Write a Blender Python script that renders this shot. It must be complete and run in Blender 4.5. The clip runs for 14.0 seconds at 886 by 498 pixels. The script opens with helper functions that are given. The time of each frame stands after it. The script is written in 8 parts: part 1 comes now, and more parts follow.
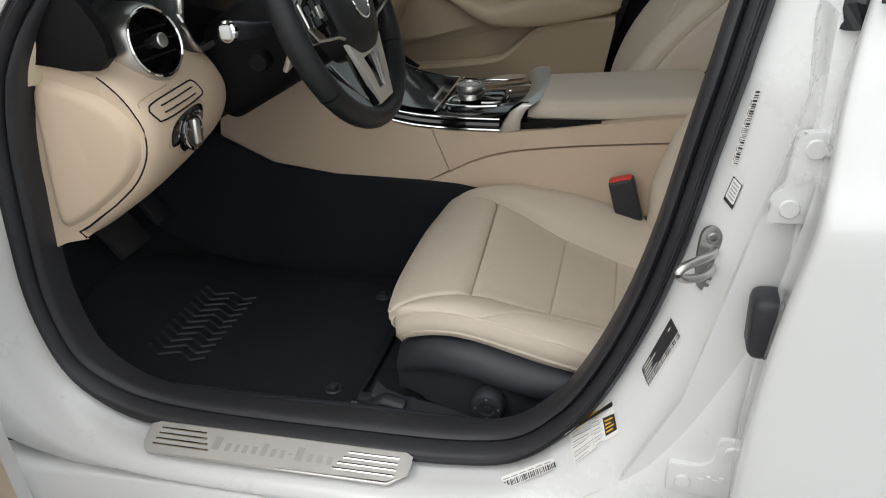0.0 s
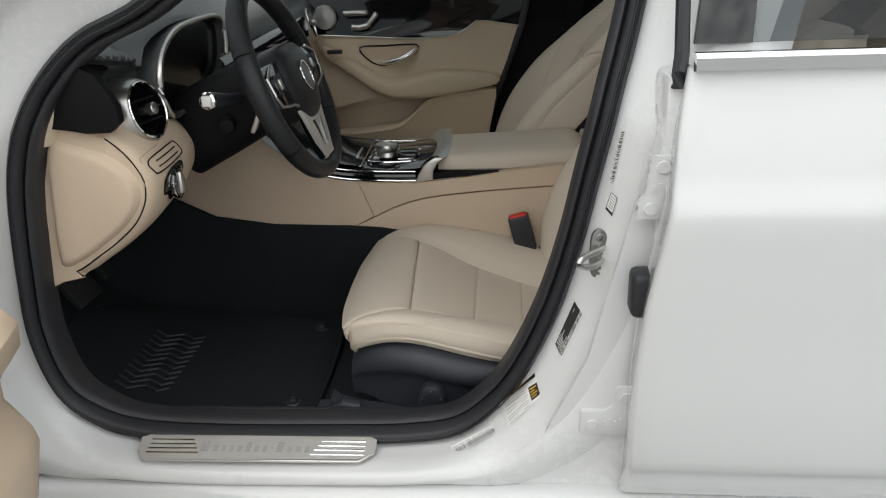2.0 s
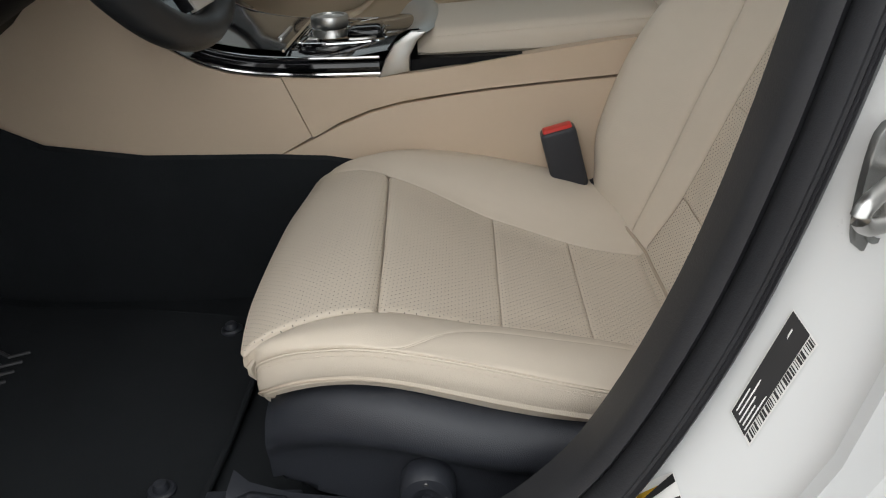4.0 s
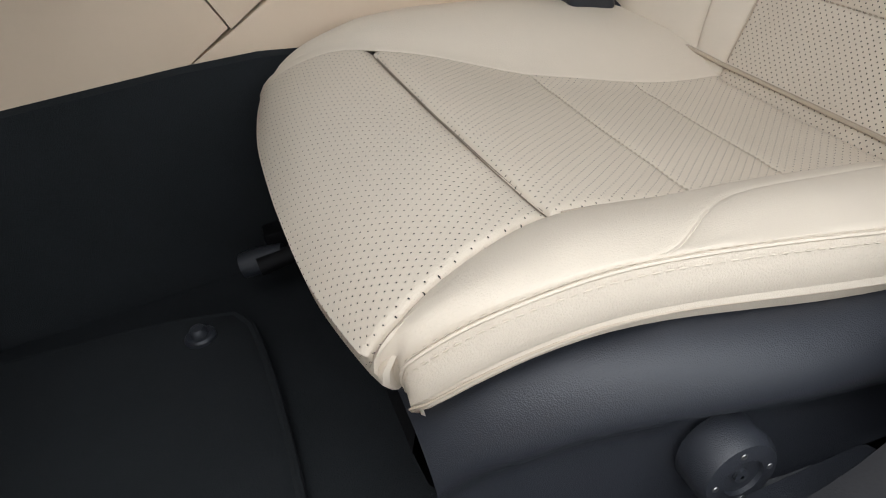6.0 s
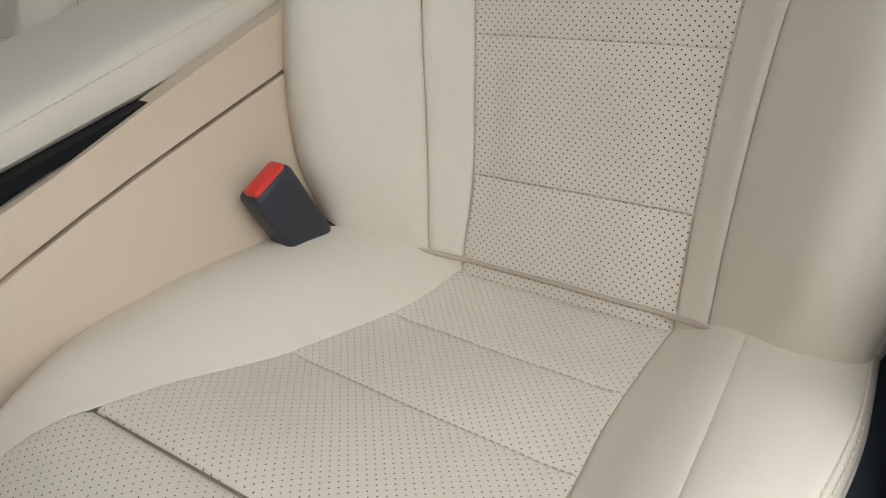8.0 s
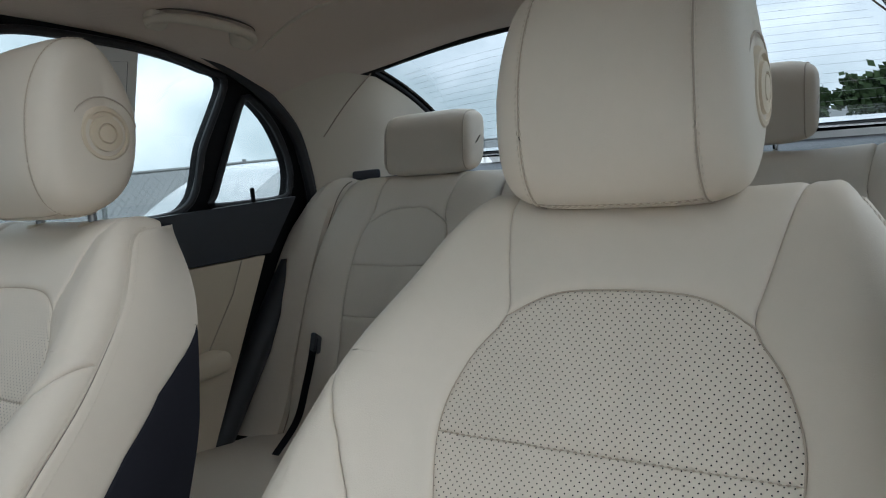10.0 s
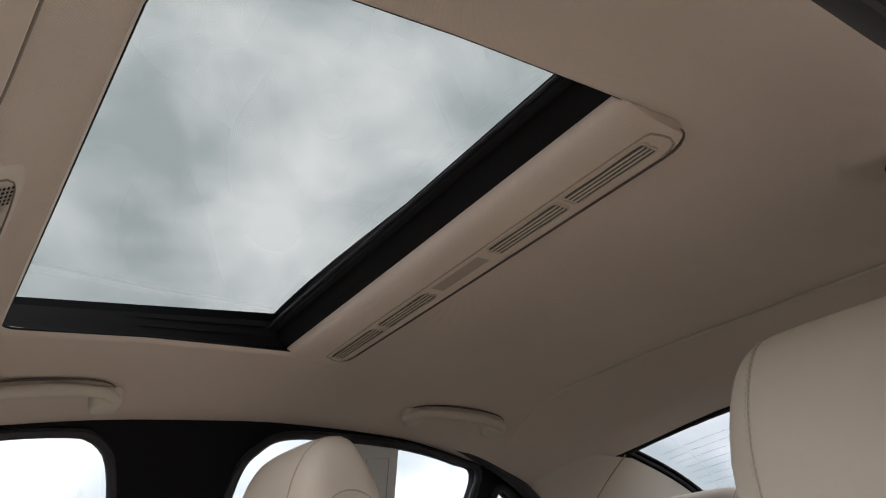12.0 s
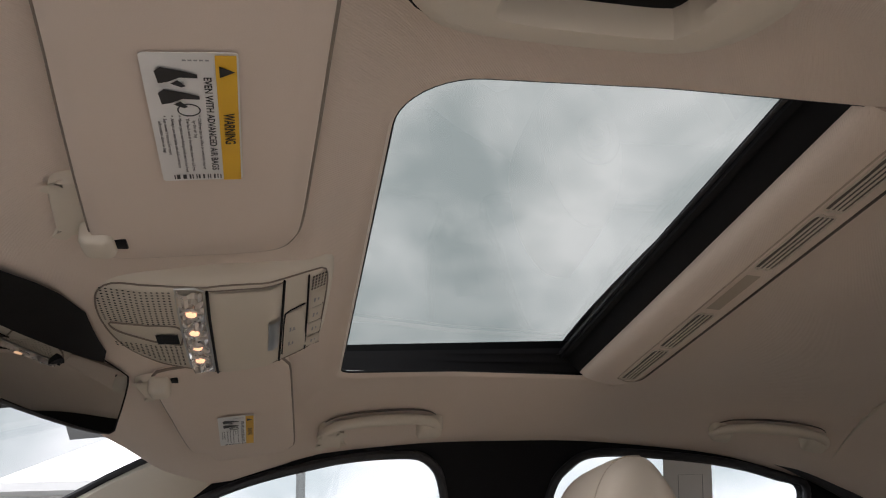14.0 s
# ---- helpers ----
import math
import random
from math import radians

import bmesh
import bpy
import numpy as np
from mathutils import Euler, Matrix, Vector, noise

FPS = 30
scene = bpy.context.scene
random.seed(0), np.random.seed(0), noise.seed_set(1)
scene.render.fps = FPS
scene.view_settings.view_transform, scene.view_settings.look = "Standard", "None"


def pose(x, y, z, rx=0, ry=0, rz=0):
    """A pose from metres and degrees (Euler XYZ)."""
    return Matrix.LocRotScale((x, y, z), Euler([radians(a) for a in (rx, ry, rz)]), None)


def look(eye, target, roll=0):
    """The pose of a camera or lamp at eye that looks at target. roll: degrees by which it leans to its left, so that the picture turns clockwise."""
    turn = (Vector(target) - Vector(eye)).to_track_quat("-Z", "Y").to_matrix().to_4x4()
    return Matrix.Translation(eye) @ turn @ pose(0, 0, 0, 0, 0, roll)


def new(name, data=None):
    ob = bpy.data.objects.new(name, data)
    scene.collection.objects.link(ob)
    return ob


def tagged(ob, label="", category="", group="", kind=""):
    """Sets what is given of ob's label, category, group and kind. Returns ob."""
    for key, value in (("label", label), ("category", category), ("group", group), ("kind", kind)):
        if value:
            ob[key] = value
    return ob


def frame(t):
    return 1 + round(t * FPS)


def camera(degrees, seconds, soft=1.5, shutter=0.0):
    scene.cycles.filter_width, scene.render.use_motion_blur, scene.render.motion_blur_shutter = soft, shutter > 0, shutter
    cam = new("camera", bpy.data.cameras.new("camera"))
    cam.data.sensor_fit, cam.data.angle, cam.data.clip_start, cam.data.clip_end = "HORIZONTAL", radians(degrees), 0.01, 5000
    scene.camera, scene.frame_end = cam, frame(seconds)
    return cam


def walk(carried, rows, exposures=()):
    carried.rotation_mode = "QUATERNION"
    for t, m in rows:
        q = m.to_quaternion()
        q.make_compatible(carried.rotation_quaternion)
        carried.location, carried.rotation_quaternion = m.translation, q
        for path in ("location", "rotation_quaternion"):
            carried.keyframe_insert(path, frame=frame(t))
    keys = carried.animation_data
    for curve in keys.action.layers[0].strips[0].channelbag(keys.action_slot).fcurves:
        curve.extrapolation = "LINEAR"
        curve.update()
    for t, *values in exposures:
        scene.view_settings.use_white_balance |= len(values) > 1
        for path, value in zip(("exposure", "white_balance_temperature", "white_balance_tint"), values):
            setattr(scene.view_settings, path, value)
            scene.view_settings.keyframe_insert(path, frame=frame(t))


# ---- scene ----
cam = camera(60.6, 14.0, soft=1.1)

PATH = [
    (0, (0.355, -1.454, 1.127), (-0.117, 0.25, 0.193), -3.8),
    (0.5, (0.324, -1.549, 1.146), (0.007, 0.211, 0.251), -3.7),
    (1, (0.306, -1.646, 1.167), (0.086, 0.152, 0.319), -3.4),
    (1.5, (0.303, -1.708, 1.176), (0.124, 0.115, 0.373), -2.9),
    (2, (0.3, -1.729, 1.172), (0.146, 0.107, 0.393), -2.4),
    (2.5, (0.292, -1.666, 1.154), (0.15, 0.161, 0.354), -2.5),
    (3, (0.258, -1.449, 1.085), (0.097, 0.348, 0.224), -3.3),
    (3.2, (0.253, -1.361, 1.056), (0.098, 0.428, 0.177), -3.4),
    (5.3, (0.125, -0.913, 0.738), (0.301, 0.814, -0.255), -4.7),
    (5.5, (0.102, -0.897, 0.741), (0.328, 0.812, -0.275), -5.7),
    (6, (0.003, -0.846, 0.768), (0.372, 0.767, -0.354), -11.8),
    (6.5, (-0.063, -0.768, 0.801), (0.496, 0.71, -0.424), -17.2),
    (7, (-0.062, -0.709, 0.828), (0.726, 0.624, -0.437), -19.2),
    (7.2, (-0.045, -0.697, 0.828), (0.834, 0.579, -0.436), -19.2),
    (9.3, (0.099, -0.617, 1.016), (1.653, 0.438, 0.328), -9.1),
    (9.5, (0.113, -0.609, 1.038), (1.702, 0.455, 0.451), -8.0),
    (10, (0.13, -0.597, 1.076), (1.773, 0.511, 0.8), -5.4),
    (10.5, (0.147, -0.592, 1.085), (1.759, 0.585, 1.218), -5.4),
    (11, (0.163, -0.598, 1.068), (1.657, 0.642, 1.549), -6.4),
    (11.5, (0.16, -0.606, 1.056), (1.496, 0.705, 1.758), -7.1),
    (12, (0.168, -0.626, 1.055), (1.335, 0.797, 1.84), -7.6),
    (12.5, (0.177, -0.663, 1.058), (1.144, 0.879, 1.885), -8.1),
    (13, (0.186, -0.695, 1.058), (0.942, 0.946, 1.916), -7.3),
    (13.5, (0.188, -0.708, 1.057), (0.748, 1.002, 1.928), -5.5),
    (14, (0.185, -0.71, 1.054), (0.619, 1.034, 1.932), -3.9),
]
walk(cam, [(t, look(eye, target, roll)) for t, eye, target, roll in PATH],
     [(0, 0.06, 6500, 12), (0.5, -0.06, 6500, 12), (1.5, -0.13, 6500, 12), (3.2, -0.1, 6500, 11), (5.3, 0.62, 6300, 14), (7.2, 0.66, 6150, 8), (9.3, 0.92, 5820, 10), (10.0, 0.88, 5700, 8), (10.5, 1.08, 5750, 7), (11.0, 1.15, 6100, 10),
      (11.5, 1.04, 6250, 16), (12.5, 0.9, 6550, 20), (14.0, 0.85, 6500, 20)])
from mathutils.bvhtree import BVHTree

# ---- light ----
world = bpy.data.worlds.new("sky")
scene.world = world
world.use_nodes = True


def sky_nodes(nt):
    nt.nodes.clear()
    n, ln = nt.nodes.new, nt.links.new
    tc = n("ShaderNodeTexCoord")
    mp = n("ShaderNodeMapping")
    mp.inputs["Scale"].default_value = (1.0, 1.15, 1.5)
    mp.inputs["Location"].default_value = (0.35, 0.2, 0.0)
    n1 = n("ShaderNodeTexNoise")
    n1.inputs["Scale"].default_value = 4.6
    n1.inputs["Detail"].default_value = 7
    n1.inputs["Roughness"].default_value = 0.52
    n1.inputs["Distortion"].default_value = 0.25
    ramp = n("ShaderNodeValToRGB")
    ramp.color_ramp.elements[0].position, ramp.color_ramp.elements[0].color = 0.36, (0.50, 0.555, 0.55, 1)
    ramp.color_ramp.elements[1].position, ramp.color_ramp.elements[1].color = 0.66, (1.0, 1.0, 0.985, 1)
    sky = n("ShaderNodeTexSky")
    sky.sky_type, sky.sun_disc = "NISHITA", False
    sky.sun_elevation, sky.sun_rotation = radians(52), radians(200)
    clouds = n("ShaderNodeBackground")
    clouds.inputs["Strength"].default_value = 2.42
    clear = n("ShaderNodeBackground")
    clear.inputs["Strength"].default_value = 0.05
    mix = n("ShaderNodeMixShader")
    mix.inputs[0].default_value = 0.9
    out = n("ShaderNodeOutputWorld")
    ln(tc.outputs["Generated"], mp.inputs["Vector"])
    ln(mp.outputs["Vector"], n1.inputs["Vector"])
    ln(n1.outputs["Fac"], ramp.inputs["Fac"])
    ln(ramp.outputs["Color"], clouds.inputs["Color"])
    ln(sky.outputs["Color"], clear.inputs["Color"])
    ln(clear.outputs[0], mix.inputs[1])
    ln(clouds.outputs[0], mix.inputs[2])
    ln(mix.outputs[0], out.inputs["Surface"])


sky_nodes(world.node_tree)
sun = new("sun", bpy.data.lights.new("sun", "SUN"))
sun.data.energy, sun.data.angle, sun.data.color = 0.6, radians(40), (1.0, 0.97, 0.93)
sun.matrix_world = look((0, 0, 0), (0.25, 0.55, -1.0))


# ---- materials ----
def nodes_of(name):
    m = bpy.data.materials.new(name)
    m.use_nodes = True
    nt = m.node_tree
    return m, nt, nt.nodes["Principled BSDF"]


def math_node(nt, op, a, b=None, clamp=False):
    n = nt.nodes.new("ShaderNodeMath")
    n.operation, n.use_clamp = op, clamp
    for i, v in enumerate((a, b)):
        if v is None:
            continue
        if isinstance(v, (int, float)):
            n.inputs[i].default_value = v
        else:
            nt.links.new(v, n.inputs[i])
    return n.outputs[0]


def noise_node(nt, scale, detail=4, rough=0.55, vec=None):
    n = nt.nodes.new("ShaderNodeTexNoise")
    n.inputs["Scale"].default_value, n.inputs["Detail"].default_value, n.inputs["Roughness"].default_value = scale, detail, rough
    if vec is not None:
        nt.links.new(vec, n.inputs["Vector"])
    return n.outputs["Fac"]


def voronoi_node(nt, scale, vec=None, feature="F1"):
    n = nt.nodes.new("ShaderNodeTexVoronoi")
    n.feature = feature
    n.inputs["Scale"].default_value = scale
    if vec is not None:
        nt.links.new(vec, n.inputs["Vector"])
    return n.outputs["Distance"]


def coords(nt, kind="Object"):
    return nt.nodes.new("ShaderNodeTexCoord").outputs[kind]


def mix_color(nt, fac, a, b):
    n = nt.nodes.new("ShaderNodeMix")
    n.data_type = "RGBA"
    for i, v in ((0, fac), (6, a), (7, b)):
        if isinstance(v, (int, float)):
            n.inputs[i].default_value = v
        elif isinstance(v, tuple):
            n.inputs[i].default_value = (*v[:3], 1)
        else:
            nt.links.new(v, n.inputs[i])
    return n.outputs[2]


def bump(nt, height, strength, distance, bsdf):
    n = nt.nodes.new("ShaderNodeBump")
    n.inputs["Strength"].default_value, n.inputs["Distance"].default_value = strength, distance
    nt.links.new(height, n.inputs["Height"])
    nt.links.new(n.outputs[0], bsdf.inputs["Normal"])


def remap(nt, v, a, b, c=0.0, d=1.0):
    n = nt.nodes.new("ShaderNodeMapRange")
    n.inputs[1].default_value, n.inputs[2].default_value, n.inputs[3].default_value, n.inputs[4].default_value = a, b, c, d
    nt.links.new(v, n.inputs[0])
    return n.outputs[0]


def surface(name, color, rough=0.5, metal=0.0, grain=0.0, grain_scale=800.0, vary=0.08, vary_scale=6.0, coat=0.0, cells=False, spec=0.5):
    """Plain stuff with a large and a fine variation of colour and gloss, and a fine relief."""
    m, nt, p = nodes_of(name)
    co = coords(nt)
    big, fine = noise_node(nt, vary_scale, 5, 0.6, co), noise_node(nt, vary_scale * 22, 3, 0.6, co)
    f = math_node(nt, "ADD", math_node(nt, "MULTIPLY", big, 0.7), math_node(nt, "MULTIPLY", fine, 0.3))
    lo, hi = tuple(c * (1 - vary) for c in color), tuple(min(1, c * (1 + vary)) for c in color)
    nt.links.new(mix_color(nt, f, lo, hi), p.inputs["Base Color"])
    nt.links.new(remap(nt, f, 0.3, 0.7, rough * 0.9, min(1, rough * 1.1)), p.inputs["Roughness"])
    p.inputs["Metallic"].default_value, p.inputs["Coat Weight"].default_value = metal, coat
    p.inputs["Specular IOR Level"].default_value = spec
    if grain:
        h = voronoi_node(nt, grain_scale, co) if cells else noise_node(nt, grain_scale, 3, 0.6, co)
        bump(nt, h, min(1, grain), 0.0006, p)
    return m


def leather(name, color, perforated=False, grain=0.55, rough=0.5, worn=0.5, size=0.058, pitch=0.0074):
    m, nt, p = nodes_of(name)
    co = coords(nt)
    big, mid = noise_node(nt, 5.0, 4, 0.6, co), noise_node(nt, 60.0, 4, 0.65, co)
    f = math_node(nt, "ADD", math_node(nt, "MULTIPLY", big, 0.65), math_node(nt, "MULTIPLY", mid, 0.35))
    col = mix_color(nt, f, tuple(c * 0.92 for c in color), tuple(min(1, c * 1.07) for c in color))
    cell = voronoi_node(nt, 760.0, co)
    crack = voronoi_node(nt, 640.0, co, "DISTANCE_TO_EDGE")
    patchy = remap(nt, noise_node(nt, 9.0, 2, 0.5, co), 0.42, 0.62, worn * 0.3, 1.0)
    h = math_node(nt, "MULTIPLY", math_node(nt, "ADD", cell, remap(nt, crack, 0.0, 0.12, -0.6, 0.0)), patchy)
    if perforated:
        uv = nt.nodes.new("ShaderNodeUVMap").outputs[0]
        dots = []
        for off in (0.0, 0.5):
            mp = nt.nodes.new("ShaderNodeMapping")
            mp.inputs["Scale"].default_value, mp.inputs["Location"].default_value = (1 / pitch, 1 / pitch, 1), (off, off, 0)
            nt.links.new(uv, mp.inputs["Vector"])
            fr = nt.nodes.new("ShaderNodeVectorMath")
            fr.operation = "FRACTION"
            nt.links.new(mp.outputs[0], fr.inputs[0])
            sb = nt.nodes.new("ShaderNodeVectorMath")
            sb.operation = "SUBTRACT"
            sb.inputs[1].default_value = (0.5, 0.5, 0.0)
            nt.links.new(fr.outputs[0], sb.inputs[0])
            le = nt.nodes.new("ShaderNodeVectorMath")
            le.operation = "LENGTH"
            nt.links.new(sb.outputs[0], le.inputs[0])
            dots.append(le.outputs["Value"])
        d = math_node(nt, "MINIMUM", dots[0], dots[1])
        hole = remap(nt, d, size, size + 0.020, 1.0, 0.0)
        dish = remap(nt, d, 0.06, 0.15, -0.7, 0.0)
        col = mix_color(nt, hole, col, (0.012, 0.010, 0.009))
        h = math_node(nt, "ADD", math_node(nt, "MULTIPLY", h, 0.6), dish)
    nt.links.new(col, p.inputs["Base Color"])
    nt.links.new(remap(nt, mid, 0.3, 0.7, rough * 0.88, rough * 1.12), p.inputs["Roughness"])
    p.inputs["Specular IOR Level"].default_value = 0.34
    bump(nt, h, grain, 0.0008, p)
    return m


def woven(name, color, pitch=0.0015):
    """Knitted roof cloth."""
    m, nt, p = nodes_of(name)
    co = coords(nt)
    mp = nt.nodes.new("ShaderNodeMapping")
    mp.inputs["Rotation"].default_value = (0, 0, radians(38))
    nt.links.new(co, mp.inputs["Vector"])
    w = nt.nodes.new("ShaderNodeTexWave")
    w.inputs["Scale"].default_value, w.inputs["Distortion"].default_value, w.inputs["Detail"].default_value = 1 / pitch / 3.2, 0.0, 0
    nt.links.new(mp.outputs[0], w.inputs["Vector"])
    f = math_node(nt, "ADD", math_node(nt, "MULTIPLY", noise_node(nt, 4.0, 4, 0.6, co), 0.5), math_node(nt, "MULTIPLY", noise_node(nt, 900.0, 2, 0.5, co), 0.5))
    nt.links.new(mix_color(nt, f, tuple(c * 0.9 for c in color), tuple(c * 1.08 for c in color)), p.inputs["Base Color"])
    p.inputs["Roughness"].default_value, p.inputs["Specular IOR Level"].default_value = 0.95, 0.15
    p.inputs["Sheen Weight"].default_value = 0.15
    h = math_node(nt, "ADD", math_node(nt, "MULTIPLY", w.outputs["Fac"], 0.7), noise_node(nt, 1500.0, 2, 0.5, co))
    bump(nt, h, 0.4, 0.0005, p)
    return m


def carpet(name, color):
    m, nt, p = nodes_of(name)
    co = coords(nt)
    f = math_node(nt, "ADD", math_node(nt, "MULTIPLY", noise_node(nt, 7.0, 5, 0.65, co), 0.6), math_node(nt, "MULTIPLY", noise_node(nt, 700.0, 2, 0.6, co), 0.4))
    dust = remap(nt, voronoi_node(nt, 55.0, co), 0.0, 0.035, 1.0, 0.0)
    col = mix_color(nt, f, tuple(c * 0.55 for c in color), tuple(c * 1.5 for c in color))
    nt.links.new(mix_color(nt, math_node(nt, "MULTIPLY", dust, 0.06), col, (0.4, 0.38, 0.35)), p.inputs["Base Color"])
    p.inputs["Roughness"].default_value, p.inputs["Specular IOR Level"].default_value = 1.0, 0.1
    bump(nt, noise_node(nt, 900.0, 3, 0.7, co), 0.9, 0.0012, p)
    return m


def glass(name, tint, rough=0.0, gloss=0.035):
    """A tinted pane: what passes is coloured, and a little is mirrored."""
    m, nt, p = nodes_of(name)
    nt.nodes.remove(p)
    tr, gl, mx, lw = (nt.nodes.new("ShaderNode" + k) for k in ("BsdfTransparent", "BsdfGlossy", "MixShader", "LayerWeight"))
    tr.inputs["Color"].default_value = (*tint, 1)
    gl.inputs["Roughness"].default_value = rough
    f = math_node(nt, "ADD", math_node(nt, "MULTIPLY", math_node(nt, "POWER", lw.outputs["Facing"], 4.0), 0.5), gloss)
    nt.links.new(f, mx.inputs[0])
    nt.links.new(tr.outputs[0], mx.inputs[1])
    nt.links.new(gl.outputs[0], mx.inputs[2])
    nt.links.new(mx.outputs[0], nt.nodes["Material Output"].inputs["Surface"])
    return m


def glow(name, color, strength):
    m, nt, p = nodes_of(name)
    p.inputs["Base Color"].default_value = (*color, 1)
    p.inputs["Emission Color"].default_value = (*color, 1)
    p.inputs["Emission Strength"].default_value = strength
    return m


TAN = (0.60, 0.475, 0.355)
TAN_LIGHT = (0.645, 0.566, 0.47)
M_LEATHER = leather("tan_leather", TAN_LIGHT, grain=0.24)
M_PERF = leather("tan_perforated_leather", TAN_LIGHT, True)
M_PERF2 = leather("tan_coarse_perforated_leather", TAN_LIGHT, True, size=0.082, pitch=0.0067)
M_SIDE = leather("tan_grained_leather", tuple(c * 0.95 for c in TAN_LIGHT), grain=0.34, worn=3.0)
M_HEM = surface("tan_hem_cloth", tuple(c * 0.92 for c in TAN_LIGHT), 0.8, grain=0.5, grain_scale=1400, vary=0.06, spec=0.25)
M_PIPING = surface("tan_piping", (0.44, 0.365, 0.285), 0.6, grain=0.3)
M_THREAD = surface("beige_thread", (0.62, 0.545, 0.45), 0.8)
M_TAN = surface("tan_soft_plastic", TAN, 0.5, grain=0.35, grain_scale=1600, vary=0.05, spec=0.35)
M_TAN2 = surface("beige_soft_plastic", (0.60, 0.50, 0.37), 0.5, grain=0.35, grain_scale=1600, vary=0.05, spec=0.35)
M_ROOF = woven("beige_roof_cloth", (0.73, 0.615, 0.525))
M_TRIM = surface("beige_trim", (0.68, 0.61, 0.51), 0.6, grain=0.3, grain_scale=1500, vary=0.04, spec=0.3)
M_VISOR = surface("beige_visor_vinyl", (0.70, 0.59, 0.505), 0.62, grain=0.3, grain_scale=1300, vary=0.03, spec=0.3)
M_BLACK = surface("black_grained_plastic", (0.027, 0.0295, 0.037), 0.38, grain=0.35, grain_scale=1300, vary=0.2, cells=True, spec=0.42)
M_BLACK2 = surface("black_matt_plastic", (0.006, 0.006, 0.007), 0.6, grain=0.25, vary=0.2, spec=0.15)
M_DASH = surface("dark_dash_skin", (0.045, 0.050, 0.052), 0.42, grain=0.5, grain_scale=900, vary=0.15, cells=True, spec=0.5)
M_RUBBER = surface("black_rubber", (0.029, 0.0295, 0.033), 0.46, grain=0.35, grain_scale=500, vary=0.3, vary_scale=14, spec=0.36)
M_GLOSS = surface("black_gloss_lacquer", (0.006, 0.006, 0.007), 0.06, vary=0.2, coat=0.5)
M_CARPET = carpet("black_carpet", (0.0205, 0.0228, 0.0255))
M_CLOTH = surface("black_cloth", (0.018, 0.018, 0.024), 0.9, grain=0.7, grain_scale=1200, vary=0.2, spec=0.15)
M_PAINT = surface("white_car_paint", (0.645, 0.648, 0.648), 0.16, vary=0.012, vary_scale=2.5, coat=0.7)
M_PAINT_IN = surface("white_inner_paint", (0.675, 0.678, 0.678), 0.28, vary=0.012, vary_scale=3, coat=0.3)
M_WORN = surface("worn_grey_print", (0.50, 0.49, 0.47), 0.5, 0.4, vary=0.35, vary_scale=60)
M_STEEL = surface("brushed_steel", (0.74, 0.72, 0.69), 0.5, 0.75, grain=0.4, grain_scale=600, vary=0.1, vary_scale=20)
M_ALU = surface("satin_aluminium", (0.62, 0.61, 0.59), 0.32, 1.0, vary=0.06)
M_CHROME = surface("chrome", (0.82, 0.82, 0.83), 0.07, 1.0, vary=0.03)
M_DARKALU = surface("anthracite_metal", (0.28, 0.28, 0.28), 0.35, 0.9, vary=0.1)
M_ZINC = surface("zinc_plate", (0.34, 0.34, 0.33), 0.42, 0.9, grain=0.3, vary=0.15, vary_scale=40)
# brown of joints, also used to paint shade in creases and along edges
M_JOINT_SHADE = surface("brown_joint_shade", (0.24, 0.195, 0.155), 0.7, grain=0.2)
M_SLOT = surface("brown_slot_shade", (0.11, 0.092, 0.078), 0.7, grain=0.2)
M_RED = surface("red_plastic", (0.62, 0.035, 0.025), 0.35)
M_WHITE = surface("white_plastic", (0.75, 0.75, 0.74), 0.35)
M_PAPER = surface("white_sticker", (0.78, 0.77, 0.75), 0.4, vary=0.02)
M_INK = surface("black_ink", (0.02, 0.02, 0.022), 0.45)
M_YELLOW = surface("amber_ink", (0.80, 0.46, 0.03), 0.45)
M_GREY = surface("grey_ink", (0.32, 0.32, 0.33), 0.5)
M_WHEEL = leather("black_wheel_leather", (0.016, 0.017, 0.019), grain=0.4, rough=0.36)
M_SCREEN = surface("dark_screen", (0.004, 0.004, 0.005), 0.12, vary=0.1)
M_WINDOW = glass("side_glass", (0.55, 0.575, 0.58))
M_SHIELD = glass("rear_glass", (0.25, 0.272, 0.285))
M_WIND = glass("wind_glass", (0.28, 0.30, 0.303))
M_SUNGLASS = glass("roof_glass", (0.156, 0.170, 0.163), gloss=0.020)
M_BULB = glow("warm_bulb", (1.0, 0.62, 0.36), 0.62)
M_LENS = surface("clear_lens", (0.72, 0.66, 0.61), 0.10, 0.55, vary=0.2, vary_scale=160, coat=0.6)
M_MIRROR = surface("mirror_glass", (0.52, 0.53, 0.53), 0.02, 1.0, vary=0.01)


# ---- builders ----
def thing(name, label, category, group="", kind="", at=(0, 0, 0)):
    ob = new(name)
    ob.empty_display_size = 0.05
    ob.location = at
    return tagged(ob, label, category, group, kind)


def link_mesh(name, bm, material, parent=None, label="", sharp=40):
    bmesh.ops.recalc_face_normals(bm, faces=bm.faces)
    me = bpy.data.meshes.new(name)
    bm.to_mesh(me)
    bm.free()
    for m in material if isinstance(material, (list, tuple)) else [material]:
        me.materials.append(m)
    me.shade_smooth()
    me.set_sharp_from_angle(angle=radians(sharp))
    ob = new(name, me)
    if parent is not None:
        up, at = parent, Vector((0, 0, 0))
        while up is not None:
            at += up.location
            up = up.parent
        ob.parent = parent
        ob.location = -at
    if label:
        ob["label"] = label
    return ob


def part(name, bm, material, parent, label="", sharp=40):
    return link_mesh(name, bm, material, parent, label, sharp)


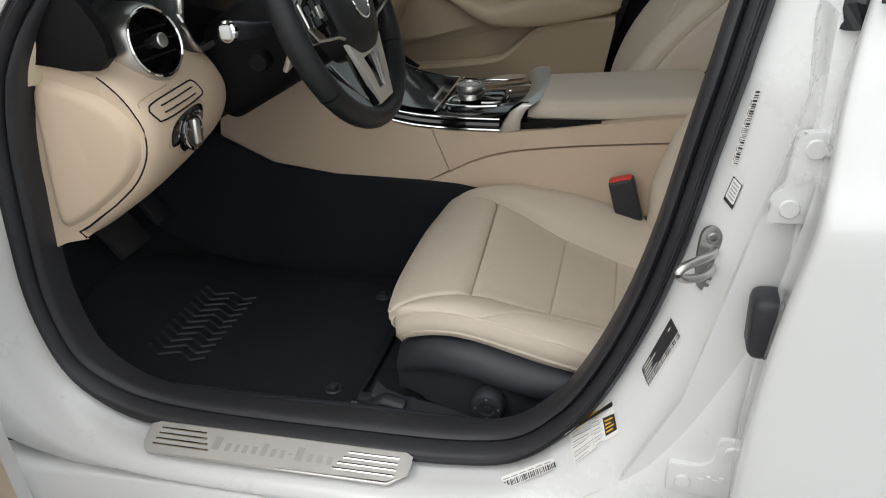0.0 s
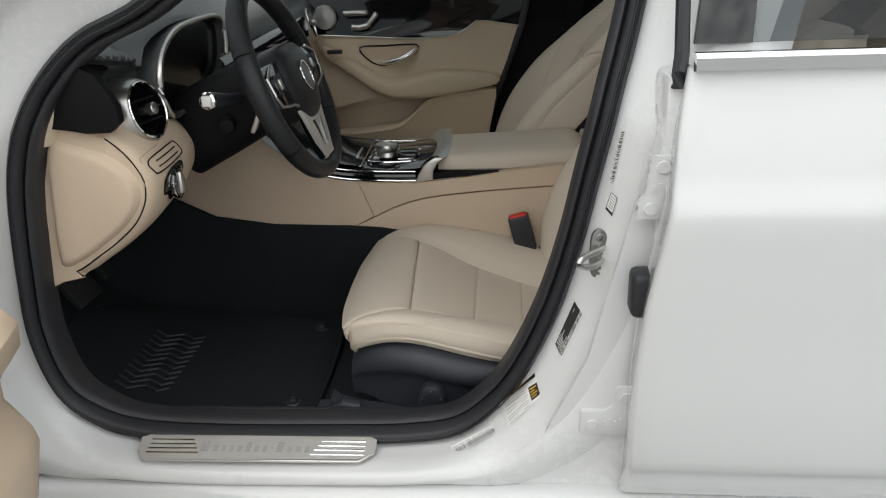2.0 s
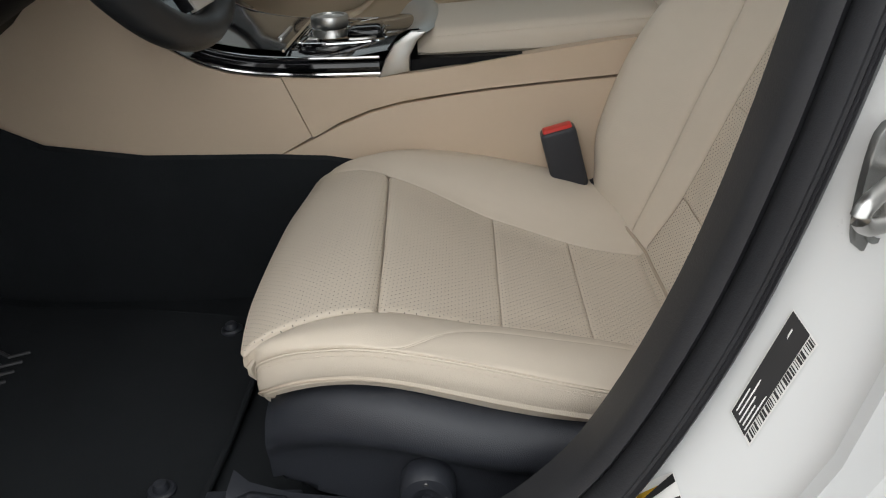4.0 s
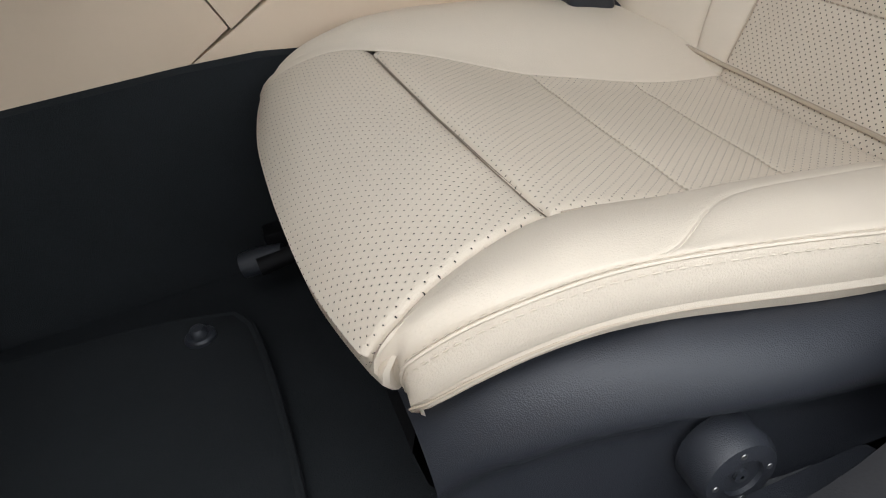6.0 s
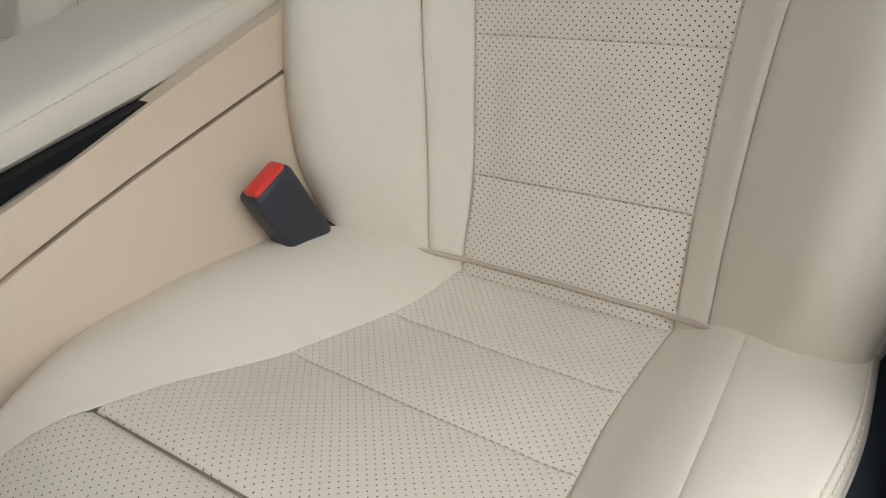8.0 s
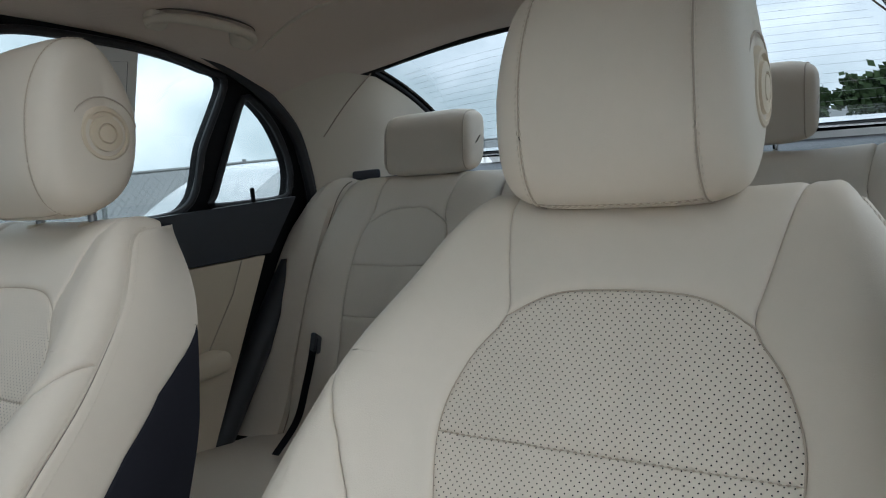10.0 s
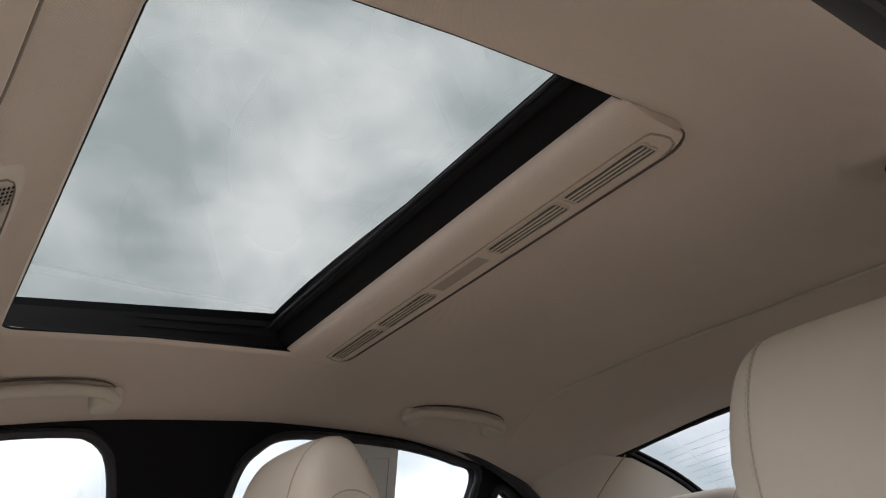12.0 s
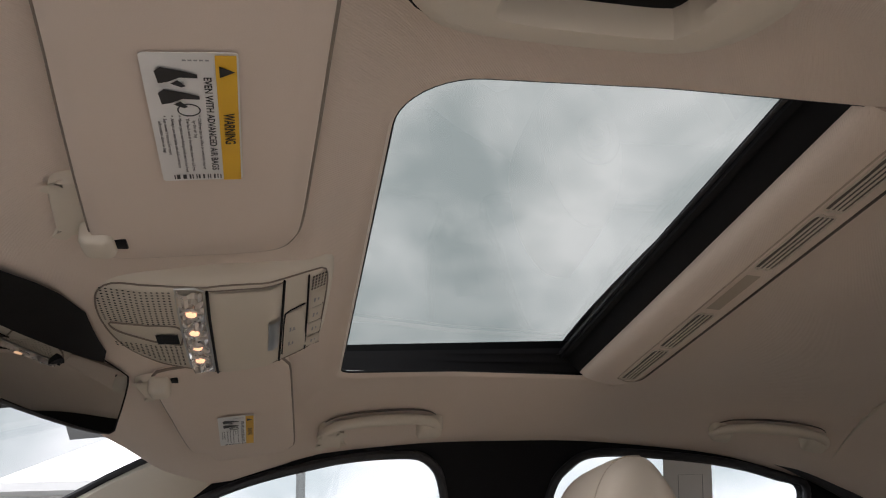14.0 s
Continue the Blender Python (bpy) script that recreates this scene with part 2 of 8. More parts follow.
def single(name, bm, material, label, category, group="", kind="", sharp=40):
    return tagged(link_mesh(name, bm, material, None, "", sharp), label, category, group, kind)


def spline(keys, closed=False):
    """A smooth curve through keys (rows of numbers), by a parameter that counts the keys."""
    k = np.array(keys, float)
    if k.ndim == 1:
        k = k[:, None]
    n = len(k)

    def at(t):
        if closed:
            t %= n
            i = int(t)
            p0, p1, p2, p3 = (k[(i + d) % n] for d in (-1, 0, 1, 2))
        else:
            t = min(max(t, 0.0), n - 1.0)
            i = min(int(t), n - 2)
            p0, p1, p2, p3 = k[max(i - 1, 0)], k[i], k[i + 1], k[min(i + 2, n - 1)]
        f = t - i
        m1, m2 = (p2 - p0) / 2, (p3 - p1) / 2
        return (2 * f**3 - 3 * f**2 + 1) * p1 + (f**3 - 2 * f**2 + f) * m1 + (3 * f**2 - 2 * f**3) * p2 + (f**3 - f**2) * m2

    return at


def smooth_line(keys, count, closed=False):
    """Points evenly far apart along the curve through keys."""
    at, n = spline(keys, closed), len(keys)
    top = n if closed else n - 1
    dense = np.array([at(top * i / (n * 24)) for i in range(n * 24 + 1)])
    run = np.r_[0, np.cumsum(np.linalg.norm(np.diff(dense, axis=0), axis=1))]
    want = np.linspace(0, run[-1], count + (1 if closed else 0))[: count]
    return [tuple(np.interp(w, run, dense[:, c]) for c in range(dense.shape[1])) for w in want]


def grid(bm, rows, close_u=False, close_v=False, cap=False, uv=None):
    """Faces between rows of points; closes round along a row (v) or from the last row to the first (u)."""
    vs = [[bm.verts.new(p) for p in row] for row in rows]
    nu, nv = len(vs), len(vs[0])
    layer = bm.loops.layers.uv.verify() if uv else None
    for i in range(nu if close_u else nu - 1):
        for j in range(nv if close_v else nv - 1):
            ids = ((i, j), (i, (j + 1) % nv), ((i + 1) % nu, (j + 1) % nv), ((i + 1) % nu, j))
            try:
                f = bm.faces.new([vs[a][b] for a, b in ids])
            except ValueError:
                continue
            if uv:
                for lp, (a, b) in zip(f.loops, ids):
                    lp[layer].uv = uv[a][b]
    if cap:
        for row in (vs[0], vs[-1]):
            try:
                bm.faces.new(row)
            except ValueError:
                pass
    return bm


def fresh():
    return bmesh.new()


def box(x0, x1, y0, y1, z0, z1, bevel=0.004, seg=2, m=None, bm=None):
    bm = bm or fresh()
    made = bmesh.ops.create_cube(bm, size=1)["verts"]
    for v in made:
        v.co = Vector((x0 + (v.co.x + 0.5) * (x1 - x0), y0 + (v.co.y + 0.5) * (y1 - y0), z0 + (v.co.z + 0.5) * (z1 - z0)))
    if bevel:
        es = list({e for v in made for e in v.link_edges})
        out = bmesh.ops.bevel(bm, geom=es, offset=bevel, segments=seg, affect="EDGES", profile=0.5)
        made = list({v for f in out["faces"] for v in f.verts} | {v for v in made if v.is_valid})
    if m is not None:
        for v in made:
            v.co = m @ v.co
    return bm


def tube(points, radius, sides=10, closed=False, flat=1.0, up=(0, 0, 1), bm=None, cap=True):
    """A round bar along points; flat squeezes it along its second axis; radius may be a list."""
    bm = bm or fresh()
    pts = [Vector(p) for p in points]
    rows, n = [], len(pts)
    ref = Vector(up)
    for i, p in enumerate(pts):
        d = (pts[(i + 1) % n] - pts[i - 1]) if closed else pts[min(i + 1, n - 1)] - pts[max(i - 1, 0)]
        d.normalize()
        a = d.cross(ref)
        if a.length < 1e-4:
            a = d.cross(Vector((1, 0, 0)))
        a.normalize()
        b = a.cross(d)
        r = radius[i] if isinstance(radius, (list, tuple)) else radius
        rows.append([p + a * r * math.cos(k * math.tau / sides) + b * r * flat * math.sin(k * math.tau / sides) for k in range(sides)])
    return grid(bm, rows, close_u=closed, close_v=True, cap=cap and not closed)


def disc(center, axis, profile, sides=32, bm=None):
    """A turned body: profile rows of (radius, height along axis)."""
    bm = bm or fresh()
    c, ax = Vector(center), Vector(axis).normalized()
    a = ax.cross(Vector((0, 0, 1)) if abs(ax.z) < 0.9 else Vector((1, 0, 0))).normalized()
    b = ax.cross(a)
    rows = [[c + ax * h + (a * math.cos(k * math.tau / sides) + b * math.sin(k * math.tau / sides)) * max(r, 1e-5) for k in range(sides)] for r, h in profile]
    return grid(bm, rows, close_v=True)


def plate(outline, place, thick, bevel=0.0, bm=None, holes=()):
    """A flat body: an outline of (a, b) carried into the world by place(a, b, depth)."""
    bm = bm or fresh()
    edges, loops = [], []
    for loop in (outline, *holes):
        vs = [bm.verts.new((a, b, 0)) for a, b in loop]
        loops.append(vs)
        edges += [bm.edges.new((vs[i], vs[(i + 1) % len(vs)])) for i in range(len(vs))]
    faces = [g for g in bmesh.ops.triangle_fill(bm, use_beauty=True, edges=edges)["geom"] if isinstance(g, bmesh.types.BMFace)]
    front = list({v for f in faces for v in f.verts})
    if thick:
        back = {v: bm.verts.new((v.co.x, v.co.y, -thick)) for v in front}
        for f in faces:
            bm.faces.new([back[v] for v in reversed(f.verts)])
        for vs in loops:
            for i, v in enumerate(vs):
                w = vs[(i + 1) % len(vs)]
                bm.faces.new((v, w, back[w], back[v]))
        front += list(back.values())
    if bevel and thick:
        es = [e for vs in loops for i, v in enumerate(vs) for e in v.link_edges if e.other_vert(v) is vs[(i + 1) % len(vs)]]
        out = bmesh.ops.bevel(bm, geom=es, offset=bevel, segments=2, affect="EDGES", profile=0.5)
        front = list({v for v in front if v.is_valid} | {v for f in out["faces"] for v in f.verts})
    for v in front:
        v.co = Vector(place(v.co.x, v.co.y, v.co.z))
    return bm


def on_plane(origin, right, up):
    o, r, u = Vector(origin), Vector(right).normalized(), Vector(up)
    u = (u - r * u.dot(r)).normalized()
    n = r.cross(u)
    return lambda a, b, d=0.0: o + r * a + u * b + n * d


def rounded(w, h, r, n=6, cx=0.0, cy=0.0):
    pts = []
    for k, (sx, sy) in enumerate(((1, 1), (-1, 1), (-1, -1), (1, -1))):
        for i in range(n + 1):
            a = math.pi / 2 * (k + i / n)
            pts.append((cx + sx * (w / 2 - r) + r * math.cos(a), cy + sy * (h / 2 - r) + r * math.sin(a)))
    return pts


def lerp(a, b, t):
    return a + (b - a) * t


def bars(place, items, parent, material, name="printed_bar", lift=0.0003):
    """Flat printed bars: rows of (a, b, width, height), joined as one print."""
    bm = fresh()
    for a, b, w, h in items:
        vs = [bm.verts.new(place(a + dx * w, b + dy * h, lift)) for dx, dy in ((0, 0), (1, 0), (1, 1), (0, 1))]
        bm.faces.new(vs)
    return part(name, bm, material, parent)
# ---- the car's shell ----
def wall_y(z):
    """Half width of the cabin side at a height: upright below the belt line, leaning in above it."""
    return 0.72 - max(0.0, z - 0.93) * 0.27 - max(0.0, z - 1.2) * 0.12


OPENING = [(-0.185, 1.10), (-0.277, 1.057), (-0.340, 1.0), (-0.378, 0.938), (-0.411, 0.847), (-0.433, 0.712), (-0.442, 0.60), (-0.421, 0.497), (-0.366, 0.441),
           (-0.294, 0.416), (-0.169, 0.408), (0.021, 0.409), (0.15, 0.413), (0.233, 0.431), (0.297, 0.486), (0.340, 0.553), (0.381, 0.649), (0.410, 0.748),
           (0.433, 0.855), (0.455, 0.953), (0.478, 1.044), (0.503, 1.16), (0.522, 1.27), (0.495, 1.327), (0.40, 1.345), (0.25, 1.340), (0.10, 1.295), (-0.05, 1.20)]
LOOP = smooth_line(OPENING, 150, closed=True)


def loop_normals(loop):
    out, n = [], len(loop)
    for i in range(n):
        (x0, z0), (x1, z1) = loop[i - 1], loop[(i + 1) % n]
        d = Vector((x1 - x0, z1 - z0)).normalized()
        out.append((-d.y, d.x))
    # pointing away from the middle of the opening
    cx, cz = sum(p[0] for p in loop) / n, sum(p[1] for p in loop) / n
    return [(a, b) if a * (x - cx) + b * (z - cz) > 0 else (-a, -b) for (a, b), (x, z) in zip(out, loop)]


NORMALS = loop_normals(LOOP)


def ring_rows(steps):
    """Rings round the driver's door opening. A step: (out, depth) at the pillars, (out, depth) at the sill."""
    rows = []
    for (po, pd), (so, sd) in steps:
        row = []
        for (x, z), (nx, nz) in zip(LOOP, NORMALS):
            b = max(0.0, -nz) ** 2
            o, d = lerp(po, so, b), lerp(pd, sd, b)
            row.append((x + nx * o, -wall_y(z) - d, z + nz * o))
        rows.append(row)
    return rows


body = thing("car_body", "white painted car body with an open front door gap", "car body", kind="structure")
side_frame = part("side_frame", grid(fresh(), ring_rows([((0.0, -0.004), (0.0, -0.004)), ((0.0, 0.0), (0.0, 0.0)), ((0.012, 0.006), (0.006, 0.012)), ((0.030, 0.016), (0.003, 0.045)),
     ((0.055, 0.030), (0.006, 0.075)), ((0.072, 0.040), (0.010, 0.082)), ((0.080, 0.062), (0.018, 0.087)), ((0.092, 0.070), (0.024, 0.087)), ((0.15, 0.078), (0.030, 0.080)), ((0.19, 0.06), (0.034, 0.070))]), close_v=True), M_PAINT_IN, body, "white door frame with a rolled step", 60)
part("pillar_foot", plate([(0.22, 0.37), (0.56, 0.37), (0.56, 0.95), (0.50, 0.95), (0.455, 0.75), (0.42, 0.6), (0.36, 0.47), (0.28, 0.41)], lambda a, b, d: (a, -0.790 - d, b), 0.01), M_PAINT_IN, body)
rows = []
for x in np.linspace(-1.2, 2.4, 8):
    rows.append([(x, -0.770, 0.379), (x, -0.795, 0.381), (x, -0.812, 0.378), (x, -0.826, 0.366), (x, -0.838, 0.34), (x, -0.842, 0.28), (x, -0.835, 0.23), (x, -0.80, 0.20), (x, -0.70, 0.19)])
part("rocker_cover", grid(fresh(), rows), M_PAINT, body, "white sill cover under the door")
# front wing and roof skin, seen round the edges of the opening
rows = [[(x, -0.86 + 0.03 * abs(z - 0.7), z) for z in np.linspace(0.25, 1.0, 8)] for x in np.linspace(-1.3, -0.58, 6)]
part("front_wing", grid(fresh(), rows), M_PAINT, body)
rows = [[(x, y, 1.438 - 0.10 * max(0, 0.15 - x) ** 1.4 - 0.055 * max(0, x - 0.55) ** 1.7 - 0.075 * (abs(y) / 0.6) ** 3) for y in np.linspace(-0.60, 0.60, 25)] for x in np.r_[np.linspace(-0.12, 0.26, 8), np.linspace(0.262, 0.62, 8), np.linspace(0.64, 1.55, 14)]]
bm = fresh()
vs = [[bm.verts.new(p) for p in row] for row in rows]
for i in range(len(vs) - 1):
    for j in range(24):
        x, y = rows[i][j][0], rows[i][j][1]
        if 0.25 < x < 0.61 and -0.36 < y < 0.349:
            continue
        bm.faces.new((vs[i][j], vs[i][j + 1], vs[i + 1][j + 1], vs[i + 1][j]))
part("roof_skin", bm, M_PAINT, body)
part("floor_pan", box(-1.0, 2.1, -0.76, 0.76, 0.20, 0.30, 0.01), M_BLACK2, body)
part("bulkhead", box(-1.02, -0.95, -0.76, 0.76, 0.3, 0.98, 0.01), M_BLACK2, body)
part("rear_bulkhead", box(2.12, 2.2, -0.76, 0.76, 0.3, 0.99, 0.01), M_BLACK2, body)
rows = [[(x, s, z) for x, z in ((-1.25, 0.30), (-1.3, 0.75), (-1.05, 0.98), (-0.95, 1.0))] for s in np.linspace(-0.82, 0.82, 9)]
part("bonnet", grid(fresh(), [[(x, s, z + 0.02 * math.cos(s * 1.6)) for x, z in ((-2.3, 0.78), (-1.9, 0.90), (-1.4, 0.96), (-0.98, 0.985))] for s in np.linspace(-0.82, 0.82, 11)]), M_PAINT, body)
part("boot_lid", grid(fresh(), [[(x, s, z + 0.012 * math.cos(s * 1.6)) for x, z in ((2.05, 1.02), (2.25, 1.04), (2.5, 1.03), (2.58, 0.95), (2.6, 0.6))] for s in np.linspace(-0.78, 0.78, 11)]), M_PAINT, body)

# black rubber seal round the opening
seal = thing("door_seal", "black rubber weather strip round the open doorway", "door seal")
part("outer_lip", grid(fresh(), ring_rows([((0.003, -0.006), (0.003, -0.004)), ((0.004, 0.010), (0.003, 0.012)), ((-0.001, 0.017), (-0.003, 0.020)), ((-0.0025, 0.0186), (-0.0045, 0.0212)), ((-0.0035, 0.0172), (-0.0055, 0.0195)), ((-0.005, 0.0194), (-0.007, 0.0216)), ((-0.0062, 0.0176), (-0.0082, 0.0198)), ((-0.0076, 0.0196), (-0.0096, 0.0218)), ((-0.009, 0.0180), (-0.011, 0.0202)), ((-0.0105, 0.0188), (-0.0125, 0.0205)), ((-0.014, 0.015), (-0.017, 0.014)), ((-0.016, 0.004), (-0.019, 0.0)), ((-0.016, -0.03), (-0.019, -0.02))]), close_v=True), M_RUBBER, seal, "", 70)
part("inner_bead", grid(fresh(), ring_rows([((-0.014, -0.022), (-0.018, -0.025)), ((-0.017, 0.001), (-0.020, -0.008)), ((-0.022, 0.006), (-0.023, -0.006)), ((-0.027, 0.003), (-0.027, -0.010)), ((-0.029, -0.008), (-0.029, -0.022)), ((-0.027, -0.045), (-0.022, -0.05))]), close_v=True), M_RUBBER, seal, "", 70)

# inner sill trim with ribs
sill_trim = thing("sill_trim", "black ribbed plastic trim along the inner sill", "sill trim")
part("base", box(-0.33, 0.26, -0.70, -0.640, 0.35, 0.418, 0.008), M_BLACK, sill_trim)
for k in range(4):
    y = -0.690 + k * 0.012
    part("rib", tube([(-0.24, y, 0.416), (-0.22, y, 0.419), (0.18, y, 0.419), (0.2, y, 0.416)], 0.0034, 6), M_BLACK, sill_trim)

# brushed sill plate with ridges; its lettering is plain bars
sill_plate = thing("sill_plate", "brushed steel sill plate with ridges and a worn emblem strip", "sill plate", at=(-0.1, -0.76, 0.42))
pl = on_plane((-0.093, -0.764, 0.4225), (1, 0.004, -0.004), (0, 1, 0.18))
part("plate", plate([(-0.192, -0.010), (-0.178, -0.025), (0.168, -0.025), (0.190, -0.006), (0.190, 0.018), (0.182, 0.026), (-0.184, 0.026), (-0.192, 0.018)], pl, 0.006, 0.0025), M_STEEL, sill_plate)
for side in (-1, 1):
    for k in range(4):
        b = -0.013 + k * 0.009
        part("ridge", tube([pl(side * 0.090 + side * 0.005 * k, b, 0.0002), pl(side * 0.175, b, 0.0002)], 0.0019, 6, up=(0, 0, 1), flat=0.6), M_CHROME, sill_plate)
letters, x = [], -0.088
for w, h in ((0.016, 0.021), (0.011, 0.013), (0.008, 0.013), (0.010, 0.013), (0.010, 0.013), (0.011, 0.020), (0.010, 0.013), (0.009, 0.013), (0.006, 0.003), (0.014, 0.021), (0.010, 0.013), (0.011, 0.013), (0.010, 0.013)):
    letters.append((x, -0.010 if h > 0.01 else -0.003, w * 0.72, h))
    x += w + 0.0035
for item in letters:
    bars(pl, [item], sill_plate, M_WORN, "emblem_bar", 0.0004)

# latch striker
striker = thing("latch_striker", "grey zinc latch striker screwed to the white pillar", "striker", at=(0.43, -0.767, 0.758))
_sp = on_plane((0.4356, -0.741, 0.743), (0.97, 0.2, 0.0), (0.10, 0.0, 1.0))
sp = lambda a, b, d=0.0: _sp(a * 0.68, b * 0.68, d * 0.85)
part("plate", plate([(p[0], p[1]) for p in smooth_line([(-0.012, -0.048), (0.0, -0.055), (0.012, -0.048), (0.018, -0.02), (0.018, 0.02), (0.014, 0.045), (0.0, 0.055), (-0.013, 0.046), (-0.017, 0.02), (-0.017, -0.02)], 30, True)], sp, 0.006, 0.0015), M_ZINC, striker)
for b in (-0.037, 0.037):
    part("screw", disc(sp(0.002, b, 0.0), sp(0, 0, 1) - sp(0, 0, 0), [(0.0065, 0), (0.0065, 0.002), (0.0055, 0.003), (0.0028, 0.003), (0.0026, 0.001)], 20), M_ZINC, striker)
part("loop", tube([sp(a, b, d) for a, b, d in smooth_line([(0.006, -0.012, -0.002), (0.0, -0.012, 0.010), (-0.02, -0.010, 0.026), (-0.046, -0.004, 0.036), (-0.056, 0.006, 0.038), (-0.050, 0.014, 0.036), (-0.026, 0.016, 0.024), (0.0, 0.016, 0.010), (0.006, 0.016, -0.002)], 40)], 0.0046, 10), M_ALU, striker)


# stickers on the pillar
FRAME = BVHTree.FromPolygons([v.co.copy() for v in side_frame.data.vertices], [tuple(p.vertices) for p in side_frame.data.polygons])


def sticker(name, label, corners, material=M_PAPER, cling=True):
    """A label whose four corners (lower two, then upper two, going round) lie on the pillar."""
    p00, p10, p11, p01 = (Vector(c) for c in corners)
    w, h = ((p10 - p00).length + (p11 - p01).length) / 2, ((p01 - p00).length + (p11 - p10).length) / 2
    out = (p10 - p00).cross(p01 - p00).normalized()
    if out.y > 0:
        out = -out

    def pl(a, b, d=0.0):
        u, v = a / w, b / h
        c = p00.lerp(p10, u).lerp(p01.lerp(p11, u), v)
        if cling:
            hit = FRAME.ray_cast(Vector((c.x, -1.2, c.z)), Vector((0, 1, 0)))[0]
            c = hit if hit is not None else c
        return c + out * (0.0012 + abs(d))

    ob = thing(name, label, "sticker", at=tuple(pl(w / 2, h / 2)))
    bm = fresh()
    rows = [[pl(w * i / 10, h * j / 6) for j in range(7)] for i in range(11)]
    part("sheet", grid(bm, rows), material, ob)
    return ob, (lambda a, b, d=0.0: pl(a, b, d + 0.0002)), w, h


def barcode(w, h, seed, a=0.0, b=0.0, step=0.0011):
    r, out, x = random.Random(seed), [], 0.0
    while x < w:
        t = step * r.choice((0.6, 0.9, 1.3, 1.8))
        out.append((a + x, b, t, h))
        x += t + step * r.choice((0.6, 0.9, 1.4))
    return out


ob, pl, w, h = sticker("barcode_strip", "narrow white barcode strip on the white pillar", ((0.453, -0.733, 0.843), (0.465, -0.731, 0.916), (0.459, -0.731, 0.915), (0.447, -0.729, 0.843)))
bars(pl, barcode(w * 0.96, h * 0.6, 1, 0.001, 0.0004), ob, M_INK, "barcode")
bars(pl, [(0.004 + 0.009 * k, h * 0.76, 0.006, h * 0.12) for k in range(7)], ob, M_GREY, "printed_line")
ob, pl, w, h = sticker("small_label", "small white label with a black edge on the white pillar", ((0.443, -0.731, 0.807), (0.452, -0.733, 0.798), (0.4585, -0.735, 0.8256), (0.450, -0.732, 0.833)))
bars(pl, [(w * 0.02, h * 0.02, w * 0.96, h * 0.14), (w * 0.02, h * 0.02, w * 0.07, h * 0.96), (w * 0.91, h * 0.02, w * 0.07, h * 0.96), (w * 0.02, h * 0.94, w * 0.96, h * 0.04)], ob, M_INK, "black_edge")
bars(pl, [(w * 0.2, h * (0.26 + 0.13 * k), w * 0.6, h * 0.05) for k in range(5)], ob, M_GREY, "printed_line")
ob, pl, w, h = sticker("black_label", "black and white data label on the white pillar", ((0.388, -0.745, 0.577), (0.4177, -0.742, 0.6494), (0.406, -0.732, 0.666), (0.379, -0.733, 0.594)))
bars(pl, [(w * 0.01, h * 0.30, w * 0.98, h * 0.68)], ob, M_INK, "black_field")
rr = random.Random(4)
bars(pl, [(w * (0.03 + 0.04 * rr.random()), h * (0.36 + 0.12 * k), w * (0.55 + 0.35 * rr.random()), h * 0.045) for k in range(5)], ob, M_PAPER, "printed_line", 0.0006)
bars(pl, barcode(w * 0.95, h * 0.22, 9, 0.002, h * 0.05), ob, M_INK, "barcode")
ob, pl, w, h = sticker("tyre_label", "white and yellow tyre data label on the white pillar", ((0.309, -0.760, 0.461), (0.358, -0.749, 0.514), (0.349, -0.730, 0.542), (0.2947, -0.742, 0.4905)))
bars(pl, [(w * 0.17, h * 0.85, w * 0.82, h * 0.14)], ob, M_INK, "black_header")
bars(pl, [(w * 0.22, h * 0.90, w * 0.72, h * 0.045)], ob, M_YELLOW, "header_line", 0.0006)
part("emblem", disc(pl(w * 0.09, h * 0.86, 0.0005), pl(0, 0, 1) - pl(0, 0, 0), [(0.0062, 0), (0.0062, 0.0004), (0, 0.0004)], 20), M_INK, ob)
bars(pl, [(w * 0.74, h * 0.12, w * 0.25, h * 0.50)], ob, M_INK, "black_field")
bars(pl, [(w * 0.77, h * (0.50 - 0.1 * k), w * (0.18 - 0.04 * (k % 2)), h * 0.04) for k in range(4)], ob, M_YELLOW, "field_line", 0.0006)
bars(pl, [(w * 0.04, h * (0.06 + 0.09 * k), w * (0.30 + 0.12 * ((k * 7) % 3) / 2), h * 0.018) for k in range(8)] + [(w * 0.50, h * (0.06 + 0.09 * k), w * 0.16, h * 0.018) for k in range(8)], ob, M_GREY, "printed_line")
bars(pl, [(w * 0.02, h * (0.02 + 0.18 * k), w * 0.68, h * 0.008) for k in range(5)] + [(w * 0.46, h * 0.02, w * 0.006, h * 0.74)], ob, M_GREY, "ruled_line")
ob, pl, w, h = sticker("barcode_label", "white barcode label on the white sill corner", ((0.2245, -0.768, 0.414), (0.2876, -0.757, 0.4505), (0.282, -0.743, 0.453), (0.218, -0.755, 0.421)), cling=False)
bars(pl, barcode(w * 0.96, h * 0.5, 22, 0.002, h * 0.06), ob, M_INK, "barcode")
bars(pl, [(0.002 + 0.0115 * k, h * 0.68, 0.009, h * 0.09) for k in range(6)], ob, M_GREY, "printed_line")

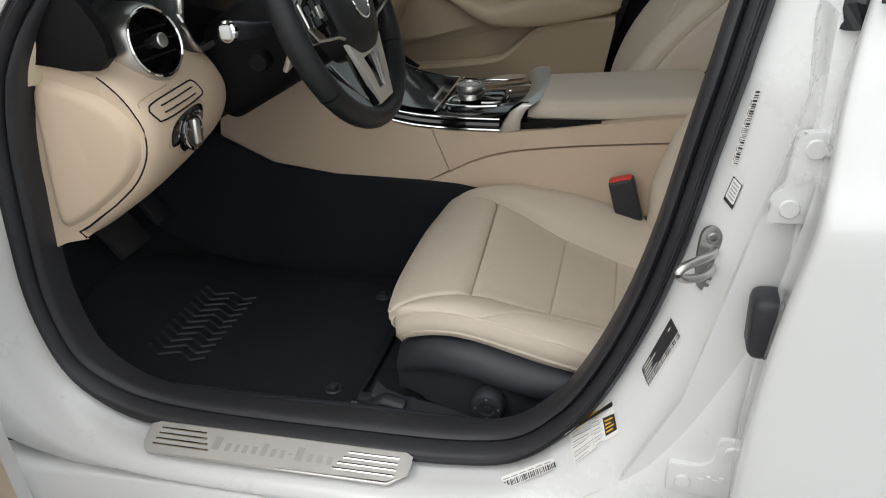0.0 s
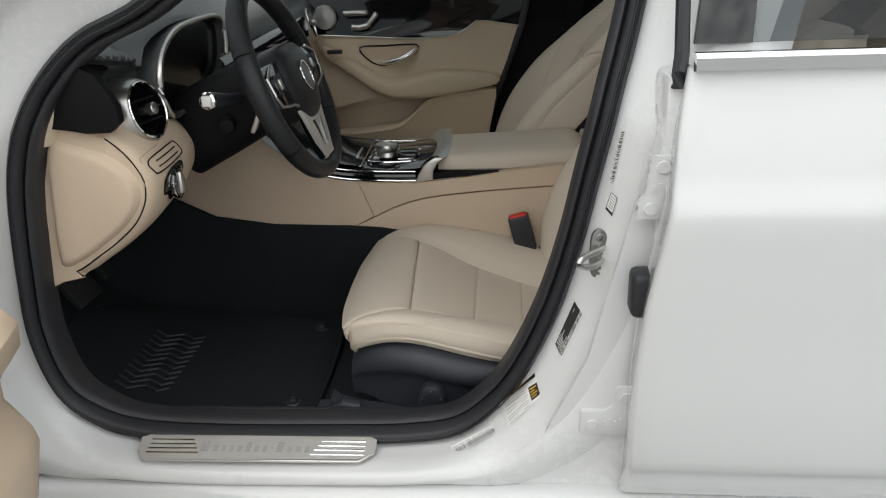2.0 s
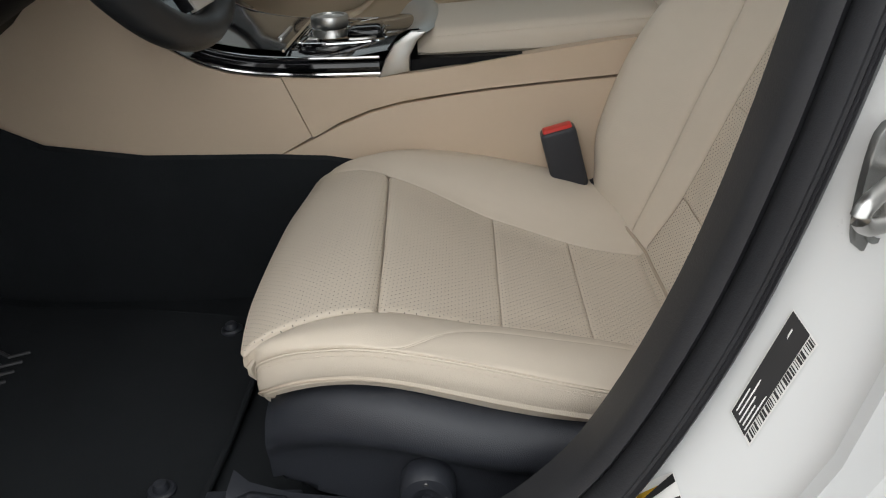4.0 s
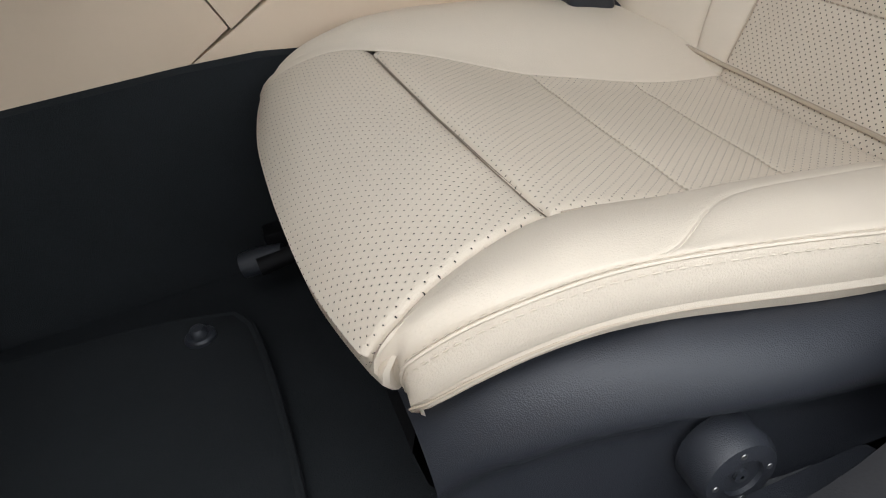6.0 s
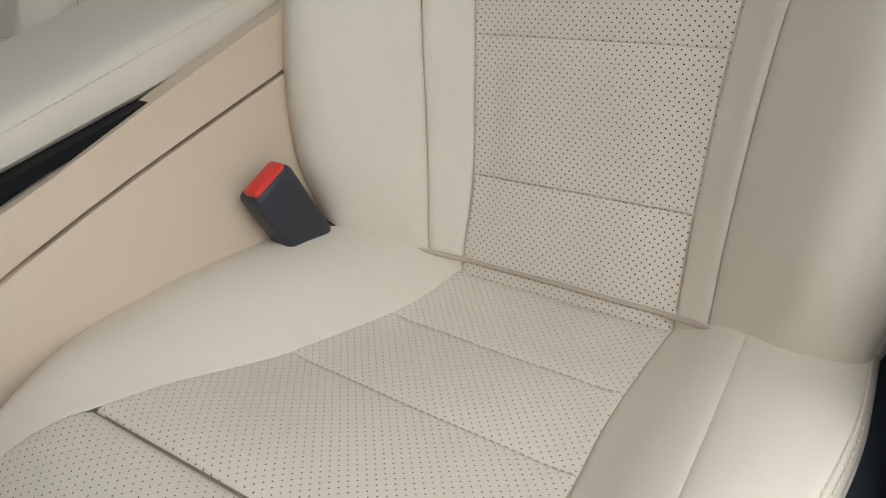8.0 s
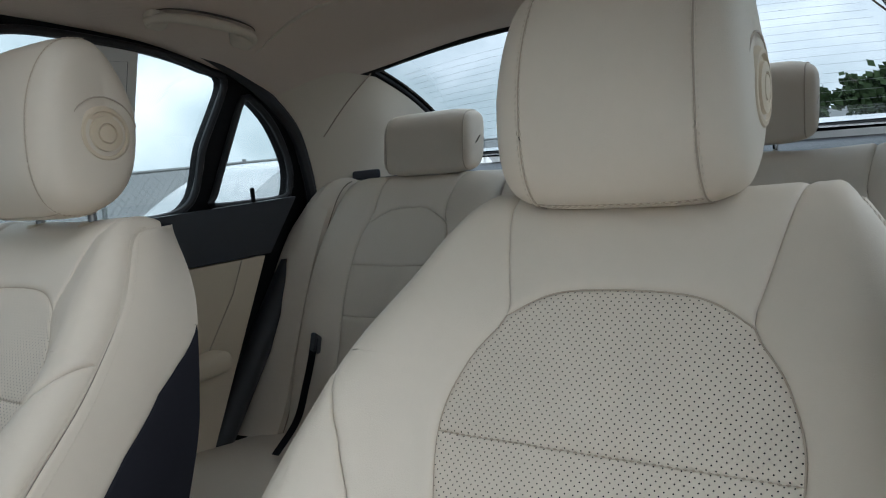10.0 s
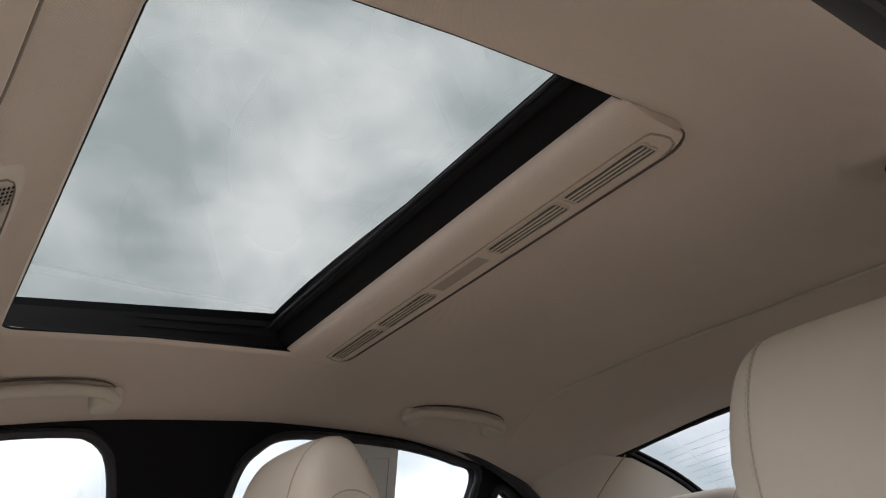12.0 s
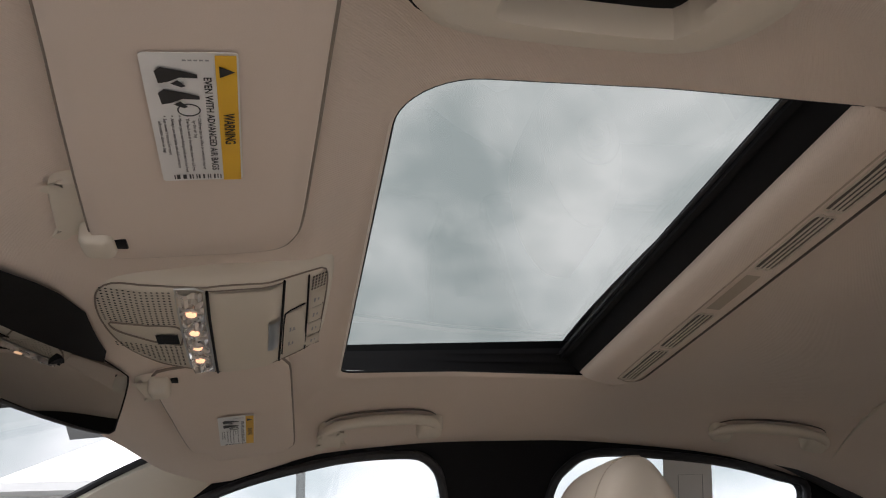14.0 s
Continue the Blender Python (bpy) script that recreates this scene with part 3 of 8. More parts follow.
# rear door, shut
rear_door = thing("rear_door", "white painted rear door, shut, with a chrome strip", "car door", at=(0.9, -0.86, 0.4))
EDGE = spline([(0.474, 0.385), (0.473, 0.46), (0.470, 0.56), (0.475, 0.66), (0.484, 0.745), (0.497, 0.83), (0.503, 0.88), (0.509, 0.95), (0.520, 1.012)])
SKIN = spline([(-0.812, 0.385), (-0.846, 0.445), (-0.868, 0.474), (-0.876, 0.56), (-0.879, 0.68), (-0.883, 0.79), (-0.884, 0.85), (-0.870, 0.885), (-0.850, 0.95), (-0.830, 1.012)])
rows = []
for i in range(49):
    t = i / 48
    ex, ez = EDGE(t * 8)
    sy, _ = SKIN(np.interp(ez, [0.385, 0.44, 0.475, 0.56, 0.68, 0.79, 0.85, 0.885, 0.95, 1.012], range(10)))
    rows.append([(ex + 0.006, sy + 0.075, ez), (ex + 0.004, sy + 0.022, ez), (ex - 0.002, sy + 0.012, ez), (ex, sy + 0.004, ez), (ex + 0.006, sy, ez)] + [(ex + 0.006 + (1.45 - ex) * k, sy - 0.010 * math.sin(k * 2.2), ez) for k in (0.03, 0.1, 0.25, 0.45, 0.7, 1.0)])
part("skin", grid(fresh(), rows), M_PAINT, rear_door, "", 50)
part("inner_flange", box(0.50, 1.4, -0.80, -0.72, 0.40, 1.0, 0.01), M_PAINT_IN, rear_door)
part("chrome_strip", grid(fresh(), [[(x, y, z) for y, z in ((-0.834, 1.010), (-0.846, 1.012), (-0.846, 1.026), (-0.838, 1.031), (-0.828, 1.031))] for x in (0.521, 0.523, 0.8, 1.1, 1.45)], cap=True), M_CHROME, rear_door, "polished chrome strip", 30)
win = part("window", plate([(0.606, 1.031), (1.24, 1.031), (1.20, 1.20), (0.95, 1.30), (0.70, 1.30), (0.632, 1.26)], lambda a, b, d: (a, -wall_y(b) - 0.072 - d + 0.06 * 0, b), 0.004), M_WINDOW, rear_door, "tinted side window pane")
win.visible_shadow = False
part("pillar_cover", plate([(0.535, 1.031), (0.604, 1.031), (0.628, 1.26), (0.64, 1.31), (0.565, 1.31), (0.556, 1.2)], lambda a, b, d: (a, -wall_y(b) - 0.076 - d, b), 0.008, 0.001), M_GLOSS, rear_door, "dark glossy pillar cover")
part("edge_seal", tube([(0.521, -wall_y(z) - 0.075, z) if z > 1.0 else (0.513, -0.80, z) for z in (0.985, 1.0, 1.02, 1.1, 1.2, 1.3)], 0.009, 8), M_RUBBER, rear_door)


def corners(pts, r, n=4):
    """An outline with its corners rounded off."""
    out = []
    for i, p in enumerate(pts):
        p, a, b = Vector(p), Vector(pts[i - 1]), Vector(pts[(i + 1) % len(pts)])
        u, v = (a - p), (b - p)
        k = min(r, u.length * 0.45, v.length * 0.45)
        p0, p1 = p + u.normalized() * k, p + v.normalized() * k
        out += [tuple(p0.lerp(p, t).lerp(p.lerp(p1, t), t)) for t in np.linspace(0, 1, n)]
    return out


def hinge(pts, bolts, depth, emboss):
    ob = new("hinge")
    ob.parent = rear_door
    ob["label"] = "white painted steel hinge"
    f = lambda a, b, d: (a, depth - d, b)
    part("leaf", plate(corners(pts, 0.006), f, 0.008, 0.0018), M_PAINT_IN, ob)
    for a, b in bolts:
        part("bolt", disc((a, depth - 0.001, b), (0, -1, 0), [(0.0086, -0.002), (0.0086, 0.0012), (0.0078, 0.0022), (0.0, 0.0024)], 22), M_PAINT_IN, ob)
    for a, b, w, h in emboss:
        part("embossed_mark", box(a, a + w, depth - 0.0016, depth + 0.001, b, b + h, 0), M_PAINT_IN, ob)
    return ob


hinge([(0.487, 0.902), (0.53, 0.904), (0.53, 0.818), (0.474, 0.818), (0.473, 0.842), (0.483, 0.853)], [(0.502, 0.888), (0.489, 0.833)], -0.806, [(0.489 + 0.008 * k, 0.856 + 0.003 * (k % 2), 0.005, 0.008) for k in range(3)])
hinge([(0.411, 0.482), (0.50, 0.478), (0.51, 0.562), (0.462, 0.562), (0.458, 0.530), (0.446, 0.522), (0.412, 0.522)], [(0.4285, 0.4985), (0.476, 0.545)], -0.801, [(0.445 + 0.007 * k, 0.497 + 0.004 * (k % 2), 0.0045, 0.008) for k in range(4)])
single("door_buffer", box(0.468, 0.50, -0.835, -0.795, 0.688, 0.752, 0.010, 3), M_RUBBER, "black rubber buffer beside the rear door edge", "buffer")
# windows and linings on the passenger's side
FRONT_WIN = smooth_line([(-0.30, 0.985), (-0.12, 1.13), (0.086, 1.252), (0.271, 1.302), (0.405, 1.314), (0.463, 1.302), (0.488, 1.25), (0.50, 1.10), (0.505, 0.985), (0.1, 0.978)], 150, True)
REAR_WIN = smooth_line([(0.645, 0.985), (0.655, 1.10), (0.681, 1.235), (0.715, 1.287), (0.79, 1.311), (1.02, 1.292), (1.16, 1.262), (1.212, 1.235), (1.17, 1.12), (1.125, 0.992), (0.9, 0.985)], 150, True)
QUARTER = smooth_line([(1.268, 1.208), (1.245, 1.15), (1.205, 1.02), (1.20, 0.99), (1.30, 0.984), (1.41, 0.984), (1.428, 1.01), (1.415, 1.07), (1.36, 1.15), (1.30, 1.20)], 44, True)


def side_plane(sign, inset):
    return lambda a, b, d=0.0: (a, sign * (wall_y(b) - inset - d), b)


lining = thing("wall_passenger", "dark window frames and pillars along the passenger side", "wall", kind="structure")
part("window_wall", plate([(-0.60, 0.90), (0.2, 0.90), (1.0, 0.90), (1.58, 0.93), (1.60, 1.0), (1.53, 1.09), (1.43, 1.19), (1.28, 1.278), (1.05, 1.332), (0.75, 1.352), (0.40, 1.355), (0.15, 1.325), (-0.10, 1.22), (-0.35, 1.06)], side_plane(1, 0.0), 0.03, 0, holes=(FRONT_WIN, REAR_WIN, QUARTER)), M_BLACK2, lining)
for sgn, wall_name in ((1, lining),):
    for loop in (FRONT_WIN, REAR_WIN, QUARTER):
        part("window_seal", tube([side_plane(sgn, 0.003)(a, b) for a, b in loop], 0.008, 8, True), M_RUBBER, wall_name)
for n, loop in enumerate((FRONT_WIN, REAR_WIN, QUARTER)):
    w = thing(f"window_{n + 1}", "lightly tinted side window pane in a black frame", "window", kind="structure")
    g = part("pane", plate(loop, side_plane(1, -0.012), 0.004), M_WINDOW, w)
    g.visible_shadow = False
part("side_lower", box(-1.0, 2.1, 0.72, 0.80, 0.25, 0.93, 0.01), M_BLACK2, lining)
part("rear_side", plate([(1.55, 0.9), (2.2, 0.9), (2.2, 1.05), (1.9, 1.12), (1.62, 1.25), (1.35, 1.30), (1.58, 1.02)], side_plane(1, 0.0), 0.03), M_BLACK2, lining)
lining_d = thing("wall_driver", "dark pillar and window frames along the driver side", "wall", kind="structure")
part("window_wall", plate([(0.56, 0.90), (1.58, 0.93), (1.60, 1.0), (1.53, 1.09), (1.43, 1.19), (1.28, 1.278), (1.05, 1.332), (0.75, 1.352), (0.56, 1.352)], side_plane(-1, 0.0), 0.03, 0, holes=(REAR_WIN, QUARTER)), M_BLACK2, lining_d)
part("side_lower", box(0.52, 2.1, -0.78, -0.72, 0.25, 0.93, 0.01), M_BLACK2, lining_d)
part("rear_side", plate([(1.55, 0.9), (2.2, 0.9), (2.2, 1.05), (1.9, 1.12), (1.62, 1.25), (1.35, 1.30), (1.58, 1.02)], side_plane(-1, 0.0), 0.03), M_BLACK2, lining_d)
part("pillar_lining", plate([(0.45, 0.42), (0.62, 0.42), (0.64, 0.9), (0.64, 1.33), (0.53, 1.33), (0.50, 1.15), (0.47, 1.0), (0.44, 0.85), (0.40, 0.70), (0.38, 0.6)], side_plane(-1, 0.035), 0.02, 0.003), M_BLACK, lining_d, "black pillar lining")
g = part("quarter_pane", plate(QUARTER, side_plane(-1, -0.012), 0.004), M_WINDOW, lining_d)
g.visible_shadow = False

# windscreen and rear window
shield = thing("windscreen", "clear windscreen above the dashboard", "window", kind="structure")
g = part("pane", grid(fresh(), [[(lerp(-0.93, -0.02, k) - 0.10 * (1 - (s / 0.62) ** 2) * (1 - 0.4 * k), s * lerp(1.12, 0.9, k), lerp(1.0, 1.352, k) + 0.012 * math.sin(k * 3.1)) for s in np.linspace(-0.62, 0.62, 17)] for k in np.linspace(0, 1, 9)]), M_WIND, shield)
g.visible_shadow = False
back = thing("rear_window", "curved rear window with thin heating wires", "window", kind="structure")


def back_pane(k, s, lift=0.0):
    half = lerp(0.498, 0.61, k)
    return (lerp(1.565, 2.10, k) - 0.02 * (s * s), s * half, lerp(1.299, 1.035, k) + 0.03 * math.sin(k * 3.14) - (0.047 if s > 0 else 0.028) * s * s * (1 - k) + lift)


g = part("pane", grid(fresh(), [[back_pane(k, s) for s in np.linspace(-1, 1, 21)] for k in np.linspace(0, 1, 13)]), M_SHIELD, back)
g.visible_shadow = False
for k in np.linspace(0.12, 0.9, 14):
    part("heating_wire", tube([back_pane(k, s, -0.003) for s in np.linspace(-0.92, 0.92, 15)], 0.00022, 4), M_DARKALU, back)
BORDER = [(k, s) for k, s in [(0, s) for s in np.linspace(-1, 1, 15)] + [(k, 1) for k in np.linspace(0.1, 1, 9)] + [(1, s) for s in np.linspace(0.9, -1, 15)] + [(k, -1) for k in np.linspace(0.9, 0.1, 9)]]
part("border", grid(fresh(), [[Vector(back_pane(0.5 + (k - 0.5) * g, s * g2, 0.003)) for k, s in BORDER] for g, g2 in ((0.985, 0.97), (1.0, 1.0), (1.1, 1.12))], close_v=True), M_BLACK2, back, "black printed border")
part("window_seal", tube([back_pane(0, s) for s in np.linspace(-1, 1, 15)] + [back_pane(k, 1) for k in np.linspace(0.1, 1, 9)] + [back_pane(1, s) for s in np.linspace(0.9, -1, 15)] + [back_pane(k, -1) for k in np.linspace(0.9, 0.1, 9)], 0.004, 8, True), M_RUBBER, back)
# ---- seats ----
class Sheet:
    """A seat's cushion or back as a surface by s (along its middle line, in metres) and q (across, 0 in the middle, 1 at the hem)."""

    def __init__(self, mid, sections, knots):
        self.mid, self.sections, self.knots = spline(mid), spline(sections), knots
        dense = np.array([self.mid(t)[:2] for t in np.linspace(0, len(mid) - 1, 600)])
        self.run = np.r_[0, np.cumsum(np.linalg.norm(np.diff(dense, axis=0), axis=1))]
        self.par = np.linspace(0, len(mid) - 1, 600)
        self.length = self.run[-1]

    def key(self, s):
        return float(np.interp(s, self.run, self.par))

    def at_key(self, k):
        return float(np.interp(k, self.par, self.run))

    def point(self, s, q):
        t = self.key(s)
        rows = self.section(t)
        a = abs(q)
        k = float(np.interp(a, self.knots, range(len(self.knots))))
        x, y, z = spline(rows)(k)
        return Vector((x, math.copysign(1, q) * y, z))


class Cushion(Sheet):
    def section(self, t):
        x, zi = self.mid(t)
        hi, ho, xb, zc, zs, zb = self.sections(t)
        bow = 0.014 * max(0.0, 1 - max(0.0, t - 1.0) / 6.0)
        return [(x - bow, 0, zi), (x - 0.68 * bow, hi * 0.55, zi + 0.0012), (lerp(x, xb, 0.3), hi, zi + 0.004), (lerp(x, xb, 0.7), lerp(hi, ho, 0.36), lerp(zi, zc, 0.70)), (xb, lerp(hi, ho, 0.70), zc), (xb, lerp(hi, ho, 0.92), lerp(zc, zs, 0.42)), (xb, ho, zs), (xb, ho + 0.004, lerp(zs, zb, 0.5)), (xb, ho - 0.006, zb)]


class Back(Sheet):
    rear = None

    def section(self, t):
        x, z = self.mid(t)
        e = 0.02
        a, b = self.mid(max(t - e, 0)), self.mid(t + e)
        d = Vector((b[0] - a[0], b[1] - a[1])).normalized()
        n = (-d.y, d.x)
        hi, ho, fc = self.sections(t)
        pts = [(0, 0), (hi * 0.55, 0.002), (hi, 0.004), (lerp(hi, ho, 0.36), 0.5 * fc + 0.002), (lerp(hi, ho, 0.70), fc), (lerp(hi, ho, 0.92), fc - 0.008), (ho, fc - 0.032), (ho + 0.003, fc - 0.065), (ho - 0.010, fc - 0.165)]
        out = [(x + n[0] * f, y, z + n[1] * f) for y, f in pts]
        if self.rear is not None:
            # the side runs back to the seat's rear outline
            rx, rz = self.rear(t)
            px, py, pz = out[6]
            turn = min(1.0, max(0.0, (t - 7.5) / 3.0))
            turn *= turn * (3 - 2 * turn)
            px, pz = px + n[0] * 0.016 * turn, pz + n[1] * 0.016 * turn
            out[6] = (px, py, pz)
            out[8] = (rx, ho - 0.008 - 0.016 * turn, rz)
            out[7] = (lerp(px, rx, 0.4), ho + 0.003 - 0.002 * turn, lerp(pz, rz, 0.4) + 0.004 * turn)
        return out


KNOTS = (0.0, 0.2, 0.4, 0.52, 0.66, 0.78, 0.88, 0.94, 1.0)
CUSHION = Cushion([(0.052, 0.499), (0.026, 0.498), (0.011, 0.510), (0.013, 0.526), (0.032, 0.539), (0.060, 0.549), (0.095, 0.553), (0.130, 0.547), (0.165, 0.536), (0.205, 0.519), (0.245, 0.502), (0.29, 0.488), (0.34, 0.472), (0.39, 0.460), (0.46, 0.450)],
    [(0.150, 0.170, 0.055, 0.490, 0.484, 0.474), (0.174, 0.186, 0.040, 0.500, 0.491, 0.478), (0.184, 0.193, 0.033, 0.514, 0.505, 0.484), (0.189, 0.199, 0.033, 0.530, 0.521, 0.487), (0.187, 0.205, 0.041, 0.545, 0.532, 0.490), (0.179, 0.214, 0.066, 0.557, 0.546, 0.503),
     (0.169, 0.221, 0.097, 0.563, 0.554, 0.513), (0.154, 0.227, 0.130, 0.566, 0.558, 0.517), (0.144, 0.232, 0.165, 0.561, 0.556, 0.514), (0.132, 0.237, 0.205, 0.554, 0.550, 0.506), (0.122, 0.241, 0.245, 0.548, 0.542, 0.497), (0.112, 0.244, 0.29, 0.537, 0.531, 0.489), (0.104, 0.244, 0.34, 0.524, 0.518, 0.483), (0.100, 0.239, 0.39, 0.508, 0.502, 0.478), (0.100, 0.230, 0.46, 0.495, 0.486, 0.472)], KNOTS)
BACK = Back([(0.418, 0.436), (0.443, 0.478), (0.476, 0.535), (0.524, 0.640), (0.577, 0.742), (0.636, 0.833), (0.673, 0.884), (0.700, 0.920), (0.722, 0.952), (0.745, 0.985), (0.768, 1.006), (0.800, 1.014), (0.836, 1.000), (0.860, 0.955), (0.872, 0.88)],
    [(0.100, 0.222, 0.030), (0.100, 0.238, 0.066), (0.100, 0.252, 0.095), (0.108, 0.264, 0.100), (0.121, 0.267, 0.082), (0.143, 0.258, 0.053), (0.130, 0.243, 0.040), (0.103, 0.226, 0.031), (0.109, 0.207, 0.022), (0.118, 0.188, 0.014), (0.124, 0.172, 0.008), (0.127, 0.162, 0.004), (0.127, 0.156, 0.0), (0.117, 0.150, 0.0), (0.117, 0.15, 0.0)], KNOTS)


BACK.rear = spline([(0.566, 0.353), (0.591, 0.395), (0.624, 0.452), (0.672, 0.557), (0.716, 0.664), (0.762, 0.762), (0.786, 0.820), (0.806, 0.868), (0.826, 0.912), (0.840, 0.950), (0.848, 0.978), (0.852, 0.994), (0.856, 0.998), (0.862, 0.94), (0.872, 0.87)])


def spread(length, width, step):
    """Places from 0 to 1, close together by both ends."""
    w = min(width / max(length, 1e-4), 0.3)
    ends = [0, 0.06 * w, 0.2 * w, 0.42 * w, 0.7 * w, w]
    n = max(2, round(length * (1 - 2 * w) / step))
    mid = [w + (1 - 2 * w) * i / n for i in range(1, n)]
    return ends + mid + [1 - e for e in reversed(ends)]


def panel(sheet, s0, s1, q0, q1, move, depth=0.0055, width=0.010, puff=0.0, seams=(1, 1, 1, 1), step=0.012, bow=0.0):
    """One cut of leather between four seams, rolled down at those that are sewn. s0 and s1 may follow q, q0 and q1 may follow s."""
    call = lambda f, v: f(v) if callable(f) else f
    qm, sm = 0.5 * (call(q0, 0.3) + call(q1, 0.3)), 0.5 * (call(s0, 0.0) + call(s1, 0.0))
    p = [sheet.point(call(s0, qm), qm), sheet.point(call(s1, qm), qm), sheet.point(sm, call(q0, sm)), sheet.point(sm, call(q1, sm))]
    ls, lq = max((p[1] - p[0]).length, 0.02), max((p[3] - p[2]).length, 0.015)
    lq_mid = lq
    us, vs = spread(ls, width, step), spread(lq, width, step)
    rows, uvs = [], []
    for u in us:
        row, uvr = [], []
        if callable(q0) or callable(q1):
            s = lerp(s0, s1, u)
            lq = max((sheet.point(s, call(q1, s)) - sheet.point(s, call(q0, s))).length, 1e-3)
            vs = spread(lq_mid, width, step)
        for v in vs:
            if callable(q0) or callable(q1):
                s = lerp(s0, s1, u)
                q = lerp(call(q0, s), call(q1, s), v)
            else:
                q = lerp(q0, q1, v)
                s = lerp(call(s0, q), call(s1, q), u)
            c = sheet.point(s, q)
            e = 1e-3
            ds, dq = sheet.point(s + e, q) - sheet.point(s - e, q), sheet.point(s, q + e) - sheet.point(s, q - e)
            n = ds.cross(dq)
            n = n.normalized() if n.length > 1e-12 else Vector((0, 0, 1))
            drop = 0.0
            for d, on in ((u * ls, seams[0]), ((1 - u) * ls, seams[1]), (v * lq, seams[2]), ((1 - v) * lq, seams[3])):
                if on and d < width:
                    drop = max(drop, on * depth * (1 - math.sqrt(max(0.0, 1 - (1 - d / width) ** 2))))
            out = puff * math.sin(math.pi * u) * math.sin(math.pi * v) - drop
            row.append(move(c + n * out))
            uvr.append((c.y, s))
        rows.append(row)
        uvs.append(uvr)
    return grid(fresh(), rows, uv=uvs)


def stitches(points, radius=0.00055, dash=0.0042, gap=0.0022, bm=None):
    """Thread lying in dashes along points."""
    bm = bm or fresh()
    pts = np.array([tuple(p) for p in points])
    run = np.r_[0, np.cumsum(np.linalg.norm(np.diff(pts, axis=0), axis=1))]
    at = lambda w: Vector([np.interp(w, run, pts[:, c]) for c in range(3)])
    w = 0.0
    while w + dash < run[-1]:
        a, b = at(w), at(w + dash)
        d = (b - a).normalized()
        side = d.cross(Vector((0.3, 0.2, 0.93))).normalized()
        up = side.cross(d)
        ring = lambda p, r: [bm.verts.new(p + side * r * x + up * r * y) for x, y in ((1, 0), (0, 1), (-1, 0), (0, -1))]
        r0, r1, r2 = ring(a, radius * 0.4), ring((a + b) / 2, radius * 1.2), ring(b, radius * 0.4)
        for p, q in ((r0, r1), (r1, r2)):
            for k in range(4):
                bm.faces.new((p[k], p[(k + 1) % 4], q[(k + 1) % 4], q[k]))
        w += dash + gap
    return bm


def along(sheet, s0, s1, q, n=60, lift=0.0006):
    out = []
    for i in range(n + 1):
        s = lerp(s0, s1, i / n)
        qq = q(s) if callable(q) else q
        c, e = sheet.point(s, qq), 1e-3
        nn = (sheet.point(s + e, qq) - sheet.point(s - e, qq)).cross(sheet.point(s, qq + e) - sheet.point(s, qq - e))
        nn = nn.normalized() * math.copysign(1, nn.z + 0.2 * abs(nn.x)) if nn.length > 1e-12 else Vector((0, 0, 1))
        out.append(c + nn * lift)
    return out


def across(sheet, s, q0, q1, lift, n=40):
    out = []
    for i in range(n + 1):
        q, e = lerp(q0, q1, i / n), 1e-3
        nn = (sheet.point(s + e, q) - sheet.point(s - e, q)).cross(sheet.point(s, q + e) - sheet.point(s, q - e)).normalized()
        nn *= math.copysign(1, nn.z - nn.x)
        out.append(sheet.point(s, q) + nn * lift)
    return out


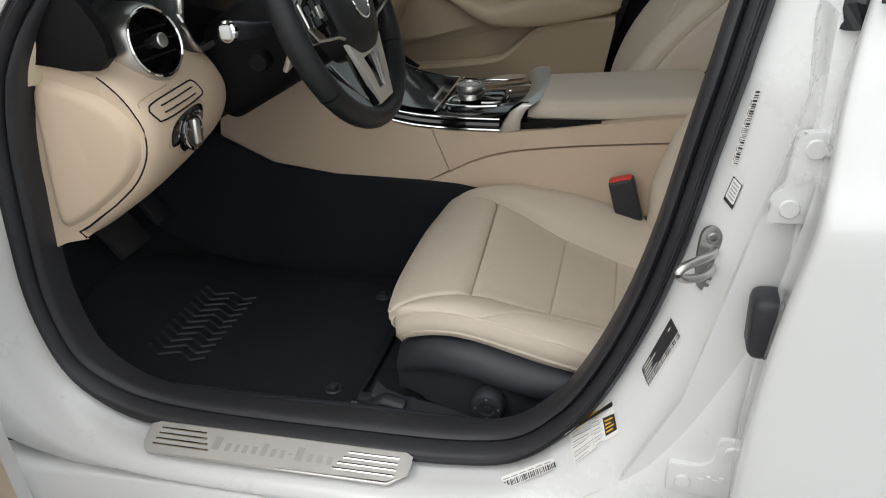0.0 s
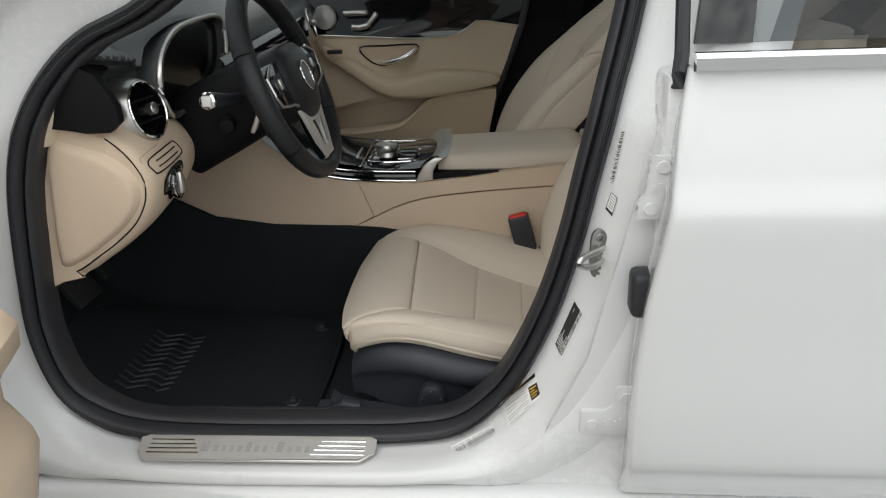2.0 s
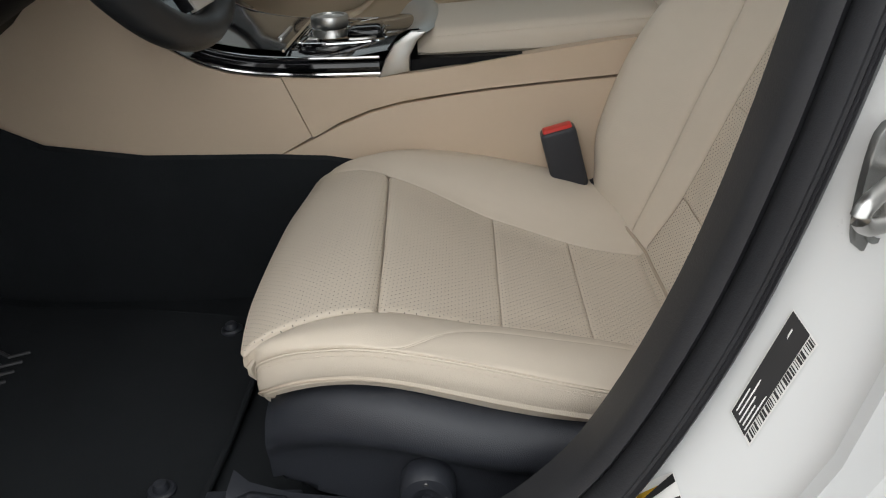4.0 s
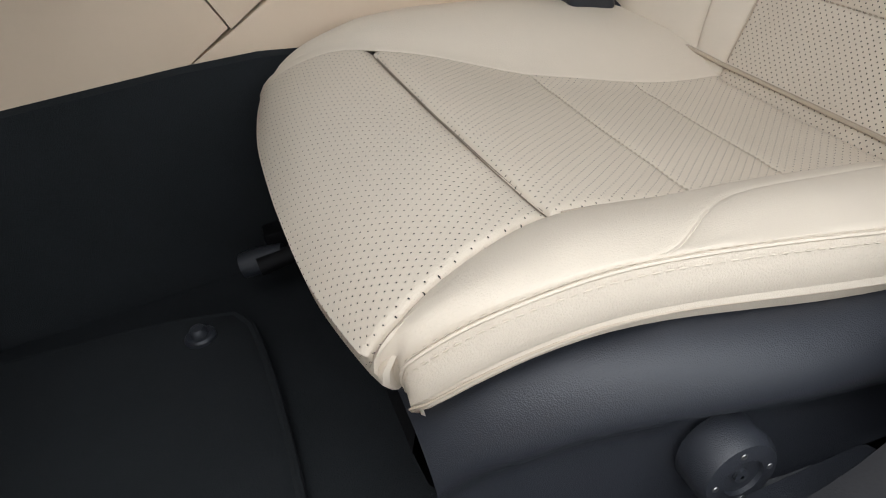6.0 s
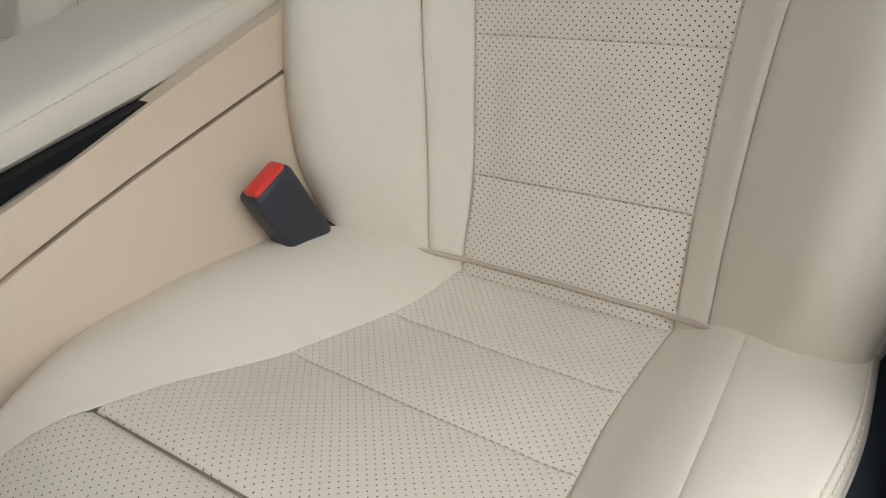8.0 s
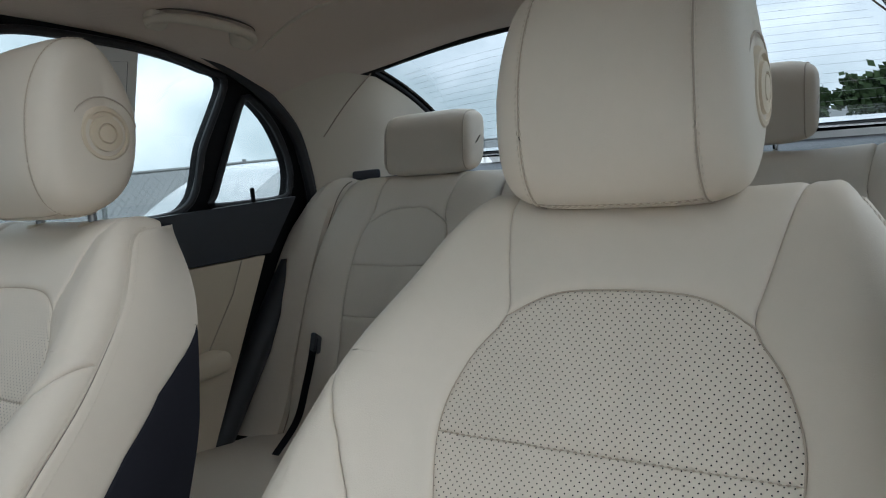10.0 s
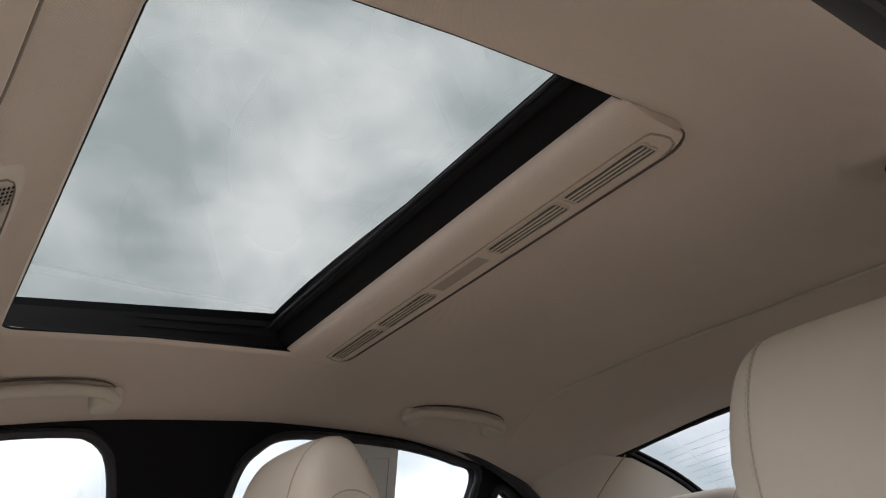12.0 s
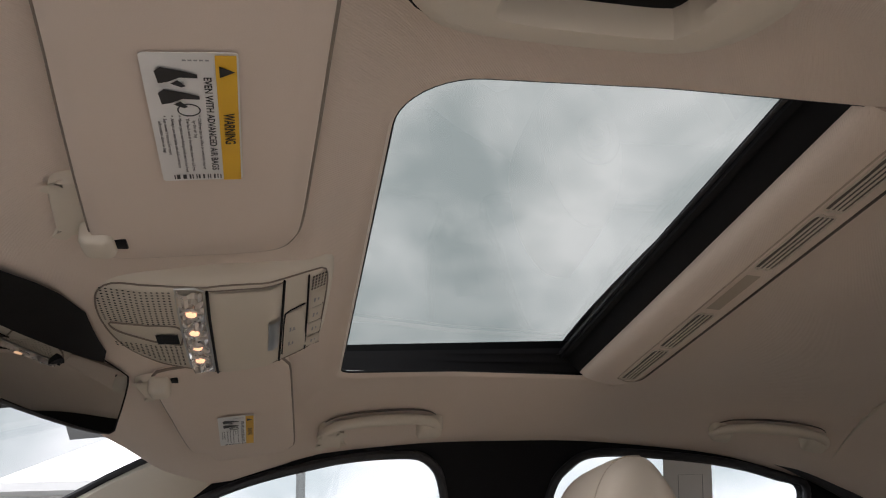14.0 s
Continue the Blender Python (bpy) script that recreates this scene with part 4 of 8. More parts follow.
def front_seat(name, label, move, hr_shift, outer):
    """outer: the sign of q on the door's side."""
    seat = thing(name, label, "car seat", "front seats", at=tuple(move(Vector((0.25, 0, 0.35)))))
    C, B = CUSHION, BACK
    k = C.at_key
    c2, c3, c4 = k(10.1), k(12.0), k(13.55)
    # the pull-out thigh rest and the cushion's middle
    # the crease runs aslant, further back on the door's side; the console's side is sewn softly
    crease = lambda q: k(7.0) + outer * q * 0.020
    lo, hi_ = (1.0, 0.30) if outer < 0 else (0.30, 1.0)
    part("thigh_rest", panel(C, 0.0, crease, -0.4, 0.4, move, depth=0.0085, width=0.012, seams=(0, 1, 0.6 * lo, 0.6 * hi_), step=0.010), M_PERF, seat, "perforated tan leather thigh rest")
    part("seat_panel", panel(C, crease, c2, -0.4, 0.4, move, depth=0.0055, width=0.012, seams=(1, 0.4, lo, hi_)), M_PERF, seat, "perforated tan leather panel")
    part("seat_panel", panel(C, c2, c3, -0.4, 0.4, move, depth=0.0035, width=0.010, seams=(0.6, 0.6, lo, hi_)), M_PERF, seat)
    part("seat_panel", panel(C, c3, c4, -0.4, 0.4, move, depth=0.008, width=0.016, seams=(0.3, 1, 0.6 * lo, 0.6 * hi_)), M_PERF, seat)
    # brown tube sunk in the crease to paint its shade
    part("crease_shade", tube([move(p) for p in [C.point(crease(q), q) + Vector((0, 0, -0.0058)) for q in np.linspace(-0.37, 0.37, 30)]], 0.0016, 6), M_JOINT_SHADE, seat, "brown tube that shades the sewn crease")
    end = k(13.7)
    sj = k(7.55)
    seam = lambda s: 0.88 - 0.28 * math.sin(math.pi / 2 * min(1.0, max(0.0, (s - sj) / 0.085))) - 0.04 * max(0.0, s - sj - 0.05) / 0.2
    for sgn in (1, -1):
        sm = lambda s, g=sgn: g * seam(s)
        if sgn != outer:
            sm = sgn * 0.88
        else:
            part("seam_fill", tube([move(p) for p in along(C, sj - 0.004, end, sm, 50, -0.0030)], 0.0026, 6), M_LEATHER, seat)
        part("bolster", panel(C, k(0.85), end, sgn * 0.4, sm, move, depth=0.0050, width=0.008, seams=(0, 1, 1.1 if sgn == outer else 0.35, 0.24), step=0.008), M_LEATHER, seat)
        if sgn == outer:
            part("bolster", panel(C, sj, end, sm, sgn * 0.88, move, depth=0.0045, width=0.005, seams=(0, 0, 0.45, 0.24)), M_LEATHER, seat)
        part("side_band", panel(C, k(0.85), end, sgn * 0.88, sgn * 0.958, move, depth=0.0024, width=0.004, seams=(0, 0, 0.5, 0.6)), M_SIDE, seat, "coarsely grained tan side band")
        part("hem_band", panel(C, k(0.85), end, sgn * 0.958, sgn * 0.992, move, depth=0.0024, width=0.004, seams=(0, 0, 0.5, 0)), M_HEM, seat, "smooth tan cloth hem")
        part("side_seam", tube([move(p) for p in along(C, k(1.0), end, sgn * 0.8815, 60, 0.0002)], 0.0011, 6), M_LEATHER, seat)
        part("hem_seam", tube([move(p) for p in along(C, k(0.8), end, sgn * 0.958, 40, -0.0014)], 0.0008, 5), M_PIPING, seat)
        bm = stitches([move(p) for p in along(C, k(1.2), end, sgn * 0.866, 90, 0.0006)], radius=0.0005)
        stitches([move(p) for p in along(C, k(1.2), end, sgn * 0.897, 90, 0.0006)], radius=0.0005, bm=bm)
        tagged(part("stitching", bm, M_THREAD, seat, "beige twin seam"), kind="stuff")
    part("pad_core", grid(fresh(), [[move(C.point(s, q) + Vector((0.004, 0, -0.0085))) for q in np.linspace(-0.94, 0.94, 41)] for s in np.linspace(k(1.6), k(13.6), 44)]), M_HEM, seat)
    B_START = k(7.0) + 0.016
    # back
    k = B.at_key
    b3, s2, s1, end = k(1.95), k(4.0), k(5.0), k(11.7)
    a_end, a_top = k(7.0), k(7.75)
    arch = lambda q: a_top - (a_top - a_end) * (abs(q) / 0.4) ** 2.6
    zones = ((k(0.2), b3), (b3, k(3.0)), (k(3.0), s2), (s2, s1))
    for n, (a, b) in enumerate(zones):
        part("back_panel", panel(B, a, b, -0.4, 0.4, move, depth=0.004 if n else 0.012, width=0.011 if n else 0.018, seams=(0.6, 0.6, 1, 1) if n else (1.0, 0.2, 0.4, 0.4)), M_PERF2, seat)
    part("back_panel", panel(B, s1, arch, -0.4, 0.4, move, depth=0.005, width=0.011, seams=(0.6, 1, 1, 1)), M_PERF2, seat, "perforated arched panel")
    part("back_header", panel(B, arch, end, -0.4, 0.4, move, depth=0.005, width=0.010, seams=(1, 0, 0.7, 0.7)), M_LEATHER, seat)
    join = k(5.8)
    side_run = [k(t) for t in (0.0, 2.5, 3.2, 3.8, 4.4, 4.75, 5.05, 5.4, 5.8)]
    side = lambda s: float(np.interp(s, side_run, (0.468, 0.470, 0.475, 0.492, 0.55, 0.60, 0.665, 0.76, 0.884)))
    # the tan side reaches the shoulder's tip; the black cloth below it widens downwards
    hem = lambda s: float(np.interp(s, [k(t) for t in (0.0, 2.0, 3.5, 4.7, 5.6, 6.3, 6.8, 7.3)], (0.925, 0.930, 0.936, 0.945, 0.957, 0.972, 0.986, 0.9995)))
    for sgn in (1, -1):
        sm = lambda s, g=sgn: g * side(s)
        part("back_bolster", panel(B, join, end, sgn * 0.4, sgn * 0.885, move, depth=0.005, width=0.010, seams=(0, 0, 0.8, 0.7)), M_LEATHER, seat)
        part("back_bolster", panel(B, k(0.0), join, sgn * 0.4, sm, move, depth=0.005, width=0.010, seams=(0, 0, 0.8, 0.7), step=0.009), M_LEATHER, seat)
        part("back_bolster", panel(B, k(0.0), join, sm, sgn * 0.885, move, depth=0.005, width=0.009, seams=(0, 0, 1.0, 0.7), step=0.009), M_LEATHER, seat)
        he = lambda s, g=sgn: g * hem(s)
        part("back_side", panel(B, k(0.0), k(7.3), sgn * 0.885, he, move, depth=0.003, width=0.008, seams=(0, 0, 0.8, 0.8)), M_LEATHER, seat)
        part("back_side", panel(B, k(7.3), end, sgn * 0.885, sgn * 0.9995, move, depth=0.003, width=0.008, seams=(0, 0, 0.8, 0)), M_LEATHER, seat)
        part("back_side", panel(B, k(0.0), k(7.27), he, sgn * 1.0, move, depth=0.003, width=0.006, seams=(0, 0, 0.8, 0)), M_CLOTH, seat, "black cloth side")
        bm = stitches([move(p) for p in along(B, k(0.2), end, sgn * 0.872, 110, 0.0006)])
        stitches([move(p) for p in along(B, k(0.2), end, sgn * 0.897, 110, 0.0006)], bm=bm)
        tagged(part("stitching", bm, M_THREAD, seat), kind="stuff")
    part("pad_core", grid(fresh(), [[move(B.point(s, q) + Vector((0.0085, 0, -0.005))) for q in np.linspace(-0.86, 0.86, 37)] for s in np.linspace(k(0.4), k(10.6), 40)]), M_HEM, seat)
    # seam lines beside the perforated middle
    for sgn in (1, -1):
        if sgn == outer:
            part("insert_seam", tube([move(p) for p in along(C, B_START, c4, sgn * 0.4, 40, -0.0038)], 0.0009, 6), M_PIPING, seat)
        part("insert_seam", tube([move(B.point(s, sgn * 0.4) + Vector((0.0030, 0, -0.0016))) for s in np.linspace(k(0.8), a_end, 50)], 0.0010, 6), M_PIPING, seat)
    part("arch_seam", tube([move(B.point(arch(q), q) + Vector((0.0030, 0, -0.0018))) for q in np.linspace(-0.4, 0.4, 50)], 0.0010, 6), M_PIPING, seat)
    # sunk thread across the perforated panels
    bm = fresh()
    for sheet, s in ((B, s1), (B, s2), (B, b3), (C, c2), (C, c3)):
        stitches([move(p) for p in across(sheet, s, -0.39, 0.39, -0.0012)], radius=0.0008, dash=0.0034, gap=0.0022, bm=bm)
    tagged(part("stitching", bm, M_PIPING, seat, "sunk brown thread"), kind="stuff")
    # crease between cushion and back: a brown tube paints its shadow
    part("back_crease_shade", tube([move(B.point(k(0.72 + 0.5 * max(0.0, abs(q) - 0.4)), q) + Vector((-0.001, 0, 0.001))) for q in np.linspace(-0.8, 0.8, 41)], 0.0022, 6), M_PIPING, seat)
    # hidden back of the seat
    rows = []
    for t in np.linspace(0, 11.7, 22):
        x, z = B.mid(t)
        hi, ho, fc = B.sections(t)
        rx, wide, rz = B.section(t)[-1]
        wide -= 0.002
        rows.append([move(Vector((rx + 0.04 * (1 - (y / wide) ** 4) * (1 if t < 9 else 0.2), y, rz))) for y in np.linspace(-wide, wide, 9)])
    part("back_shell", grid(fresh(), rows), M_CLOTH, seat, "black cloth seat back")
    # lower black side panels
    for sgn in (1, -1):
        o = lambda x, y, z: move(Vector((x, sgn * y, z)))
        rows = []
        for x, zt in ((0.032, 0.470), (0.045, 0.484), (0.075, 0.503), (0.11, 0.512), (0.16, 0.514), (0.22, 0.502), (0.29, 0.488), (0.36, 0.480), (0.45, 0.474)):
            y = float(np.interp(x, [0.03, 0.07, 0.15, 0.25, 0.45], [0.188, 0.208, 0.232, 0.244, 0.236]))
            low = float(np.interp(x, [0.03, 0.06, 0.12, 0.2, 0.45], [0.405, 0.395, 0.39, 0.385, 0.385]))
            f = min(1.0, max(0.0, (x - 0.032) / 0.05))
            rows.append([o(x, y + dy_, z_) for dy_, z_ in smooth_line([(-0.03, zt + 0.004), (-0.004, zt + 0.001), (0.010, zt - 0.005), (0.019, zt - 0.016), (0.0225, zt - 0.029), (0.0195, zt - 0.041), (0.0195 - 0.012 * f, zt - 0.052), (0.0185 - 0.014 * f, zt - 0.066), (0.018 - 0.012 * f, lerp(zt - 0.066, low, 0.45)), (0.016 - 0.008 * f, lerp(zt - 0.066, low, 0.75)), (0.010, low + 0.004), (-0.01, low)], 30)])
        part("side_cover", grid(fresh(), rows), M_BLACK, seat, "grained black plastic side cover")
        part("front_cover", grid(fresh(), [[o(x, y, z) for x, z in ((0.035, 0.470), (0.028, 0.45), (0.032, 0.42), (0.045, 0.395))] for y in (0.0, 0.1, 0.17, 0.185)]), M_BLACK2, seat)
        kn = o(0.178, 0.262, 0.432)
        part("lumbar_knob", disc(kn, o(0, 1, 0) - o(0, 0, 0), [(0.024, -0.02), (0.024, -0.002), (0.021, 0.003), (0.012, 0.004), (0.0115, 0.0015), (0.004, 0.001), (0.004, 0.003), (0.001, 0.0035)], 32), M_BLACK, seat, "round black four-way switch")
        for dx, dz in ((0.016, 0), (-0.016, 0), (0, 0.016), (0, -0.016)):
            part("switch_mark", disc(kn + Vector((dx, 0, dz)) + (o(0, 1, 0) - o(0, 0, 0)) * 0.0036, o(0, 1, 0) - o(0, 0, 0), [(0.002, 0), (0.0016, 0.0005), (0, 0.0005)], 8), M_DARKALU, seat)
        part("slide_rail", box(*sorted((o(-0.02, 0, 0).x, o(0.5, 0, 0).x)), *sorted((o(0, 0.205, 0).y, o(0, 0.235, 0).y)), 0.355, 0.385, 0.005), M_BLACK2, seat)
    g = outer
    o = lambda x, y, z: move(Vector((x, g * y, z)))
    part("rail_lever", tube([o(-0.012, 0.235, 0.372), o(0.0, 0.24, 0.40), o(0.02, 0.245, 0.412), o(0.05, 0.245, 0.405)], 0.012, 10, flat=0.6), M_BLACK, seat, "black rail end cover")
    part("rail_step", box(*sorted((o(-0.045, 0, 0).x, o(0.06, 0, 0).x)), *sorted((o(0, 0.222, 0).y, o(0, 0.262, 0).y)), 0.372, 0.384, 0.003), M_ZINC, seat, "worn grey metal rail")
    part("rail_step", box(*sorted((o(-0.030, 0, 0).x, o(0.06, 0, 0).x)), *sorted((o(0, 0.215, 0).y, o(0, 0.236, 0).y)), 0.384, 0.398, 0.003), M_BLACK, seat)
    rows = []
    for x, z, h, w in ((-0.004, 0.414, 0.004, 0.236), (0.012, 0.408, 0.012, 0.246), (0.05, 0.402, 0.014, 0.254), (0.12, 0.396, 0.014, 0.258), (0.19, 0.393, 0.014, 0.257), (0.235, 0.396, 0.010, 0.252), (0.25, 0.400, 0.004, 0.246)):
        rows.append([o(x, w - 0.030, z), o(x, w - 0.006, z - 0.001), o(x, w, z - 0.004), o(x, w + 0.001, z - h), o(x, w - 0.008, z - h - 0.006), o(x, w - 0.030, z - h - 0.008)])
    part("tilt_lever", grid(fresh(), rows, cap=True), M_BLACK, seat, "long grained black lever")
    # adjusting rod below the thigh rest
    part("adjuster_rod", tube([o(-0.03, -0.14, 0.392), o(0.03, -0.14, 0.398), o(0.12, -0.14, 0.40)], 0.009, 10), M_BLACK2, seat)
    part("adjuster_grip", tube([o(-0.045, -0.155, 0.390), o(-0.03, -0.152, 0.392), o(-0.005, -0.145, 0.395)], [0.012, 0.013, 0.010], 12), M_BLACK, seat)
    # head restraint
    hx, hz = 0.792 + hr_shift[0], 1.108 + hr_shift[1]
    head = new("head_restraint")
    head.parent = seat
    head.location = Vector((0, 0, 0))

    def hp(u, v, grow=1.0):
        """A soft block: u round the upright section (front is 0), v across."""
        ca, sa = math.cos(u), math.sin(u)
        sx, sz = math.copysign(abs(ca) ** 0.62, ca), math.copysign(abs(sa) ** 0.60, sa)
        cv, sv = math.cos(v), math.sin(v)
        w = abs(cv) ** 0.36
        x = -sx * 0.060 * hr_shift[4] * w * (1 - (0.22 if sx > 0 else 0.62) * max(0.0, sz) ** 1.5) + 0.012 * sz
        return Vector((hx + x * grow - 0.010 * (sx > 0) * (1 - sz * sz) * w, hr_shift[2] + math.copysign(abs(sv) ** 0.46, sv) * hr_shift[5] * grow * (1 - 0.06 * max(0.0, sz)), hz + sz * 0.103 * (0.4 + 0.6 * hr_shift[4]) * w ** 0.75 * grow + 0.016 * max(0.0, -sx) * max(0.0, -sz)))

    rows = [[move(hp(u, v)) for v in np.linspace(-math.pi / 2 + 0.001, math.pi / 2 - 0.001, 47)] for u in np.linspace(0, math.tau, 65)[:-1]]
    part("pad", grid(fresh(), rows, close_u=True), M_LEATHER, head, "smooth tan leather head restraint")
    bm = fresh()
    for off in (0.0, 0.055):
        for sgn in (1, -1):
            stitches([move(hp(u, sgn * (hr_shift[3] + off), 1.010)) for u in np.linspace(-1.62, 1.7, 90)], bm=bm)
        stitches([move(hp(-1.10 - off * 1.3, v, 1.010)) for v in np.linspace(0.015 - hr_shift[3], hr_shift[3] - 0.015, 60)], bm=bm)
    tagged(part("stitching", bm, M_THREAD, head), kind="stuff")
    for sgn in (1, -1):
        part("seam", tube([move(hp(u, sgn * (hr_shift[3] + 0.0275), 1.002)) for u in np.linspace(-1.62, 1.7, 60)], 0.0009, 6), M_PIPING, head)
    part("seam", tube([move(hp(-1.136, v, 1.002)) for v in np.linspace(-hr_shift[3], hr_shift[3], 40)], 0.0009, 6), M_PIPING, head)
    for sgn in (1, -1):
        c = Vector((hx + 0.006, hr_shift[2] + sgn * (hr_shift[5] - 0.0035), hz - 0.012))
        ax = move(Vector((0, sgn, 0))) - move(Vector((0, 0, 0)))
        part("button", disc(move(c), ax, [(0.034, -0.012), (0.034, 0.001), (0.031, 0.0048), (0.0275, 0.0052), (0.0262, 0.002), (0.022, 0.002), (0.021, 0.0062), (0.013, 0.0072), (0.0122, 0.005), (0.011, 0.005), (0.010, 0.0074), (0.0, 0.0078)], 36), M_TAN2, head, "round beige tilt button")
        part("button_seam", tube([move(c + Vector((0.045 * math.cos(a), sgn * 0.0005, 0.045 * math.sin(a)))) for a in np.linspace(0.15, 2.5, 16)] + [move(c + Vector((-0.040, -sgn * 0.001, -0.02))), move(c + Vector((-0.038, -sgn * 0.004, -0.055)))], 0.0011, 5), M_PIPING, head)
        part("post", tube([move(Vector((hx + 0.005, sgn * 0.062, z))) for z in (0.985, 1.03, 1.06)], 0.0055, 12), M_DARKALU, head, "dark metal post")
        part("post_collar", disc(move(Vector((hx + 0.006, sgn * 0.062, 1.0))), (0, 0, 1), [(0.020, 0.0), (0.020, 0.010), (0.016, 0.0145), (0.007, 0.015)], 24), M_TAN2, head)
    return seat


DRIVER_Y, PASS_Y = -0.377, 0.372
front_seat("driver_seat", "tan perforated leather driver seat with black side covers", lambda v: Vector((v.x, v.y + DRIVER_Y, v.z)), (0.0, 0.0, 0.014, 0.42, 1.0, 0.110), -1)
front_seat("passenger_seat", "tan perforated leather passenger seat beside the console", lambda v: Vector((v.x - 0.105, v.y + PASS_Y, v.z + 0.004)), (-0.006, 0.025, -0.004, 0.47, 1.13, 0.113), 1)
# ---- floor ----
single("floor", grid(fresh(), [[(x, y, z + 0.006 * math.sin(y * 9)) for y in np.linspace(-0.68, 0.70, 24)] for x, z in ((-0.95, 0.72), (-0.80, 0.60), (-0.68, 0.46), (-0.55, 0.385), (-0.40, 0.352), (-0.2, 0.346), (0.0, 0.344), (0.5, 0.344), (1.0, 0.36), (1.4, 0.38), (2.0, 0.40))]), M_CARPET, "black carpet floor of the car", "floor", kind="structure")
mat_ob = thing("floor_mat", "black carpet floor mat with a ribbed heel pad", "floor mat", at=(-0.3, -0.4, 0.36))
MAT = smooth_line([(-0.50, -0.60), (-0.3, -0.625), (-0.09, -0.615), (-0.05, -0.57), (-0.05, -0.30), (-0.09, -0.24), (-0.3, -0.21), (-0.52, -0.22), (-0.60, -0.30), (-0.60, -0.50)], 60, True)
floor_z = lambda x: float(np.interp(x, [-0.65, -0.52, -0.40, -0.2, 0.1], [0.452, 0.386, 0.362, 0.356, 0.354]))
bm = fresh()
rows = []
for f in (0.0, 0.3, 0.6, 0.85, 0.97, 1.0, 1.0):
    rows.append([(-0.32 + (a + 0.32) * max(f, 0.01), -0.41 + (b + 0.41) * max(f, 0.01), floor_z(-0.32 + (a + 0.32) * f) + (0.010 if len(rows) < 5 else 0.004 if len(rows) == 5 else -0.006)) for a, b in MAT])
part("mat_body", grid(bm, rows, close_v=True), M_CARPET, mat_ob)
part("bound_edge", tube([(a, b, floor_z(a) + 0.004) for a, b in MAT], 0.004, 8, True), M_CARPET, mat_ob)
for k in range(11):
    y = -0.525 + 0.020 * k
    part("heel_rib", tube([(-0.455, y + 0.012, floor_z(-0.455) + 0.0105), (-0.425, y - 0.006, floor_z(-0.425) + 0.012), (-0.395, y + 0.012, floor_z(-0.395) + 0.012), (-0.365, y - 0.006, floor_z(-0.365) + 0.012), (-0.345, y + 0.006, floor_z(-0.345) + 0.0105)], 0.0032, 6, flat=0.6), M_RUBBER, mat_ob)
for x, y in ((-0.09, -0.56), (-0.097, -0.275)):
    fz = floor_z(x) + 0.009
    part("fastener", disc((x, y, fz), (0, 0, 1), [(0.014, 0), (0.014, 0.004), (0.012, 0.006), (0.0085, 0.006), (0.008, 0.010), (0.006, 0.013), (0.0, 0.0135)], 26), M_BLACK, mat_ob, "round black mat fastener")
for px, py, w in ((-0.60, -0.33, 0.09), (-0.62, -0.20, 0.05)):
    ped = thing("pedal", "black rubber foot pedal under the dashboard", "pedal", "pedals", at=(px, py, 0.5))
    part("pad", box(-0.008, 0.008, -w / 2, w / 2, -0.04, 0.04, 0.005, m=pose(px, py, 0.50, 0, -35, 0)), M_RUBBER, ped)
    part("arm", tube([(px - 0.01, py, 0.51), (px - 0.08, py, 0.62), (px - 0.12, py, 0.78)], 0.008, 8), M_BLACK2, ped)
single("foot_rest", box(-0.10, 0.10, -0.05, 0.05, -0.02, 0.02, 0.015, m=pose(-0.62, -0.57, 0.47, 0, 40, 0)), M_CARPET, "black foot rest beside the pedals", "foot rest")

# ---- dashboard ----
dash = thing("dashboard", "dark dashboard with tan lower panels and a round vent", "dashboard", at=(-0.4, 0, 0.9))
TOP = [(-0.95, 0.985), (-0.80, 1.020), (-0.60, 1.035), (-0.45, 1.028), (-0.38, 1.015), (-0.335, 0.996), (-0.312, 0.972), (-0.305, 0.940), (-0.315, 0.918), (-0.36, 0.925), (-0.45, 0.93)]
rows = []
for y, dx in ((-0.690, -0.030), (-0.688, -0.012), (-0.682, 0.004), (-0.672, 0.016), (-0.655, 0.026), (-0.63, 0.028), (-0.60, 0.020), (-0.54, 0.006), (-0.50, 0.0), (-0.3, 0.0), (-0.1, 0.02), (0.1, 0.04), (0.3, 0.04), (0.5, 0.04), (0.6, 0.04), (0.66, 0.04), (0.69, 0.02), (0.708, 0.0)):
    # the lip overhangs all along; below it the face steps back behind the round vent
    lip = 0.062 if y < -0.5 else 0.02
    low = float(np.interp(y, [-0.69, -0.688, -0.672, -0.660, -0.645, -0.54, -0.50], [0.045, 0.060, 0.060, 0.045, 0.0, 0.0, 0.01]))
    rows.append([(x + (lerp(low, lip, min(1.0, max(0.0, (z - 0.972) / 0.02))) if y < -0.45 else dx) * float(np.interp(x, [-0.6, -0.36, -0.30], [0, 0.8, 1.0])) - 0.02 * (y < -0.689), y, z + 0.010 * float(np.interp(x, [-0.5, -0.36], [0, 1])) * (z > 0.985) * (y < -0.45)) for x, z in smooth_line(TOP, 40)])
# same skin twice: greyer on top as if skylit, black at the shaded end
part("top_pad", grid(fresh(), rows[5:]), M_DASH, dash, "dark soft dashboard top", 35)
part("end_panel", grid(fresh(), rows[:6], cap=True), M_BLACK2, dash, "dashboard top's end, coloured black for shade", 35)
# hood over the instruments
rows = []
for k in np.linspace(0, 1, 17):
    y = lerp(-0.515, -0.125, k)
    h = math.sin(math.pi * k) ** 0.4
    rows.append([(x, y, lerp(0.985, z, h)) for x, z in ((-0.62, 1.035), (-0.50, 1.045), (-0.40, 1.050), (-0.33, 1.048), (-0.29, 1.043), (-0.282, 1.036), (-0.29, 1.03), (-0.35, 1.02))])
